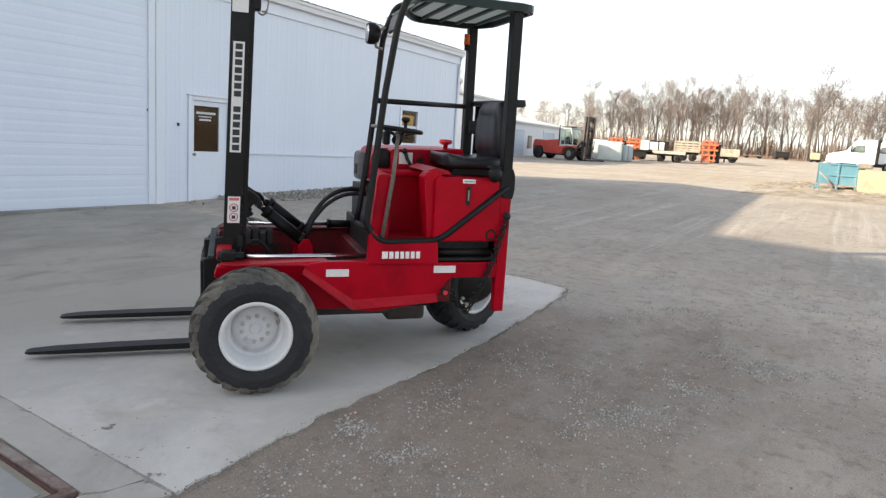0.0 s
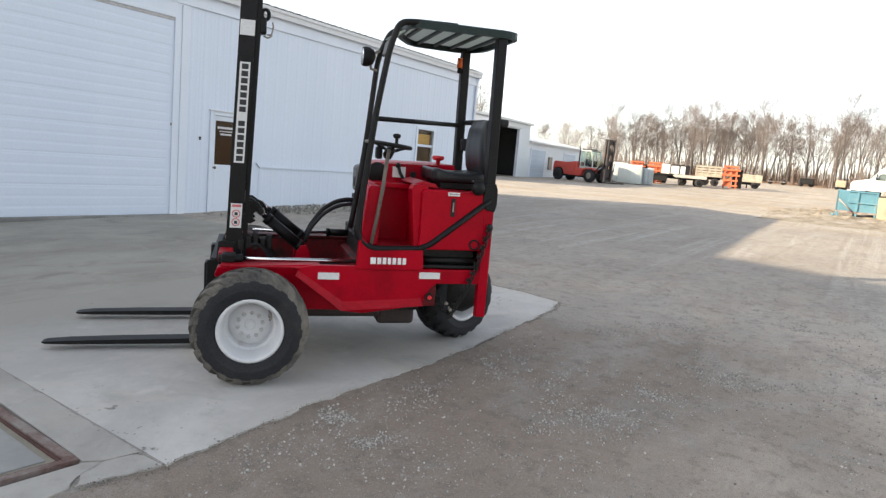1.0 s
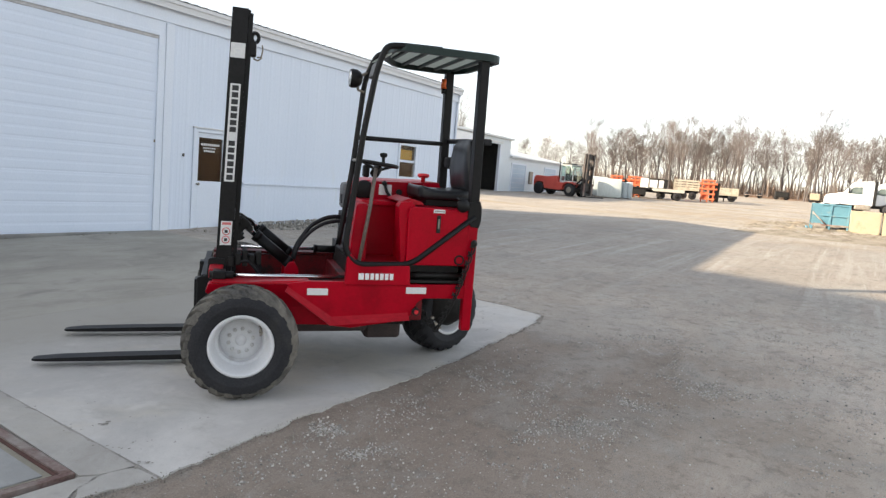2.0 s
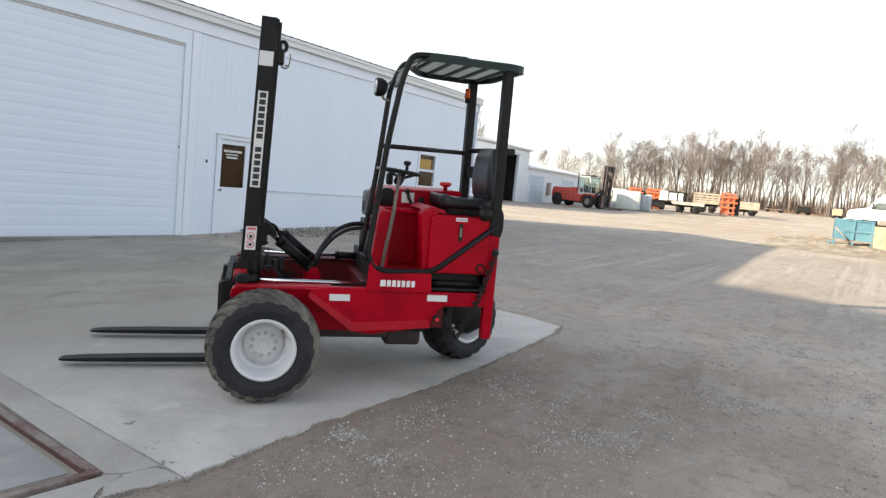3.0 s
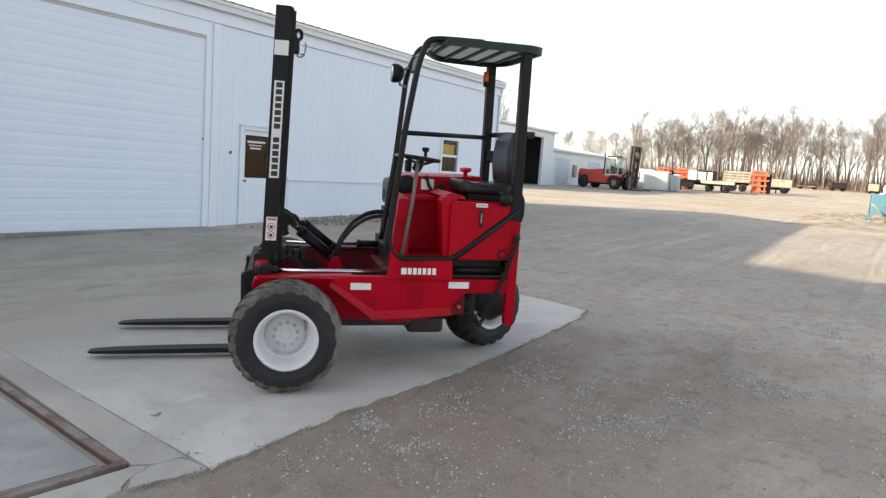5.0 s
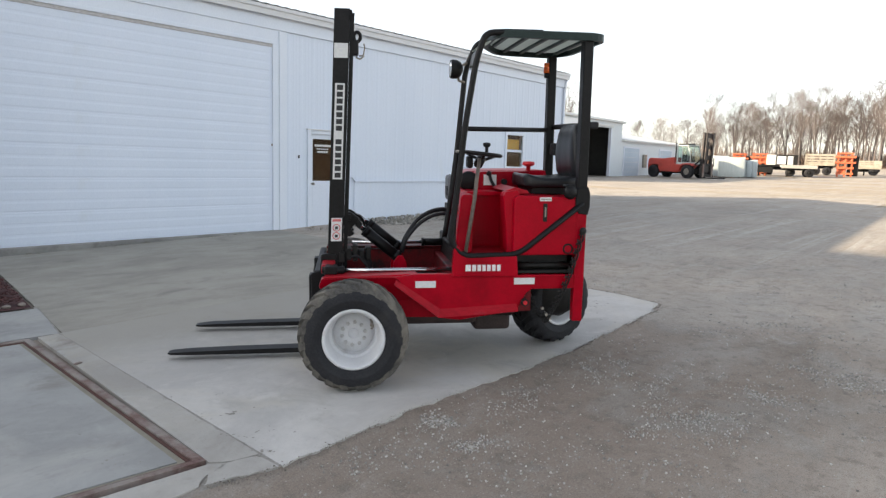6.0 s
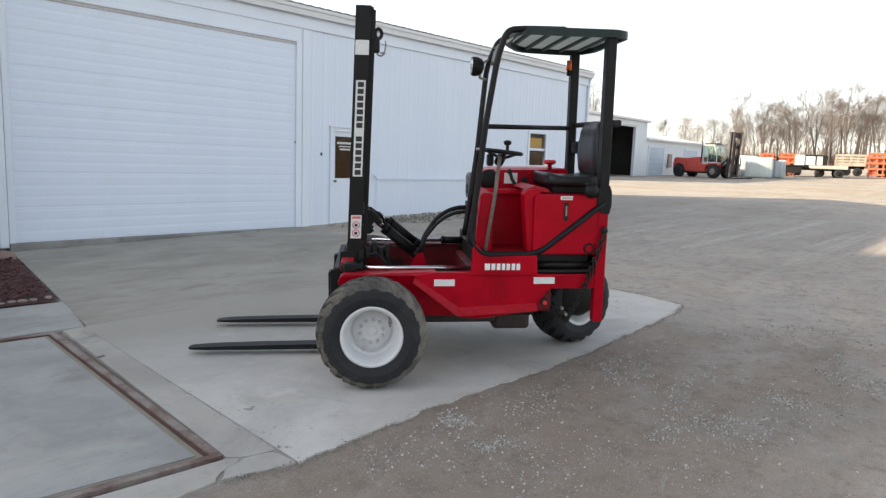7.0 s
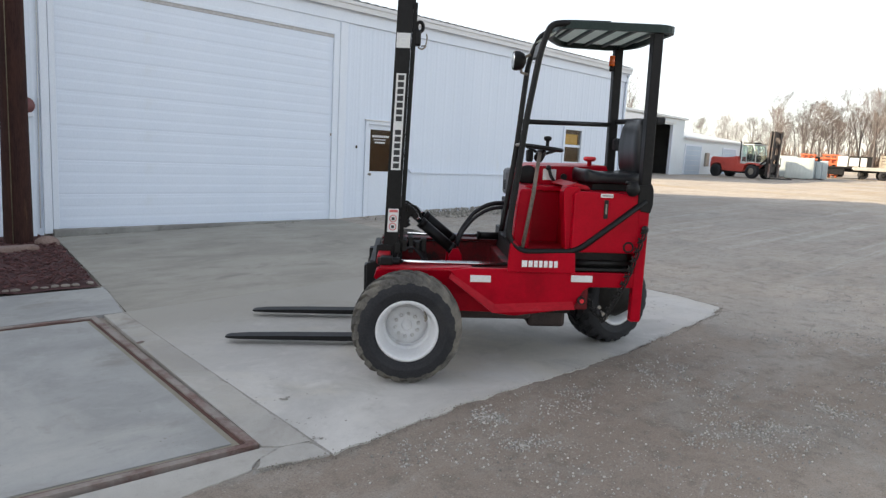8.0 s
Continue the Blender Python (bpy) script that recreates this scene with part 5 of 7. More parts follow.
for v in bk.verts:
    u = (v.co.z - 1.42) / 0.425
    v.co.x += 0.035 * (2 * u - 1) ** 2 - 0.015
    v.co.y += (-0.315 - v.co.y) * 0.16 * max(0.0, u - 0.45) ** 1.5 * 3
part("seat_back", bk, M_VINYL, fl, "black vinyl backrest")
part("seat_base", box(B(), (1.33, -0.50, 1.31), (1.66, -0.10, 1.368), 0.01), M_BLACK, fl)
part("seat_pan", box(B(), (1.69, -0.52, 1.33), (1.76, -0.10, 1.45), 0.01), M_BLACK, fl)
pad = B()
box(pad, (1.63, 0.0, 1.60), (1.72, 0.09, 1.70), 0.02)
part("side_pad", pad, M_RUBBER, fl, "black rubber pad on the rear post")

# driver cage
cage = B()
hoop = rounded([(1.645, N, 1.265), (1.215, N, 0.925), (1.14, N, 0.893), (0.775, N - 0.006, 0.885), (0.683, N, 0.985), (0.730, N, 1.403), (0.773, N, 1.807), (0.842, N, 2.25), (0.90, N, 2.42), (1.02, N, 2.432), (1.30, N, 2.436)], 0.10, 6)
tube(cage, hoop, 0.0215, 12)
part("cage_hoop", cage, M_BLACK, fl, "black bent guard tube")
fp = B()
tube(fp, rounded([(0.685, -0.42, 0.965), (0.712, -0.42, 1.136), (0.770, -0.42, 1.596), (0.825, -0.42, 2.22), (0.90, -0.45, 2.40), (1.0, -0.48, 2.42)], 0.10, 6), 0.0195, 12)
part("front_post", fp, M_BLACK, fl)
gp = B()
tube(gp, [(0.765, -0.46, 1.62), (0.762, -0.74, 1.62)], 0.012, 8)
part("post_tie", gp, M_STEEL, fl)
br = B()
tube(br, [(0.686, -0.415, 0.968), (0.684, -0.755, 0.972)], 0.017, 10)
part("foot_tie", br, M_BLACK, fl)
rp = B()
box(rp, (1.603, N - 0.005, 1.20), (1.672, N + 0.075, 2.40), 0.008)
part("rear_post", rp, M_BLACK, fl, "black square rear post")
rp = B()
box(rp, (1.600, 0.06, 1.30), (1.668, 0.135, 2.40), 0.008)
part("rear_post", rp, M_BLACK, fl, "black square rear post")
part("post_shoe", plate(B(), [(1.592, 1.37), (1.675, 1.385), (1.692, 1.34), (1.694, 1.24), (1.68, 1.18), (1.61, 1.19), (1.585, 1.25)], N - 0.012, N + 0.05, 0.006), M_BLACK, fl, "black bracket at the post foot")
mb = B()
tube(mb, [(0.785, -0.42, 1.788), (1.61, 0.08, 1.806)], 0.018, 10)
part("side_rail", mb, M_BLACK, fl)
mb = B()
tube(mb, [(1.66, 0.09, 1.83), (1.69, -0.3, 1.83), (1.69, -0.70, 1.82)], 0.020, 10)
part("rear_rail", mb, M_BLACK, fl)
part("rear_buffer", box(B(), (1.675, N + 0.02, 1.795), (1.745, N + 0.09, 1.845), 0.012), M_RUBBER, fl, "black rubber buffer")
# canopy
outline = []
for (x, y, r) in ((0.96, -0.79, 0.05), (0.97, -0.28, 0.12), (1.16, 0.10, 0.14), (1.64, 0.17, 0.12), (1.755, -0.02, 0.10), (1.765, -0.79, 0.12)):
    outline.append((x, y, 0))
op = [Vector(p) for p in outline]
op = rounded([(op[0] + op[-1]) / 2] + op + [(op[0] + op[-1]) / 2], 0.12, 5)[:-1]
band = B()
n = len(op)
cen = Vector((1.36, -0.33, 0))
rows = []
for k, p in enumerate(op):
    q = p + (cen - p).normalized() * 0.035
    rows.append([band.verts.new((p.x, p.y, 2.394)), band.verts.new((p.x, p.y, 2.442)), band.verts.new((q.x, q.y, 2.452)), band.verts.new((q.x, q.y, 2.394))])
for k in range(n):
    a, b = rows[k], rows[(k + 1) % n]
    for i in range(4):
        f = band.faces.new((a[i], b[i], b[(i + 1) % 4], a[(i + 1) % 4]))
canopy = part("canopy", band, M_CANOPY, fl, "dark green canopy rim")
sheet = B()
top = [sheet.verts.new((p.x + (cen.x - p.x) * 0.05, p.y + (cen.y - p.y) * 0.05, 2.450)) for p in op]
low = [sheet.verts.new((p.x + (cen.x - p.x) * 0.05, p.y + (cen.y - p.y) * 0.05, 2.432)) for p in op]
sheet.faces.new(top)
sheet.faces.new(low[::-1])
for k in range(n):
    sheet.faces.new((top[k], low[k], low[(k + 1) % n], top[(k + 1) % n]))
part("sheet", sheet, M_ROOF_UNDER, canopy, "translucent grey-green roof sheet")
for k in range(5):
    x = 1.06 + k * 0.145
    yb = 0.02 + 0.09 * min(1, k / 1.5) - 0.25 * (k == 0)
    part("slat", box(B(), (x, -0.76, 2.410), (x + 0.028, yb, 2.430), 0.003), M_CANOPY, canopy)
sh = B()
plate(sh, [(0.955, 2.375), (0.87, 2.335), (0.862, 2.34), (0.95, 2.385)], -0.70, -0.30)
part("visor", sh, M_ROOF_UNDER, canopy, "pale bent visor")
gs = plate(B(), [(0.842, 2.225), (0.862, 2.315), (0.90, 2.36), (0.905, 2.335), (0.872, 2.285), (0.858, 2.215)], -0.72, -0.46, 0.004)
part("gusset", gs, M_GREYPLASTIC, canopy, "bare grey gusset plate between the front posts")
# lamp and beacon
lamp = B()
lm = Matrix.Translation((0.735, -0.50, 2.205)) @ pose(0, 0, 0, 0, 0, 90)
lathe(lamp, [(0.062, 0.035), (0.068, 0.02), (0.066, -0.01), (0.05, -0.04), (0.02, -0.055), (0.0001, -0.056)], 28, lm)
sp = part("spot_lamp", lamp, M_BLACK, fl, "round black work lamp")
le = lathe(B(), [(0.0001, 0.045), (0.03, 0.042), (0.06, 0.03), (0.06, 0.025), (0.0001, 0.025)], 28, lm)
part("lens", le, M_LENS, sp)
bt = B()
tube(bt, [(0.76, -0.47, 2.19), (0.77, -0.46, 2.13), (0.815, -0.44, 2.12)], 0.010, 8)
tube(bt, [(0.78, -0.47, 2.23), (0.83, -0.44, 2.26)], 0.010, 8)
part("bracket", bt, M_STEEL, sp)
bc = B()
rod(bc, (1.585, 0.075, 2.265), (1.585, 0.075, 2.345), 0.024, 0.021)
be = part("beacon", bc, M_AMBER, fl, "orange marker lamp")
bc = B()
rod(bc, (1.585, 0.075, 2.225), (1.585, 0.075, 2.265), 0.018)
part("beacon_base", bc, M_BLACK, be)

# chain
bm = B()
pts = [Vector((0.018 * math.cos(a), 0, (0.014 if math.sin(a) >= 0 else -0.014) + 0.018 * math.sin(a))) for a in (2 * math.pi * k / 14 for k in range(15))]
tube(bm, pts, 0.0065, 6)
link_me = mesh_of("link", bm, M_GREASY)
hookp = B()
ball(hookp, (1.645, N - 0.025, 1.065), 0.027, 2, (1, 0.7, 1.1))
chain = part("chain", hookp, M_GREASY, fl, "dark greasy hanging chain")
c0, c1 = Vector((1.637, N - 0.035, 1.05)), Vector((1.395, N - 0.02, 0.425))
nl = 24
for k in range(nl):
    t = k / (nl - 1)
    p = c0.lerp(c1, t) + Vector((0.012 * math.sin(t * 3.1), 0, -0.05 * math.sin(t * math.pi)))
    ln = new("link", link_me)
    ln.parent = chain
    d = (c1 - c0 + Vector((0, 0, -0.05 * math.pi * math.cos(t * math.pi)))).normalized()
    ln.matrix_local = Matrix.Translation(p) @ d.to_track_quat('Z', 'Y').to_matrix().to_4x4() @ pose(0, 0, 0, 0, 0, 90 * (k % 2) + 20)
for k in range(9):
    t = k / 8
    p = Vector((1.395 - 0.10 * t, N - 0.0 + 0.15 * t, 0.425 + 0.12 * t * t + 0.02 * t))
    ln = new("link", link_me)
    ln.parent = chain
    ln.matrix_local = Matrix.Translation(p) @ pose(0, 0, 0, 0, -60, 0) @ pose(0, 0, 0, 0, 0, 90 * (k % 2))
hk = B()
for x, z in ((1.365, 0.50), (1.395, 0.455), (1.42, 0.425)):
    rod(hk, (x, N - 0.03, z), (x, N + 0.0, z), 0.011, seg=12)
part("chain_pin", hk, M_STEEL, chain, "bright worn pins")

# reach rods, tilt cylinders, hoses
for y, z, x0 in ((-0.60, 0.762, -0.10), (0.50, 0.815, 0.0)):
    r = B()
    rod(r, (x0, y, z), (0.80, y, z), 0.0155)
    part("reach_rod", r, M_CHROME, fl, "bright chromed rod")
for y, z in ((0.50, 0.815),):
    r = B()
    rod(r, (0.63, y, z), (0.80, y, z), 0.032)
    rod(r, (0.615, y, z), (0.64, y, z), 0.037)
    part("reach_cylinder", r, M_BLACK, fl)
r = B()
rod(r, (-0.22, -0.60, 0.764), (-0.06, -0.60, 0.764), 0.028)
box(r, (-0.20, -0.66, 0.74), (-0.11, -0.54, 0.80), 0.01)
part("rod_end", r, M_BLACK, fl)
for y, xa, za, xb, zb in ((-0.05, 0.10, 0.985, 0.355, 0.778), (0.22, 0.135, 1.01, 0.375, 0.82)):
    c = B()
    pa, pb = Vector((xa, y, za)), Vector((xb, y, zb))
    rod(c, pa, pb, 0.042)
    rod(c, pa - (pb - pa) * 0.02, pa + (pb - pa) * 0.10, 0.046)
    rod(c, pb - (pb - pa) * 0.08, pb + (pb - pa) * 0.05, 0.046)
    cy = part("tilt_cylinder", c, M_BLACK, fl, "black hydraulic tilt cylinder")
    c = B()
    rod(c, pa - (pb - pa) * 0.35, pa, 0.020)
    part("piston_rod", c, M_CHROME, cy)
    part("anchor_bracket", plate(B(), [(0.315, 0.60), (0.325, 0.74), (0.36, 0.79), (0.40, 0.79), (0.43, 0.74), (0.44, 0.60)], y - 0.075, y - 0.05, 0.005), M_RED, fl)
mbk = B()
for y0 in (-0.10, 0.15):
    plate(mbk, [(-0.06, 1.13), (-0.01, 1.135), (0.04, 1.10), (0.075, 1.045), (0.06, 1.02), (0.02, 1.04), (-0.01, 1.0), (0.02, 0.965), (-0.02, 0.94), (-0.06, 0.95)], y0, y0 + 0.03, 0.006)
    rod(mbk, (0.055, y0 - 0.03, 1.04), (0.055, y0 + 0.08, 1.04), 0.022, seg=12)
box(mbk, (-0.07, -0.12, 1.07), (-0.01, 0.30, 1.12), 0.008)
box(mbk, (-0.07, -0.05, 0.96), (0.0, 0.26, 1.0), 0.008)
tube(mbk, rounded([(-0.02, -0.05, 1.12), (0.05, -0.03, 1.11), (0.09, 0.0, 1.06), (0.10, 0.02, 1.0)], 0.03), 0.010, 8)
part("mast_bracket", mbk, M_GREASY, fl)
for k, (y, dz) in enumerate(((0.04, 0.0), (-0.02, -0.035), (0.10, -0.015))):
    hs = B()
    tube(hs, rounded([(0.40, y, 0.80), (0.425, y, 0.90), (0.52, y, 1.06 + dz), (0.63, y, 1.135 + dz), (0.76, y + 0.04, 1.155 + dz), (0.90, y + 0.1, 1.10)], 0.12, 5), 0.0145, 10)
    part("hydraulic_hose", hs, M_RUBBER, fl, "black hydraulic hose")
vb = B()
for k in range(5):
    box(vb, (-0.10 + 0.05 * k, -0.38 + 0.03 * k, 0.78 + 0.012 * (k % 2)), (-0.06 + 0.05 * k, -0.16, 0.86 + 0.02 * (k % 3)), 0.008)
part("valve_block", vb, M_GREASY, fl, "greasy black valve block")
for k in range(5):
    hs = B()
    y = -0.34 + 0.07 * k
    tube(hs, rounded([(-0.05, y, 0.80), (0.03 + 0.012 * k, y, 0.835 + 0.012 * (k % 2)), (0.10 + 0.01 * k, y + 0.04, 0.76), (0.16, y + 0.08, 0.64)], 0.05, 4), 0.010, 8)
    part("small_hose", hs, M_RUBBER, fl)

# mast, leaning a little to the rear
LEAN_X = 0.036


def rail(bm, y0, y1, x0, x1, z0, z1, web):
    """A channel-shaped rail that follows the mast's lean."""
    out = [(x0, y0), (x1, y0), (x1, y0 + 0.015), (x1 - 0.02, y0 + 0.02), (x1 - 0.02, y1), (x0 + 0.02, y1), (x0 + 0.02, y0 + 0.02), (x0, y0 + 0.015)] if web > 0 else \
          [(x0, y1), (x1, y1), (x1, y1 - 0.015), (x1 - 0.02, y1 - 0.02), (x1 - 0.02, y0), (x0 + 0.02, y0), (x0 + 0.02, y1 - 0.02), (x0, y1 - 0.015)]
    lo = [bm.verts.new((x + LEAN_X * z0, y, z0)) for x, y in out]
    hi = [bm.verts.new((x + LEAN_X * z1, y, z1)) for x, y in out]
    for k in range(8):
        bm.faces.new((lo[k], lo[(k + 1) % 8], hi[(k + 1) % 8], hi[k]))
    bm.faces.new(lo[::-1])
    bm.faces.new(hi)
    return bm


MX0, MX1 = -0.215, -0.105
for y0, y1, w in ((-0.36, -0.25, 1), (0.75, 0.86, -1)):
    part("outer_rail", rail(B(), y0, y1, MX0, MX1, 0.42, 2.62, w), M_BLACK, fl, "black steel outer mast rail")
for y0, y1, w in ((-0.335, -0.24, 1), (0.74, 0.835, -1)):
    part("inner_rail", rail(B(), y0, y1, MX1 + 0.004, MX1 + 0.034, 0.42, 2.595, w), M_BLACK, fl)
for z in (0.60, 1.05, 2.56):
    part("mast_tie", box(B(), (MX0 + LEAN_X * z + 0.06, -0.28, z), (MX1 + LEAN_X * z + 0.02, 0.78, z + 0.07), 0.008), M_BLACK, fl)
lc = B()
rod(lc, (-0.15, 0.12, 0.45), (-0.07, 0.12, 2.45), 0.036)
part("lift_cylinder", lc, M_BLACK, fl)


def on_mast(x0, x1, z0, z1, y, t=0.003):
    bm = B()
    v = [bm.verts.new((x + LEAN_X * z, yy, z)) for yy in (y - t, y) for x, z in ((x0, z0), (x1, z0), (x1, z1), (x0, z1))]
    for f in ((0, 1, 2, 3), (7, 6, 5, 4), (0, 4, 5, 1), (1, 5, 6, 2), (2, 6, 7, 3), (3, 7, 4, 0)):
        bm.faces.new([v[i] for i in f])
    return bm


YM = -0.36
sg = part("mast_sign", on_mast(MX0 + 0.020, MX0 + 0.090, 1.403, 2.097, YM), M_STICKER, fl, "white vertical lettered strip")
for k in range(14):
    if k == 7:
        continue
    z1 = 2.085 - k * 0.0487
    gl = on_mast(MX0 + 0.034, MX0 + 0.078, z1 - 0.036, z1, YM - 0.003, 0.002)
    part("glyph", gl, M_BLACK_INK, sg)
part("mast_sticker", on_mast(MX0 + 0.006, MX0 + 0.104, 2.276, 2.379, YM), M_STICKER, fl, "white square sticker")
for z0, z1, x0, x1 in ((2.345, 2.368, 0.030, 0.080), (2.318, 2.334, 0.044, 0.066), (2.290, 2.304, 0.036, 0.074)):
    part("sticker_print", on_mast(MX0 + x0, MX0 + x1, z0, z1, YM - 0.003, 0.0015), M_FASCIA, fl)
wr = part("warning_sticker", on_mast(MX0 + 0.020, MX0 + 0.098, 0.942, 1.116, YM), M_STICKER, fl, "white sticker with red warning marks")
for z0, z1 in ((1.09, 1.108),):
    part("print", on_mast(MX0 + 0.028, MX0 + 0.090, z0, z1, YM - 0.003, 0.002), M_WARN, wr)
for zc in (1.043, 0.982):
    rg = lathe(B(), [(0.022, -0.002), (0.0285, -0.002), (0.0285, 0.0), (0.022, 0.0)], 28, Matrix.Translation((MX0 + 0.059 + LEAN_X * zc, YM - 0.003, zc)))
    part("print", rg, M_WARN, wr)
    rg = B()
    box(rg, (MX0 + 0.048 + LEAN_X * zc, YM - 0.005, zc - 0.012), (MX0 + 0.070 + LEAN_X * zc, YM - 0.003, zc + 0.010), 0.003)
    part("print", rg, M_BLACK_INK, wr)
hook = B()
tube(hook, [Vector((0.040 + 0.024 * math.cos(a), YM + 0.06, 2.435 + 0.034 * math.sin(a))) for a in (2 * math.pi * k / 16 for k in range(17))], 0.013, 8)
box(hook, (0.0, YM + 0.02, 2.30), (0.05, YM + 0.10, 2.41), 0.012)
part("hose_sheave", hook, M_BLACK, fl)
hook = B()
tube(hook, rounded([(0.055, YM + 0.05, 2.30), (0.085, YM + 0.04, 2.30), (0.095, YM + 0.04, 2.36), (0.088, YM + 0.04, 2.385)], 0.02), 0.005, 6)
tube(hook, rounded([(0.03, YM + 0.05, 2.29), (0.06, YM + 0.05, 2.275), (0.09, YM + 0.05, 2.30)], 0.02), 0.006, 6)
part("wire_clip", hook, M_STEEL, fl)

# carriage and forks
part("carriage", box(B(), (-0.285, -0.36, 0.44), (-0.235, 0.86, 0.72), 0.01), M_BLACK, fl)
part("carriage_side", plate(B(), [(-0.31, 0.30), (-0.31, 0.70), (-0.245, 0.72), (-0.235, 0.84), (-0.20, 0.85), (-0.12, 0.84), (-0.10, 0.62), (-0.20, 0.50), (-0.22, 0.30)], -0.372, -0.34, 0.008), M_BLACK, fl)
part("slide_pad", box(B(), (-0.225, -0.60, 0.735), (-0.13, -0.36, 0.80), 0.01), M_RED_WORN, fl)
part("foot_plate", box(B(), (-0.21, -0.55, 0.40), (-0.10, 0.60, 0.58), 0.01), M_GREASY, fl)
for y, tip in ((-0.153, 0.0), (0.671, 0.032)):
    fk = B()
    secs = []
    for x, w, z0, z1 in ((-1.41 + tip, 0.030, 0.046, 0.056), (-1.385 + tip, 0.045, 0.043, 0.060), (-1.25, 0.056, 0.042, 0.068), (-0.9, 0.060, 0.042, 0.076), (-0.36, 0.060, 0.042, 0.082), (-0.315, 0.060, 0.042, 0.10)):
        secs.append([fk.verts.new((x, y + sy * w, z)) for sy, z in ((-1, z0), (1, z0), (1, z1), (-1, z1))])
    for a, b in zip(secs, secs[1:]):
        for k in range(4):
            fk.faces.new((a[k], a[(k + 1) % 4], b[(k + 1) % 4], b[k]))
    fk.faces.new(secs[0])
    fk.faces.new(secs[-1])
    box(fk, (-0.335, y - 0.062, 0.028), (-0.29, y + 0.062, 0.66), 0.01)
    part("fork", fk, M_BLACK, fl, "worn black steel fork")

# reflectors and logo shapes
for x0, x1, z0, z1 in ((0.436, 0.582, 0.660, 0.708), (1.151, 1.305, 0.676, 0.724)):
    part("reflector", box(B(), (x0, N - 0.006, z0), (x1, N, z1), 0.002), M_STICKER, fl, "white reflective strip")
lg = B()
x = 0.79
for k, w in enumerate((0.046, 0.036, 0.034, 0.032, 0.034, 0.034, 0.034)):
    box(lg, (x, N - 0.026, 0.780), (x + w - 0.008, N - 0.022, 0.826), 0.001)
    x += w + 0.002
part("logo_marks", lg, M_WHITE_INK, fl, "row of plain white marks")

# ---- far sheds ----
YS = 24.0
sh1 = thing("open_shed", "pale blue-grey metal shed with a dark open bay", "shed", pose(0, 0, 0))
sb = 0.55
part("front_wall", box(B(), (48.75, YS, sb), (50.6, YS + 0.15, 5.2), 0.01), M_SHED, sh1)
part("front_wall", box(B(), (34.0, YS, sb), (44.6, YS + 0.15, 5.2), 0.01), M_SHED, sh1)
part("lintel", box(B(), (44.6, YS, 4.62), (48.75, YS + 0.15, 5.2), 0.01), M_SHED, sh1)
part("side_wall", box(B(), (50.45, YS + 0.15, sb), (50.6, 38, 5.2)), M_SHED, sh1)
part("rear_wall", box(B(), (34.0, 37.85, sb), (50.45, 38, 5.2)), M_ROOM_SHADE, sh1)
part("inner_wall", box(B(), (43.0, YS + 0.15, sb), (43.15, 37.85, 5.2)), M_ROOM_SHADE, sh1)
part("roof", plate(B(), [(33.8, 5.2), (50.75, 5.08), (50.75, 5.24), (33.8, 5.40)], YS - 0.25, 38.2, 0.02), M_SHED_ROOF, sh1)
# dark sheet added over the pale side wall as painted inner shade
part("lining", box(B(), (50.25, YS + 0.16, sb), (50.44, 37.8, 5.19)), M_ROOM_SHADE, sh1)
part("bay_floor", box(B(), (43.2, YS + 0.3, sb), (50.2, 37.8, 0.86)), M_ROOM_SHADE, sh1)
# whiter panel over the wall beside the bay
part("sliding_door", box(B(), (40.9, YS - 0.13, sb + 0.25), (44.55, YS - 0.05, 5.02), 0.01), M_WHITEPANEL, sh1, "plain white panel beside the open bay")
part("door_track", box(B(), (44.56, YS - 0.10, 4.70), (49.0, YS - 0.02, 4.86), 0.02), M_SHED_ROOF, sh1)
for x in (44.6, 48.65):
    part("door_jamb", box(B(), (x, YS - 0.04, sb), (x + 0.12, YS + 0.2, 4.62), 0.01), M_TRIM, sh1)
cl = thing("stored_pallets", "leaning pile of weathered wooden pallets in the dark bay", "pallets", pose(46.9, 26.3, 0.86))
for k in range(6):
    pl = B()
    z = 0.15 * k
    for c in range(5):
        box(pl, (-0.6, -0.5 + 0.22 * c, z + 0.105), (0.6, -0.38 + 0.22 * c, z + 0.127), 0.003)
    for c in (-0.58, -0.04, 0.50):
        box(pl, (c, -0.5, z + 0.02), (c + 0.08, 0.5, z + 0.104), 0.003)
    for c in (-0.5, 0.38):
        box(pl, (-0.6, c, z), (0.6, c + 0.12, z + 0.019), 0.003)
    pt = part("pallet", pl, M_STONE, cl)
    pt.matrix_local = pose(0.04 * (k % 3) - 0.05, 0.05 * (k % 2), 0, 0, 0, 5 * (k % 4) - 7)
sh2 = thing("low_shed", "long low pale blue-grey metal shed with closed doors", "shed", pose(0, 0, 0))
part("front_wall", box(B(), (50.62, YS + 0.05, sb), (63.5, YS + 0.2, 3.75), 0.01), M_SHED, sh2)
part("side_wall", box(B(), (63.35, YS + 0.2, sb), (63.5, 34, 3.75), 0.01), M_SHED, sh2)
rf = B()
v = [rf.verts.new(p) for p in ((50.62, YS - 0.25, 3.72), (63.8, YS - 0.25, 3.72), (63.8, 33, 5.3), (50.62, 33, 5.3), (50.62, YS - 0.25, 3.85), (63.8, YS - 0.25, 3.85), (63.8, 33, 5.43), (50.62, 33, 5.43))]
for f in ((0, 1, 2, 3), (7, 6, 5, 4), (0, 4, 5, 1), (1, 5, 6, 2), (2, 6, 7, 3), (3, 7, 4, 0)):
    rf.faces.new([v[i] for i in f])
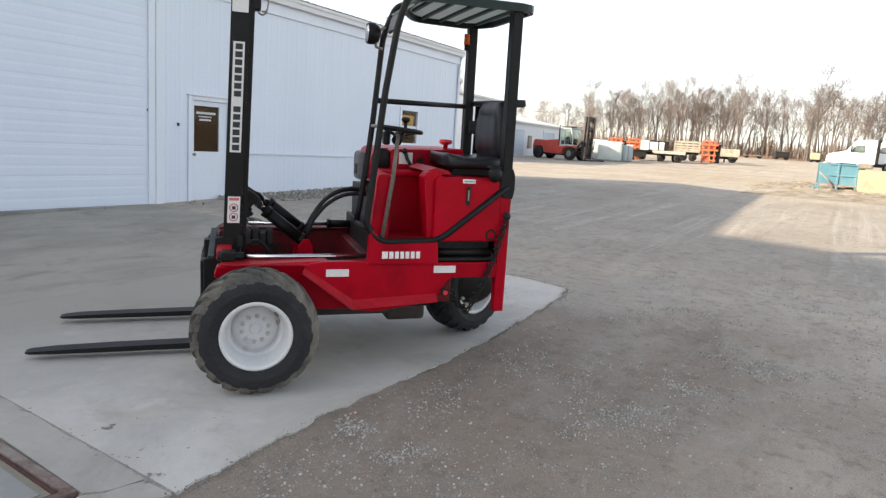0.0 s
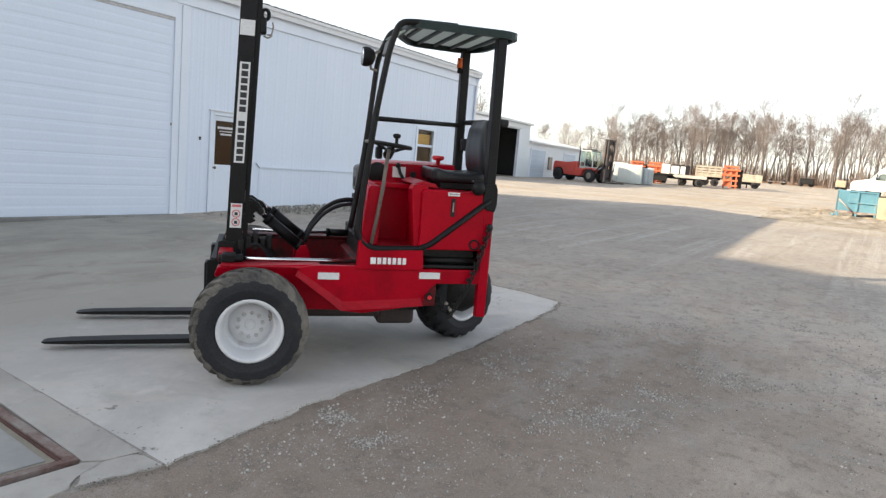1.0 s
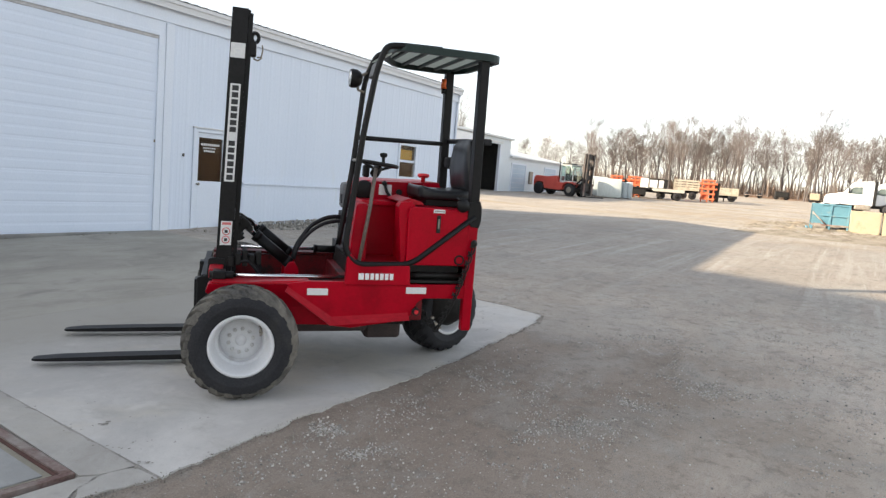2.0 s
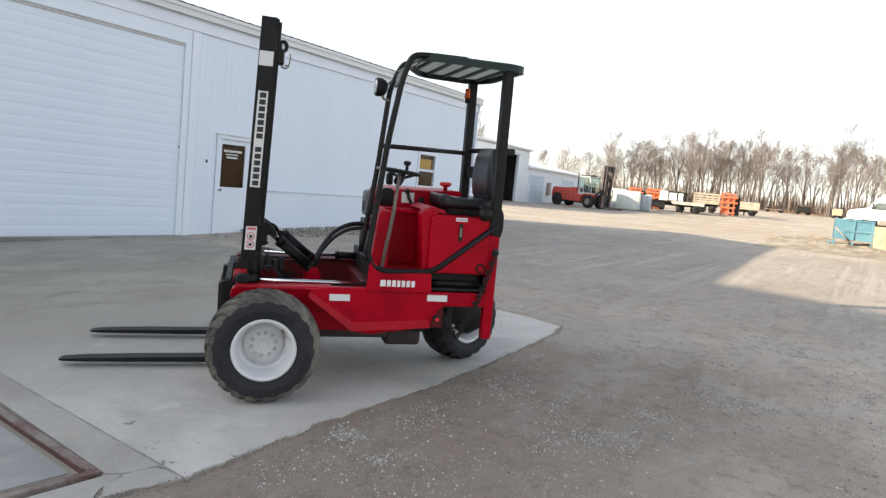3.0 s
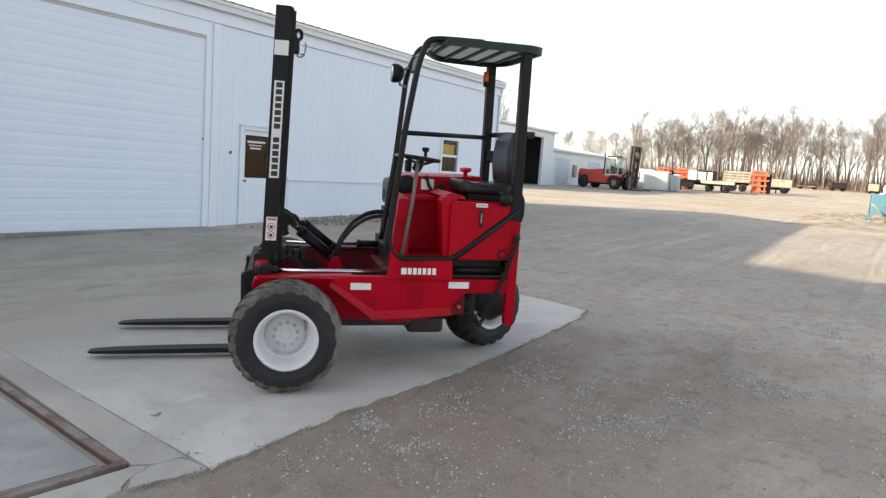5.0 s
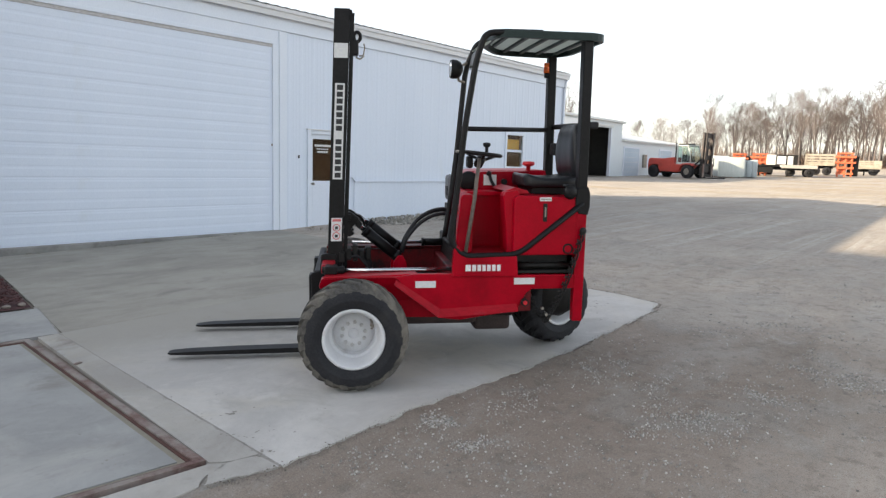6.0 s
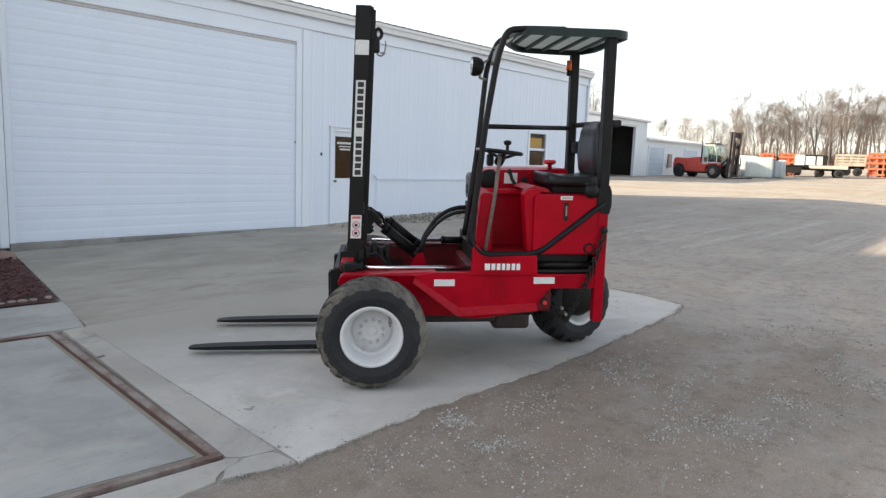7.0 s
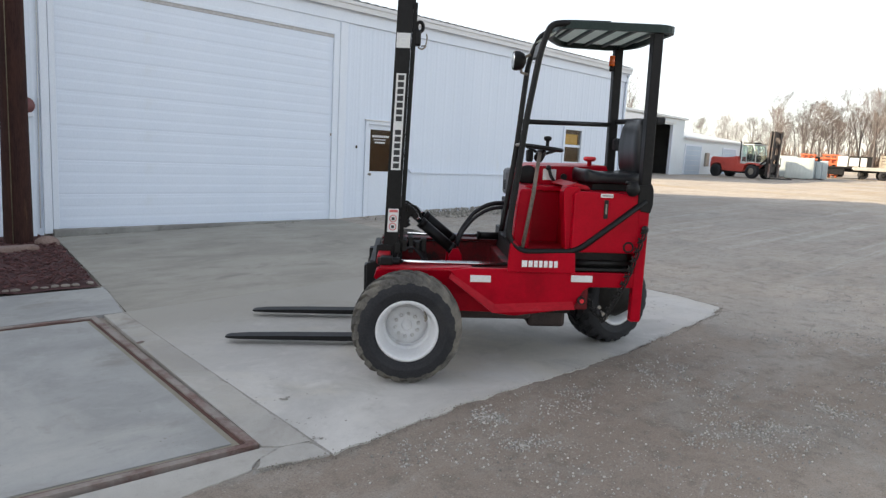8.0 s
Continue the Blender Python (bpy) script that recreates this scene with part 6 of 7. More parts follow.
part("roof", rf, M_SHED_ROOF, sh2)
for x0, x1, z1 in ((51.2, 53.9, 3.2), (58.2, 60.8, 3.2)):
    d = part("roller_door", box(B(), (x0, YS + 0.0, sb), (x1, YS + 0.04, z1), 0.01), M_SHED_DOOR, sh2)
    for k in range(6):
        part("slat", box(B(), (x0 + 0.03, YS - 0.015, sb + 0.3 + k * 0.4), (x1 - 0.03, YS, sb + 0.32 + k * 0.4)), M_SHED_ROOF, d)
    part("door_trim", box(B(), (x0, YS - 0.02, z1), (x1, YS + 0.05, z1 + 0.12), 0.005), M_TRIM, sh2)
    for a, b in ((x0 - 0.12, x0), (x1, x1 + 0.12)):
        part("door_trim", box(B(), (a, YS - 0.02, sb), (b, YS + 0.05, z1 + 0.1), 0.005), M_TRIM, sh2)
part("meter_box", box(B(), (54.75, YS - 0.12, 1.65), (55.35, YS + 0.05, 2.75), 0.03), M_STEEL, sh2, "grey meter box")
part("notice", box(B(), (55.5, YS - 0.0, 1.75), (56.05, YS + 0.05, 2.6), 0.01), M_TRIM, sh2)


# ---- big orange-red forklift ----
def big_forklift(m):
    f = thing("yard_forklift", "large orange-red yard forklift with a dark mast and green-tinted cab", "forklift", m)
    part("body", plate(B(), [(0.67, 0.50), (0.62, 0.85), (0.37, 1.03), (-0.13, 1.03), (-0.38, 0.85), (-0.40, 0.6), (-0.46, 0.62), (-0.52, 1.0), (-0.45, 1.44), (-0.28, 1.55), (0.9, 1.50), (1.95, 1.62), (2.10, 1.10), (2.7, 1.05), (2.8, 0.55), (2.4, 0.45)], -0.85, 0.85, 0.06), M_TOMATO, f, "orange-red hood and counterweight")
    part("hood_panel", plate(B(), [(0.62, 0.72), (0.62, 1.34), (1.85, 1.44), (1.85, 0.72)], -0.88, 0.88, 0.01), M_TOMATO, f)
    part("frame", box(B(), (0.2, -0.7, 0.35), (4.0, 0.7, 0.75), 0.04), M_GREASY, f)
    for s in (-1, 1):
        part("mudguard", plate(B(), [(2.55, 0.60), (2.75, 1.02), (3.1, 1.16), (3.75, 1.16), (3.95, 1.0), (3.9, 0.94), (3.7, 1.06), (3.15, 1.06), (2.85, 0.95), (2.7, 0.60)], min(s * 0.60, s * 1.02), max(s * 0.60, s * 1.02), 0.015), M_TOMATO, f)
    c = part("cab", box(B(), (2.12, -0.64, 1.06), (3.42, 0.64, 1.24), 0.03), M_CABPAINT, f, "pale grey-green cab floor and sill")
    for y in (-0.60, 0.585):
        part("side_pane", plate(B(), [(2.20, 1.24), (2.20, 2.46), (3.15, 2.46), (3.45, 1.72), (3.38, 1.24)], y, y + 0.015), M_CABGLASS, c, "green-tinted side pane")
    part("rear_pane", box(B(), (2.165, -0.56, 1.24), (2.18, 0.56, 2.46)), M_CABGLASS, c)
    part("windscreen", plate(B(), [(3.38, 1.24), (3.46, 1.72), (3.17, 2.46), (3.185, 2.46), (3.475, 1.72), (3.395, 1.24)], -0.56, 0.56), M_CABGLASS, c)
    part("control_console", box(B(), (2.95, -0.3, 1.2), (3.2, 0.3, 1.75), 0.05), M_BLACK, c)
    for x0, x1, w in ((2.13, 2.16, 0.11), (2.62, 2.62, 0.05), (3.10, 3.31, 0.08)):
        for y in (-0.64, 0.60):
            part("pillar", plate(B(), [(x1, 1.10), (x0, 2.50), (x0 + w, 2.50), (x1 + w, 1.10)] if x0 < 3 else [(x1 + 0.08, 1.15), (x1 + 0.08, 1.72), (x0, 2.50), (x0 + w, 2.50), (x1 + 0.08 + w, 1.72), (x1 + 0.08 + w, 1.15)], y, y + 0.04), M_CABPAINT, c)
    part("cab_roof", box(B(), (2.05, -0.68, 2.47), (3.25, 0.68, 2.56), 0.03), M_CABPAINT, c, "pale cab roof")
    part("roof_guard", box(B(), (2.10, -0.45, 2.56), (3.0, 0.45, 2.68), 0.03), M_GREASY, c, "dark guard frame over the cab roof")
    part("seat", plate(B(), [(2.35, 1.2), (2.35, 1.85), (2.48, 1.85), (2.52, 1.4), (2.85, 1.38), (2.85, 1.2)], -0.25, 0.25, 0.03), M_VINYL, c)
    ex = B()
    rod(ex, (1.95, -0.50, 1.4), (1.95, -0.50, 2.78), 0.05)
    part("exhaust", ex, M_BLACK, f)
    for x, r, w in ((0.12, 0.49, 0.34), (3.4, 0.52, 0.40)):
        for s in (-1, 1):
            t = lathe(B(), [(r * 0.5, -w / 2), (r * 0.9, -w / 2), (r, -w * 0.36), (r, w * 0.36), (r * 0.9, w / 2), (r * 0.5, w / 2)], 28)
            wh = part("wheel", t, M_RUBBER, f)
            wh.matrix_local = pose(x, s * 0.80, r)
            part("rim", lathe(B(), [(0.0001, -w * 0.40), (r * 0.3, -w * 0.40), (r * 0.46, -w * 0.46), (r * 0.52, -w * 0.3), (r * 0.52, w * 0.3), (0.0001, w * 0.4)], 20), M_STEEL if x > 1 else M_GREASY, wh)
    tilt = Matrix.Translation((4.35, 0, 0)) @ pose(0, 0, 0, 0, 1.5, 0) @ Matrix.Translation((-4.3, 0, 0))
    for y, x0 in ((-0.55, 4.20), (-0.42, 4.34), (0.42, 4.20), (0.31, 4.34)):
        part("mast_rail", box(B(), (x0, y, 0.22), (x0 + 0.17, y + 0.20, 3.5), 0.01, tilt), M_MAST, f)
    for z, hh in ((0.5, 0.5), (1.45, 0.35), (2.3, 0.2), (3.08, 0.38)):
        part("mast_tie", box(B(), (4.22, -0.5, z), (4.40, 0.55, z + hh), 0.02, tilt), M_MAST, f)
    for y in (-0.25, 0.22):
        ch = B()
        rod(ch, (4.24, y, 0.4), (4.32, y, 2.8), 0.08)
        part("lift_cylinder", ch, M_GREASY, f)
        hs = B()
        tube(hs, rounded([(4.26, y * 0.6, 2.95), (4.16, y * 0.6, 2.0), (4.1, y * 0.8, 1.2), (3.9, y, 1.0)], 0.3), 0.03, 8)
        part("hose", hs, M_RUBBER, f)
    for y in (-0.35, 0.30):
        tc2 = B()
        rod(tc2, (3.55, y, 0.95), (4.22, y, 1.5), 0.06)
        part("tilt_cylinder", tc2, M_GREASY, f)
    part("carriage", box(B(), (4.46, -0.80, 0.15), (4.54, 0.80, 0.35), 0.02), M_GREASY, f)
    part("carriage", box(B(), (4.46, -0.80, 0.95), (4.54, 0.80, 1.15), 0.02), M_GREASY, f)
    for y in (-0.6, 0.45):
        part("fork", box(B(), (4.54, y, 0.05), (5.75, y + 0.14, 0.12), 0.01), M_BLACK, f)
        part("fork_heel", box(B(), (4.54, y, 0.05), (4.62, y + 0.14, 1.15), 0.01), M_RUST, f)
    for y in (-0.80, 0.75):
        part("load_guard", box(B(), (4.47, y, 1.15), (4.53, y + 0.05, 1.65), 0.01), M_BLACK, f)
    return f


p0, p1 = Vector((53.677, 22.022, 0)), Vector((52.647, 18.682, 0))
big_forklift(pose(p0.x, p0.y, 0.93, 0, 0, math.degrees(math.atan2(p1.y - p0.y, p1.x - p0.x))))

# ---- stacks, trailers and bins across the yard ----
def rough_pile(name, label, category, cx, cy, w, d, h, bundles, material, turn):
    """Sheet-wrapped bundles standing side by side on bearers, each with slack folds and a sagging top."""
    t = thing(name, label, category, pose(cx, cy, gz(cx) - 0.03, 0, 0, turn), group="wrapped stacks")
    for k in range(bundles):
        x0, x1 = -w / 2 + k * w / bundles, -w / 2 + (k + 1) * w / bundles - 0.015
        j = rng.uniform(-0.05, 0.05)
        bm = bmesh.new()
        bmesh.ops.create_cube(bm, size=1.0, matrix=Matrix.Translation(((x0 + x1) / 2, 0, (h + j) / 2 + 0.05)) @ Matrix.Diagonal((x1 - x0, d, h + j - 0.05, 1)))
        bmesh.ops.bevel(bm, geom=bm.edges[:], offset=0.05, segments=2, affect='EDGES', profile=0.5)
        bmesh.ops.subdivide_edges(bm, edges=bm.edges[:], cuts=2, use_grid_fill=True)
        for q in bm.verts:
            q.co += Vector((0.035 * noise.noise(Vector((q.co.y * 3, q.co.z * 1.2, k))), 0.035 * noise.noise(Vector((q.co.x * 4, q.co.z * 1.0, k + 5))), 0.03 * noise.noise(Vector((q.co.x * 2, q.co.y * 2, 9)))))
        for f in bm.faces:
            f.smooth = True
        part("wrapped_block", bm, material, t)
    for x in (-w * 0.3, w * 0.3):
        part("bearer", box(B(), (x - 0.06, -d / 2, 0), (x + 0.06, d / 2, 0.09)), M_STONE, t)
    return t


rough_pile("wrapped_stack", "stack of pale wrapped slabs standing in the yard", "stack", 57.80, 17.63, 2.0, 1.4, 1.62, 1, M_WRAP, -72)
rough_pile("wrapped_stack", "stack of grey wrapped slabs standing in the yard", "stack", 59.44, 16.83, 1.3, 1.6, 1.45, 3, M_WRAP_GREY, -66)
rough_pile("wrapped_stack", "greenish wrapped stack behind the forklift", "stack", 59.06, 18.96, 1.3, 1.2, 1.8, 1, M_WRAP_GREY, -72)


def flat_trailer(name, label, x, y, length, turn, deck_mat, bed=0.95, rack=0.0, rack_mat=None, axles=2, skirt=False):
    t = thing(name, label, "trailer", pose(x, y, gz(x), 0, 0, turn), group="parked trailers")
    part("deck", box(B(), (-length / 2, -1.1, bed - 0.12), (length / 2, 1.1, bed + 0.04), 0.03), deck_mat, t)
    if skirt:
        part("side_board", box(B(), (-length / 2 + 0.02, -1.14, bed - 0.22), (length / 2 - 0.02, -1.10, bed + 0.06), 0.01), deck_mat, t)
    for s in (-0.5, 0.42):
        part("chassis_beam", box(B(), (-length / 2 + 0.1, s, bed - 0.38), (length / 2 - 0.1, s + 0.1, bed - 0.12), 0.01), M_BLACK, t)
    for k in range(axles):
        for s in (-1, 1):
            w = part("wheel", lathe(B(), [(0.18, -0.13), (0.34, -0.13), (0.38, -0.08), (0.38, 0.08), (0.34, 0.13), (0.18, 0.13)], 22), M_RUBBER, t)
            w.matrix_local = pose(length / 2 - 0.6 - k * 0.9, s * 0.95, 0.38)
            part("rim", lathe(B(), [(0.0001, -0.08), (0.18, -0.10), (0.19, 0.1), (0.0001, 0.08)], 16), M_GREASY, w)
    for s in (-0.5, 0.5):
        part("landing_leg", rod(B(), (-length / 2 + 0.6, s, 0), (-length / 2 + 0.6, s, bed - 0.3), 0.06), M_BLACK, t)
    if rack:
        for k in range(5):
            xx = -length / 2 + 0.05 + k * (length - 0.15) / 4
            part("stake", box(B(), (xx, -1.1, bed), (xx + 0.08, -1.03, bed + rack), 0.01), rack_mat, t)
            part("stake", box(B(), (xx, 1.03, bed), (xx + 0.08, 1.1, bed + rack), 0.01), rack_mat, t)
        for z in (0.22, 0.45, 0.72, 1.0):
            part("rack_board", box(B(), (-length / 2, -1.13, bed + rack * z - 0.16), (length / 2, -1.10, bed + rack * z), 0.01), rack_mat, t)
    return t


flat_trailer("flatbed_trailer", "empty cream flatbed trailer parked in the yard", 64.45, 14.20, 2.8, -72, M_TRAILERWHITE, axles=1, skirt=True)
flat_trailer("stake_trailer", "cream stake-sided trailer parked in the yard", 71.98, 14.12, 2.5, -78, M_CREAM, 1.0, 0.95, M_CREAM)
flat_trailer("box_trailer", "small low cream trailer with dark running gear", 75.26, 10.55, 1.95, -80, M_CREAM, 0.72, 0.66, M_CREAM, axles=1)
gear = flat_trailer("gear_trailer", "dark low trailer carrying white boxes", 65.08, 16.22, 3.7, -78, M_GREASY, 0.95, axles=1)
# dark block added in place of clutter, hides the frames behind
part("tool_box", box(B(), (-1.70, -1.02, 0.28), (-0.10, -0.60, 0.80), 0.02), M_GREASY, gear, "dark block in place of clutter under the deck")
for off, w, panels, mt, lb in ((-0.07, 0.74, (), M_BOXWHITE, "white steel box riding on a trailer"), (1.18, 1.70, ((-0.78, -0.08), (0.05, 0.48)), M_GREASY, "dark steel crate with two white panels on a trailer")):
    bx3 = thing("cargo_box", lb, "box", pose(65.0 + off * 0.208, 16.45 - off * 0.978, gz(65.0) + 0.995, 0, 0, -78), group="boxes on the trailer")
    part("shell", box(B(), (-w / 2, -0.6, 0), (w / 2, 0.6, 0.82), 0.03), mt, bx3)
    part("lid", box(B(), (-w / 2 - 0.02, -0.62, 0.82), (w / 2 + 0.02, 0.62, 0.88), 0.02), mt, bx3)
    for x0, x1 in panels:
        part("panel", box(B(), (x0, -0.63, 0.05), (x1, -0.60, 0.76), 0.01), M_BOXWHITE, bx3, "white front panel")


def frame_stack(x, y, w, h, tiers, turn, label):
    """Orange steel frames stacked on one another round a dark core."""
    t = thing("orange_frame_stack", label, "frame stack", pose(x, y, gz(x) - 0.02, 0, 0, turn), group="orange frame stacks")
    for k in range(tiers):
        z = h * (0.08 + 0.9 * k / tiers) + 0.05
        f = 0.80 if k in (tiers - 1, tiers // 2) else 0.66
        for s in (-1, 1):
            part("rail", box(B(), (-f, s * w / 2 - 0.05, z), (f, s * w / 2 + 0.05, z + 0.15), 0.01), M_ORANGE, t)
            part("crossbar", box(B(), (s * (f - 0.05) - 0.05, -w / 2, z), (s * (f - 0.05) + 0.05, w / 2, z + 0.17), 0.01), M_ORANGE, t)
    for s in (-1, 1):
        for x in (-0.55, 0.0, 0.50):
            part("post", box(B(), (x - 0.06, s * w * 0.44 - 0.06, 0.02), (x + 0.06, s * w * 0.44 + 0.06, h * 0.93), 0.01), M_ORANGE, t)
    part("top_pan", box(B(), (-0.68, -w * 0.46, h * 0.93), (0.62, w * 0.46, h), 0.03), M_ORANGE, t)
    part("core", box(B(), (-0.50, -w * 0.36, 0.22), (0.10, w * 0.36, h * 0.44), 0.03), M_ORANGE, t)
    part("core", box(B(), (-0.40, -w * 0.36, h * 0.62), (0.46, w * 0.36, h * 0.86), 0.03), M_ORANGE, t)
    part("dark_core", box(B(), (0.16, -w * 0.34, 0.1), (1.02, w * 0.34, h * 0.86), 0.08), M_GREASY, t, "dark machinery beside the frames")
    return t


frame_stack(68.82, 11.43, 1.95, 2.15, 4, -80, "stack of bright orange steel frames round a dark core")
frame_stack(70.39, 20.88, 1.75, 1.95, 3, -78, "orange steel frame stack behind the wrapped slabs")
frame_stack(65.69, 17.64, 1.35, 2.0, 4, -78, "narrow orange steel frame stack beside white boxes")
for x, y, w, h, mt, lb in ((105.1, 8.03, 1.8, 1.15, M_GREASY, "dark low implement at the yard's edge"), (104.2, 11.56, 2.4, 0.45, M_RUST, "rusty low implement at the yard's edge"), (103.1, 3.84, 1.15, 1.25, M_BLOCK, "tan crate at the yard's edge")):
    im = thing("implement", lb, "implement", pose(x, y, gz(x), 0, 0, 8))
    part("body", box(B(), (-0.6, -w / 2, 0.35), (0.6, w / 2, h), 0.1), mt, im)
    part("drawbar", box(B(), (-0.1, -w / 2 - 0.7, 0.35), (0.1, -w / 2, 0.43), 0.02), mt, im)
    for s in (-1, 1):
        w2 = part("wheel", lathe(B(), [(0.0001, -0.1), (0.32, -0.1), (0.36, 0.0), (0.32, 0.1), (0.0001, 0.1)], 18), M_RUBBER, im)
        w2.matrix_local = pose(0, s * w * 0.35, 0.36, 0, 0, 90)


# white road tractor
def road_tractor(m, label):
    t = thing("road_tractor", label, "truck", m, group="parked trucks")
    part("hood", plate(B(), [(-2.2, 0.75), (-2.25, 1.15), (-2.05, 1.55), (-0.75, 1.85), (-0.6, 1.9), (-0.6, 0.75)], -0.95, 0.95, 0.10), M_TRUCKWHITE, t)
    c = part("cab", plate(B(), [(-0.7, 0.75), (-0.7, 1.85), (-0.15, 2.65), (0.1, 2.85), (1.5, 2.95), (1.6, 2.8), (1.6, 0.75)], -1.05, 1.05, 0.08), M_TRUCKWHITE, t)
    part("windscreen", plate(B(), [(-0.70, 1.90), (-0.20, 2.62), (-0.16, 2.60), (-0.64, 1.88)], -0.9, 0.9), M_TRUCKGLASS, c)
    for y0, y1 in ((-1.062, -1.05), (1.05, 1.062)):
        part("side_window", plate(B(), [(-0.35, 1.80), (-0.05, 2.35), (0.7, 2.42), (0.75, 1.75), (0.3, 1.72)], y0, y1), M_TRUCKGLASS, c)
    part("fender", plate(B(), [(-2.15, 0.75), (-2.0, 1.15), (-1.6, 1.32), (-1.15, 1.15), (-0.95, 0.75)], -1.15, -0.9, 0.03), M_TRUCKWHITE, t)
    part("door_seam", box(B(), (0.86, -1.056, 0.8), (0.885, -1.049, 2.5), 0.001), M_GREASY, c)
    part("door_handle", box(B(), (0.62, -1.075, 1.55), (0.80, -1.05, 1.60), 0.005), M_STEEL, c)
    part("grille", box(B(), (-2.30, -0.6, 0.85), (-2.20, 0.6, 1.25), 0.02), M_GREASY, t)
    part("fuel_tank", box(B(), (0.2, -1.15, 0.35), (1.5, -0.75, 0.85), 0.12), M_STEEL, t)
    part("mirror", box(B(), (-0.4, -1.28, 1.75), (-0.3, -1.1, 2.35), 0.03), M_BLACK, t)
    part("bumper", box(B(), (-2.4, -1.1, 0.4), (-2.15, 1.1, 0.75), 0.06), M_TRUCKWHITE, t)
    part("chassis", box(B(), (-2.1, -0.45, 0.55), (4.4, 0.45, 0.8), 0.02), M_BLACK, t)
    part("stack_guard", box(B(), (1.65, -0.95, 0.8), (1.85, 0.95, 3.0), 0.04), M_GREASY, t)
    for xx in (-1.55, 2.9, 4.0):
        for s in (-1, 1):
            w = part("wheel", lathe(B(), [(0.28, -0.15), (0.46, -0.15), (0.51, -0.08), (0.51, 0.08), (0.46, 0.15), (0.28, 0.15)], 24), M_RUBBER, t)
            w.matrix_local = pose(xx, s * 0.98, 0.51)
            part("rim", lathe(B(), [(0.0001, -0.05), (0.15, -0.1), (0.28, -0.06), (0.29, 0.1), (0.0001, 0.08)], 20), M_LENS, w)
    return t


road_tractor(pose(72.4, -0.47, gz(72.4), 0, 0, -86), "white bonneted road tractor unit parked in the sun")
road_tractor(pose(76.4, -2.62, gz(76.4), 0, 0, -86), "white road tractor unit parked behind another")

# blue bin and tan blocks
bb = thing("blue_bin", "faded blue steel bin with a rusty frame", "skip bin", pose(36.3, 0.20, gz(36.3), 0, 0, -84))
bw, bh = 1.52, 1.2
for x in (-bw / 2, -0.05, bw / 2 - 0.08):
    part("post", box(B(), (x, -0.62, 0.0), (x + 0.08, -0.54, bh), 0.01), M_BLUE, bb)
    part("post", box(B(), (x, 0.54, 0.0), (x + 0.08, 0.62, bh), 0.01), M_BLUE, bb)
for z in (0.18, 0.62, bh - 0.08):
    part("rail", box(B(), (-bw / 2, -0.64, z), (bw / 2, -0.56, z + 0.07), 0.01), M_BLUE if z > 0.3 else M_RUST, bb)
part("panel", box(B(), (-bw / 2 + 0.4, -0.57, 0.25), (0.0, -0.54, bh - 0.05), 0.005), M_BLUE, bb)
part("panel", box(B(), (0.0, -0.57, 0.25), (bw / 2, -0.54, bh - 0.05), 0.005), M_BLUE, bb)
part("panel", box(B(), (-bw / 2, 0.54, 0.25), (bw / 2, 0.57, bh - 0.05), 0.005), M_BLUE, bb)
part("bin_floor", box(B(), (-bw / 2, -0.56, 0.2), (bw / 2, 0.56, 0.26), 0.01), M_RUST, bb)
dg = B()
tube(dg, [(-bw / 2, -0.63, 0.78), (-0.15, -0.63, 0.22)], 0.03, 8)
part("brace", dg, M_RUST, bb)
part("end_frame", box(B(), (-bw / 2 - 0.16, -0.6, 0.0), (-bw / 2 - 0.10, 0.6, 0.10), 0.01), M_BLUE, bb)
blk = B()
box(blk, (-0.6, -0.4, 0), (0.6, 0.4, 1.02), 0.05)
for v in blk.verts:
    v.co += Vector((1, 1, 0)) * 0.03 * noise.noise(v.co * 2)
blk_me = mesh_of("concrete_block", blk, M_BLOCK)
for k, (x, y, a) in enumerate(((36.0, -1.22, 92), (36.1, -2.48, 90), (36.3, -3.8, 95))):
    ob = tagged(new("concrete_block", blk_me), "large tan concrete barrier block on the sand", "concrete block", "barrier blocks")
    ob.matrix_world = pose(x, y, gz(x) - 0.03, 0, 0, a)

# sand heaps and ruts round the bin
sv, sf = [], []
nx, nyy = 120, 110
for i in range(nx):
    for j in range(nyy):
        x, y = 25.0 + 17.5 * i / (nx - 1), -9 + 12.8 * j / (nyy - 1)
        e = min(1, 0.16 * min(i, nx - 1 - i), 0.16 * min(j, nyy - 1 - j))
        h = 0.32 * noise.noise(Vector((x * 0.5, y * 0.5, 4))) + 0.3 * noise.noise(Vector((x * 1.4, y * 1.4, 9))) + 0.26 * noise.noise(Vector((x * 3.2, y * 6.5, 2))) + 0.12 * noise.noise(Vector((x * 8, y * 11, 5)))
        sv.append((x, y, gz(x) - 0.09 + e * (0.085 * (x > 27) + min(1.0, max(0.0, (x - 28.5) / 6)) * max(-0.06, 0.40 * h))))
sf = [(i * nyy + j, (i + 1) * nyy + j, (i + 1) * nyy + j + 1, i * nyy + j + 1) for i in range(nx - 1) for j in range(nyy - 1)]
tagged(from_lists("sand_heaps", sv, sf, M_SAND, True), "low uneven heaps of pale sand", "sand", kind="stuff")


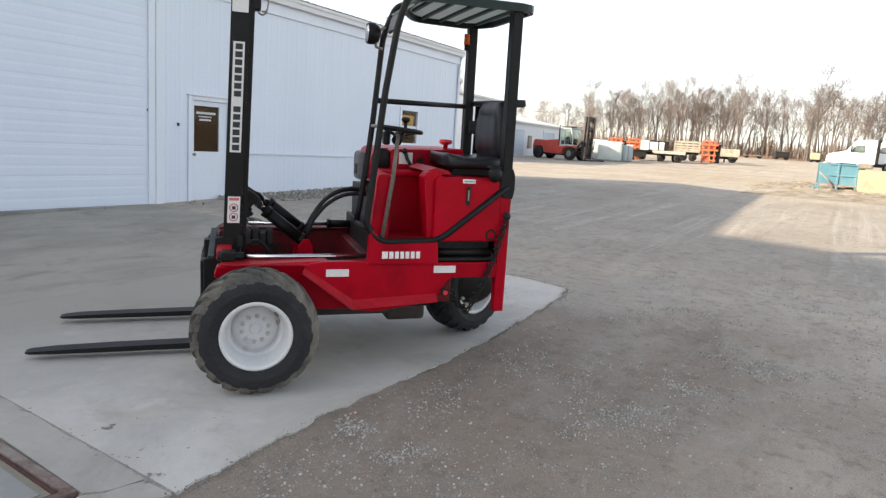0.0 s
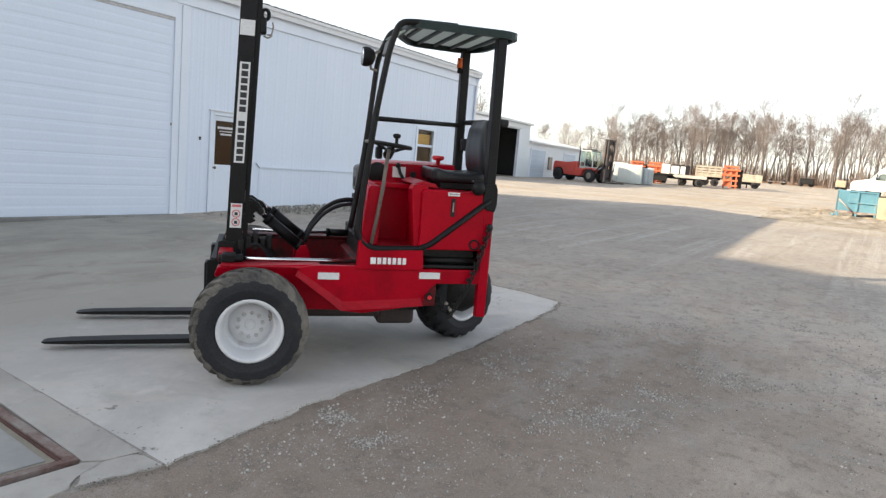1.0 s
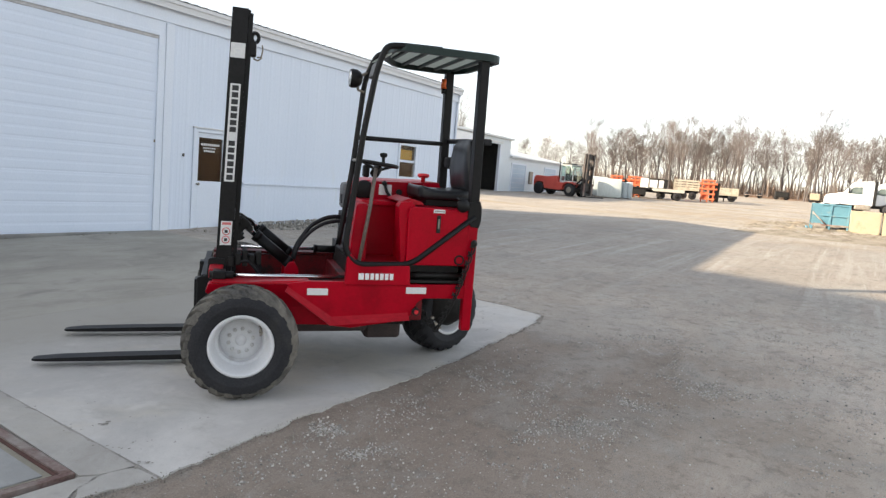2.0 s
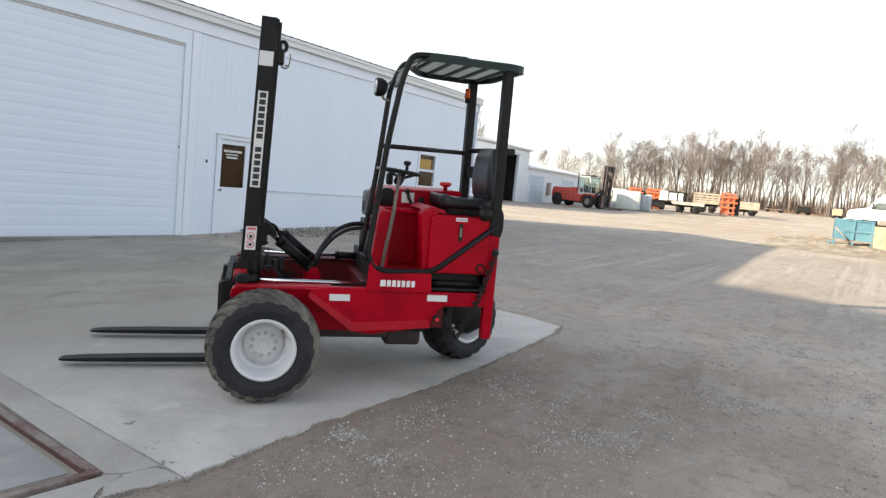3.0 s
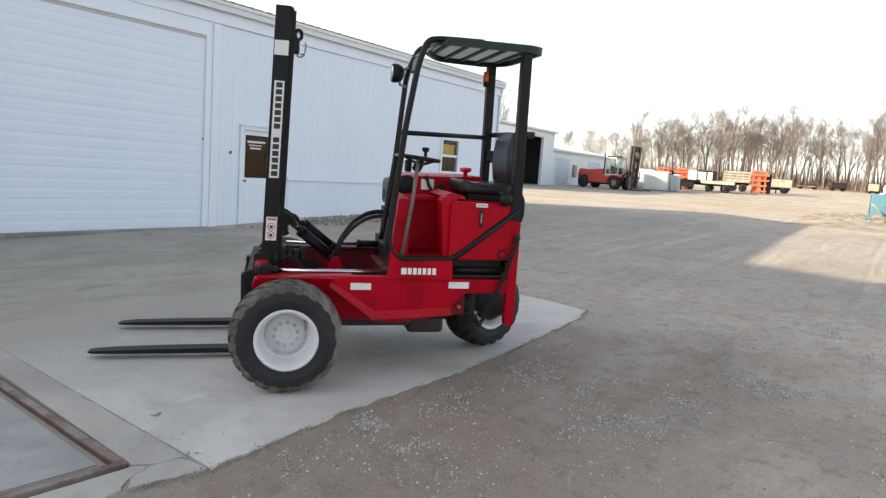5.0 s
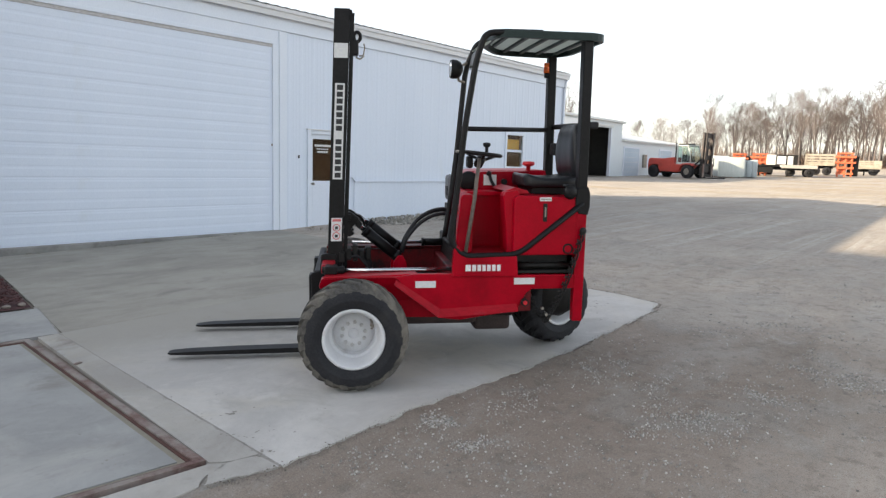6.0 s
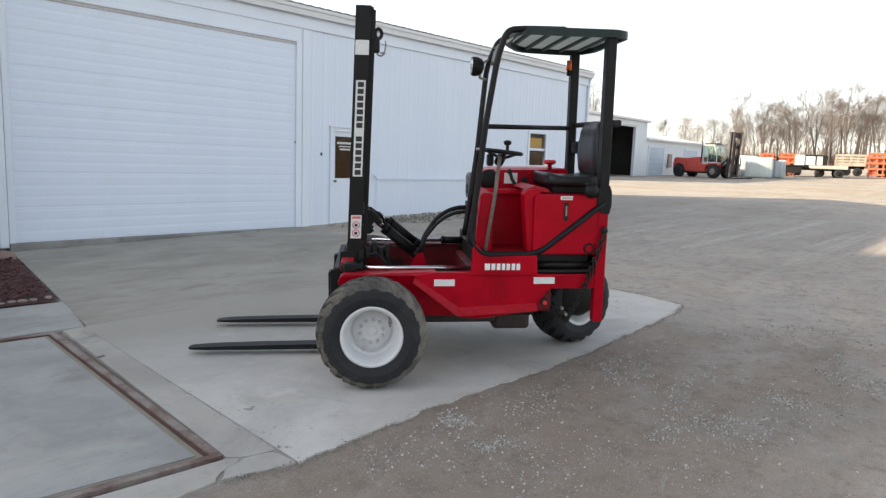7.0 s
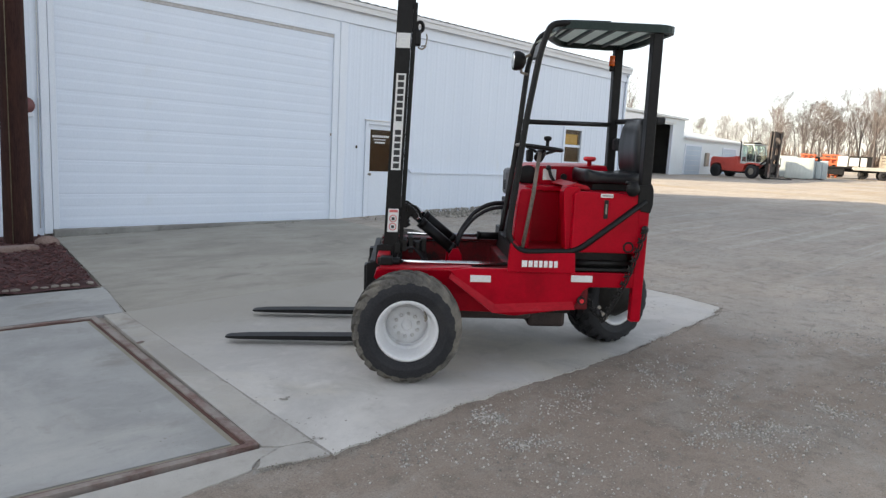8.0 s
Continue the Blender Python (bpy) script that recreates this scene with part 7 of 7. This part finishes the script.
# ---- bare winter trees ----
def grow(seed, height, spread, lean):
    """A bare tree: a leader that may fork, rising limbs in an oval crown, branchlets and fine twigs. Returns trunk and crown as lists of tapered sticks."""
    r = random.Random(seed)
    tv, tf, cv, cf = [], [], [], []

    def stick(V, Fc, a, b, r0, r1, n):
        d = (b - a).normalized()
        s = d.cross(Vector((0.3, 0.9, 0.1))).normalized()
        u = s.cross(d)
        k0 = len(V)
        for p, rr in ((a, r0), (b, r1)):
            for k in range(n):
                q = 2 * math.pi * k / n
                V.append(tuple(p + (s * math.cos(q) + u * math.sin(q)) * rr))
        for k in range(n):
            Fc.append((k0 + k, k0 + (k + 1) % n, k0 + n + (k + 1) % n, k0 + n + k))

    def aside(d, angle):
        side = d.cross(Vector((r.uniform(-1, 1), r.uniform(-1, 1), r.uniform(-1, 1)))).normalized()
        return (d * math.cos(angle) + side * math.sin(angle)).normalized()

    def limb(a, d, length, rad, level):
        steps = (0, 5, 3, 2, 1)[level]
        fork = (0, 0.75, 0.65, 0.42, 0)[level]
        p, dd = a, d.copy()
        for k in range(steps):
            dd = (dd + Vector((r.uniform(-1, 1), r.uniform(-1, 1), r.uniform(-0.7, 1.0))) * 0.16 + Vector((0, 0, 0.05))).normalized()
            q = p + dd * (length / steps)
            r0, r1 = rad * (1 - 0.75 * k / steps), rad * (1 - 0.75 * (k + 1) / steps)
            stick(cv, cf, p, q, max(0.0075, r0), max(0.0062, r1), 4 if level == 1 else 3)
            for c in range(2):
                if r.random() < fork and (k > 0 or level > 1):
                    limb(p.lerp(q, r.uniform(0.3, 1)), aside(dd, r.uniform(0.40, 0.95)), length * r.uniform(0.42, 0.70) * (1 - 0.25 * k / steps), r1 * 0.62, level + 1)
            p = q

    def leader(a, d, f0, f1, rad, bare):
        n = max(3, round((f1 - f0) * 8))
        p, dd, az = a, d.copy(), r.uniform(0, 6.28)
        for k in range(n):
            f = f0 + (f1 - f0) * (k + 1) / n
            dd = (dd + Vector((r.uniform(-1, 1), r.uniform(-1, 1), 0.4)) * 0.07).normalized()
            q = p + dd * (height * (f1 - f0) / n)
            ra, rb = rad * (1 - 0.8 * k / n), rad * (1 - 0.8 * (k + 1) / n)
            stick(tv, tf, p, q, ra, rb, 6)
            if f > bare:
                g = (f - bare) / (1 - bare)
                for c in range(r.choice((1, 1, 2))):
                    az += 2.4 + r.uniform(-0.5, 0.5)
                    up = 0.85 - 0.40 * g + r.uniform(-0.2, 0.2)
                    dl = Vector((math.sin(up) * math.cos(az), math.sin(up) * math.sin(az), math.cos(up)))
                    limb(p.lerp(q, r.random()), dl, height * spread * (0.85 + 0.6 * g - 0.95 * g * g) * r.uniform(0.65, 1.15), rb * 0.55 + 0.012, 1)
            p = q
        for c in range(3):
            limb(p, aside(dd, r.uniform(0.15, 0.6)), height * spread * r.uniform(0.4, 0.6), rad * 0.2, 1)
        return p

    d0 = Vector((lean, r.uniform(-0.05, 0.05), 1)).normalized()
    bare = r.uniform(0.26, 0.42)
    if r.random() < 0.55:
        fork = r.uniform(0.30, 0.45)
        n = 4
        p, dd = Vector((0, 0, -0.2)), d0
        for k in range(n):
            dd = (dd + Vector((r.uniform(-1, 1), r.uniform(-1, 1), 0)) * 0.04).normalized()
            q = p + dd * (height * fork / n)
            stick(tv, tf, p, q, height * 0.0135 * (1 - 0.08 * k), height * 0.0135 * (0.92 - 0.08 * k), 7)
            p = q
        for c in range(2):
            leader(p, aside(dd, r.uniform(0.12, 0.30)), fork, r.uniform(0.72, 0.85), height * 0.0075, bare)
    else:
        leader(Vector((0, 0, -0.2)), d0, 0.0, 0.82, height * 0.0130, bare)
    k = height / max(v[2] for v in cv)
    return [tuple(c * k for c in v) for v in tv], tf, [tuple(c * k for c in v) for v in cv], cf


kinds = []
for k, (h, s, ln) in enumerate(((12.4, 0.37, 0.0), (11.4, 0.31, 0.08), (10.6, 0.40, -0.06), (13.2, 0.34, 0.05), (10.2, 0.42, 0.0), (11.8, 0.30, -0.08), (12.8, 0.36, 0.06), (11.2, 0.33, -0.10))):
    tv, tf, cv, cf = grow(40 + k, h, s, ln)
    meshes = []
    for nm, V, Fc, mt in (("trunk", tv, tf, M_BARK), ("crown", cv, cf, M_TWIG)):
        me = bpy.data.meshes.new(nm)
        me.from_pydata(V, [], Fc)
        me.materials.append(mt)
        meshes.append(me)
    t = thing("bare_tree", "leafless winter tree with a fine grey-brown crown at the yard's edge", "tree", pose(0, 0, -50), group="trees along the yard")
    for nm, me in zip(("trunk", "crown"), meshes):
        o2 = new(nm, me)
        o2.parent = t
    kinds.append(t)
rt = random.Random(11)
spots = []
for k in range(72):
    y = -19.4 + 60 * k / 71 + rt.uniform(-1.3, 1.3)
    tall = 0.10 * math.sin(y * 0.55) + 0.08 * math.sin(y * 1.9 + 1)
    spots.append((112 + rt.uniform(-3, 5) - max(0, (y - 22)) * 0.35, y, (0.90 + tall + rt.uniform(-0.20, 0.14)) * max(0.76, min(1.0, 1.0 - 0.020 * (y - 26)))))
for k in range(115):
    y = -25.4 + 82 * k / 114 + rt.uniform(-1.2, 1.2)
    spots.append((126 + rt.uniform(-6, 14), y, (1.02 + rt.uniform(-0.3, 0.12)) * max(0.76, min(1.0, 1.0 - 0.020 * (y - 26)))))
for k in range(26):
    spots.append((110 + rt.uniform(-5, 4), 13.5 + k * 0.85 + rt.uniform(-0.5, 0.5), 0.86 + rt.uniform(-0.12, 0.12)))
for k in range(8):
    spots.append((112 + rt.uniform(-6, 6), 52 + k * 2.6, 0.6 + rt.uniform(-0.1, 0.1)))
spots += [(78.0, 45.2, 0.90), (80.0, 46.8, 0.94), (79.0, 43.6, 0.80), (109.5, 2.2, 1.10), (110.0, 4.6, 0.98), (111.0, -1.4, 1.0)]
for n, (x, y, s) in enumerate(spots):
    src = kinds[n % 8]
    if n < 8:
        src.matrix_world = pose(x, y, gz(x), 0, 0, rt.uniform(0, 360)) @ Matrix.Scale(s, 4)
    else:
        c = copy_thing(src, pose(x, y, gz(x), 0, 0, rt.uniform(0, 360)))
        c.scale = (s, s, s)
# leaf litter bank and brush
lv = []
for i in range(14):
    for j in range(170):
        x = 110.5 + i * 1.8
        y = -30 + j * 0.56
        h = 0.0 if i == 0 else 0.50 + 0.32 * noise.noise(Vector((x * 0.4, y * 0.35, 2))) + 0.12 * noise.noise(Vector((x, y * 1.3, 5)))
        xx = x - max(0, y - 24) * 0.3
        lv.append((xx, y, gz(xx) - 0.06 + h * min(1, i / 3)))
lf2 = [(i * 170 + j, (i + 1) * 170 + j, (i + 1) * 170 + j + 1, i * 170 + j + 1) for i in range(13) for j in range(169)]
tagged(from_lists("leaf_litter", lv, lf2, M_LITTER, True), "brown leaf litter bank under the trees", "leaf litter", kind="stuff")
# undergrowth
bv, bf = [], []
for k in range(26000):
    y = rt.uniform(-24, 58)
    x = 118 + rt.uniform(-6, 22) - max(0, y - 24) * 0.3
    hgt = (0.4 + 3.0 * rt.random() ** 2.4) * (0.6 + 0.6 * noise.noise(Vector((y * 0.3, 0, 0))) + 0.3)
    a = rt.uniform(0, 6.28)
    dx, dy = math.cos(a) * 0.022, math.sin(a) * 0.022
    lx, ly = rt.uniform(-0.5, 0.5), rt.uniform(-0.5, 0.5)
    s = len(bv)
    z = gz(x) - 0.05
    bv += [(x - dx, y - dy, z), (x + dx, y + dy, z), (x + lx + dx, y + ly + dy, z + hgt), (x + lx - dx, y + ly - dy, z + hgt)]
    bf.append((s, s + 1, s + 2, s + 3))
tagged(from_lists("undergrowth", bv, bf, M_BRUSH), "dry brown undergrowth below the trees", "undergrowth", kind="stuff")

# ---- loose chips on the yard ----
ico = bmesh.new()
bmesh.ops.create_icosphere(ico, subdivisions=1, radius=1.0)
iv = np.array([v.co[:] for v in ico.verts])
ifc = np.array([[v.index for v in f.verts] for f in ico.faces])
ico.free()
rs = np.random.RandomState(3)
DRIFTS = ((2.7, 1.78, 0.16), (3.1, 1.82, 0.16), (3.59, 1.76, 0.22), (3.75, 1.65, 0.15), (4.18, 0.60, 0.14), (4.12, 0.85, 0.12), (4.52, 0.50, 0.16), (4.3, 0.7, 0.35), (4.88, 1.71, 0.24), (6.78, -0.53, 0.45), (5.46, -0.68, 0.40), (6.88, 0.45, 0.35), (5.14, 1.19, 0.22), (2.94, 1.47, 0.2), (3.14, 1.17, 0.2), (5.22, 0.59, 0.2), (5.56, -0.06, 0.3), (4.6, -1.2, 0.5), (8.0, -1.2, 0.8), (8.5, 1.2, 0.8), (7.4, -0.9, 0.35), (7.9, -0.3, 0.4), (8.9, -0.5, 0.5), (6.2, -1.3, 0.4), (5.9, 0.3, 0.2), (9.6, 0.4, 0.6), (5.0, -1.6, 0.35), (6.9, 1.0, 0.3))
gv2, gf2 = [], []
count = 0
for k in range(130000):
    if k % 3:
        c = DRIFTS[rs.randint(len(DRIFTS))]
        x, y = c[0] + c[2] * rs.randn(), c[1] + c[2] * 0.7 * rs.randn()
    else:
        d = 0.8 + 12.0 * rs.rand() ** 1.2
        a = rs.uniform(-70, 35)
        x, y = 0.3 + d * math.cos(radians(a)), -0.6 + d * math.sin(radians(a))
    if y > 2.02 and x < 7.45:
        continue
    n = noise.noise(Vector((x * 1.6, y * 1.6, 11))) + 0.7 * noise.noise(Vector((x * 5.0, y * 5.0, 5)))
    keep = (0.06 if k % 3 else 0.15) + max(0.0, n - 0.16) * 2.0
    if rs.rand() > keep:
        continue
    s = 0.0020 + 0.0064 * rs.rand() ** 2.5
    q = rs.uniform(0.6, 1.25, 3) * s
    m = np.array(Euler(tuple(rs.uniform(0, 6.28, 3))).to_matrix())
    P3 = (iv * q * (1 + 0.25 * rs.uniform(-1, 1, (len(iv), 1)))) @ m.T + np.array((x, y, gz(x) - 0.006 + 0.0096 * noise.noise(Vector((x * 0.55, y * 0.55, 0))) + 0.004 * noise.noise(Vector((x * 2.1, y * 2.1, 3))) + s * 0.3))
    gv2.append(P3)
    gf2.append(ifc + count * len(iv))
    count += 1
tagged(from_lists("gravel_chips", np.concatenate(gv2).tolist(), np.concatenate(gf2).tolist(), M_PEBBLE), "loose pale limestone chips scattered in drifts", "gravel", kind="stuff")
EDGE = ((1.9, 2.17), (2.28, 2.07), (2.7, 2.085), (3.3, 2.12), (4.3, 2.04), (5.2, 2.03), (6.1, 2.07), (6.92, 2.12), (7.32, 2.22), (7.45, 2.68), (7.5, 3.2), (7.75, 5.54))
gv2, gf2, count = [], [], 0
for k in range(3000):
    i = rs.randint(len(EDGE) - 1)
    f = rs.rand()
    x, y = EDGE[i][0] + (EDGE[i + 1][0] - EDGE[i][0]) * f, EDGE[i][1] + (EDGE[i + 1][1] - EDGE[i][1]) * f
    o = 0.022 * rs.randn() + 0.03 * noise.noise(Vector((x * 3, y * 3, 8)))
    if i < 8:
        y += o - 0.012
    else:
        x -= o - 0.012
    s = 0.0012 + 0.0038 * rs.rand() ** 4
    q = rs.uniform(0.6, 1.3, 3) * s
    m = np.array(Euler(tuple(rs.uniform(0, 6.28, 3))).to_matrix())
    gv2.append((iv * q) @ m.T + np.array((x, y, gz(x) + (0.0005 if o > 0 else -0.004))))
    gf2.append(ifc + count * len(iv))
    count += 1
tagged(from_lists("edge_grit", np.concatenate(gv2).tolist(), np.concatenate(gf2).tolist(), M_GRIT), "dirt and grit strewn over the concrete edge", "gravel", kind="stuff")
# stones and weeds along the wall foot
gv2, gf2, count = [], [], 0
for k in range(2600):
    x = rs.uniform(9.7, 17.5)
    y = YW - 0.06 - 1.0 * rs.rand() ** 1.4 * min(1, (x - 9.5) * 0.8)
    s = 0.010 + 0.028 * rs.rand() ** 2
    q = rs.uniform(0.6, 1.2, 3) * s
    m = np.array(Euler(tuple(rs.uniform(0, 6.28, 3))).to_matrix())
    gv2.append((iv * q) @ m.T + np.array((x, y, gz(x) - 0.01 + 0.06 * max(0, 1 - (YW - y) / 0.8) + s * 0.3)))
    gf2.append(ifc + count * len(iv))
    count += 1
tagged(from_lists("wall_foot_stones", np.concatenate(gv2).tolist(), np.concatenate(gf2).tolist(), M_WALLSTONE), "grey stones heaped along the wall foot", "gravel", kind="stuff")
wv, wf = [], []
for k in range(900):
    x = rs.choice([rs.uniform(3.2, 8.2), rs.uniform(8.4, 15.5)])
    cl2 = noise.noise(Vector((x * 2.3, 0, 1)))
    if cl2 < 0.1:
        continue
    y = YW - 0.11 - 0.14 * rs.rand() - (0.5 * rs.rand() if x > 8.4 else 0)
    h = 0.015 + (0.025 if x < 8.3 else 0.055) * rs.rand()
    a = rs.uniform(0, 6.28)
    dx, dy = 0.006 * math.cos(a), 0.006 * math.sin(a)
    lx, ly = rs.uniform(-0.04, 0.04), rs.uniform(-0.04, 0.04)
    s = len(wv)
    z = gz(x) - 0.01
    wv += [(x - dx, y - dy, z), (x + dx, y + dy, z), (x + lx, y + ly, z + h)]
    wf.append((s, s + 1, s + 2))
tagged(from_lists("weeds", wv, wf, M_WEED), "small dry weeds along the wall foot", "weeds", kind="stuff")
# flakes and pits on the apron
for k, (x, y, s, cnt, spr) in enumerate(((2.454, 2.872, 0.016, 5, 0.030), (2.361, 2.52, 0.007, 9, 0.05), (2.30, 2.26, 0.010, 9, 0.035), (2.33, 2.38, 0.006, 6, 0.05), (3.35, 2.75, 0.007, 3, 0.05), (2.9, 2.4, 0.006, 4, 0.12), (3.05, 3.9, 0.008, 3, 0.06), (2.7, 3.3, 0.005, 4, 0.15), (3.6, 5.1, 0.010, 3, 0.05), (2.75, 2.7, 0.005, 6, 0.2), (6.7, 2.6, 0.012, 12, 0.12), (6.2, 2.4, 0.009, 10, 0.14), (6.9, 3.0, 0.010, 8, 0.12), (1.75, 2.72, 0.006, 6, 0.06), (0.9, 3.1, 0.006, 5, 0.12), (1.5, 3.6, 0.005, 5, 0.2), (4.2, 6.4, 0.008, 6, 0.3), (5.2, 8.6, 0.010, 6, 0.4), (2.36, 4.05, 0.005, 6, 0.03), (2.335, 3.4, 0.006, 6, 0.03), (2.315, 2.95, 0.006, 7, 0.03), (2.295, 2.62, 0.006, 7, 0.03))):
    bm = B()
    for c in range(cnt):
        cx, cy, n = x + spr * rs.randn() * 1.0, y + spr * rs.randn(), 10
        r0 = s * rs.uniform(0.4, 1.3)
        tz = SLOPE * cx + 0.0032
        ring = [bm.verts.new((cx + r0 * rs.uniform(0.7, 1.5) * math.cos(a), cy + r0 * rs.uniform(0.5, 1.2) * math.sin(a), tz)) for a in (2 * math.pi * q / n for q in range(n))]
        bm.faces.new(ring)
    single("pavement_stain_%d" % (k + 1), bm, M_DARKGAP, "small dark dirt specks on the concrete", "stain", kind="structure")
bm = box(B(), (-0.030, -0.012, 0.0), (0.030, 0.012, 0.010), 0.003)
single("metal_scrap", bm, M_RUST, "small flat rusty scrap lying on the concrete strip", "scrap", m=pose(2.215, 4.55, SLOPE * 2.215 + 0.001, 0, 0, 25))
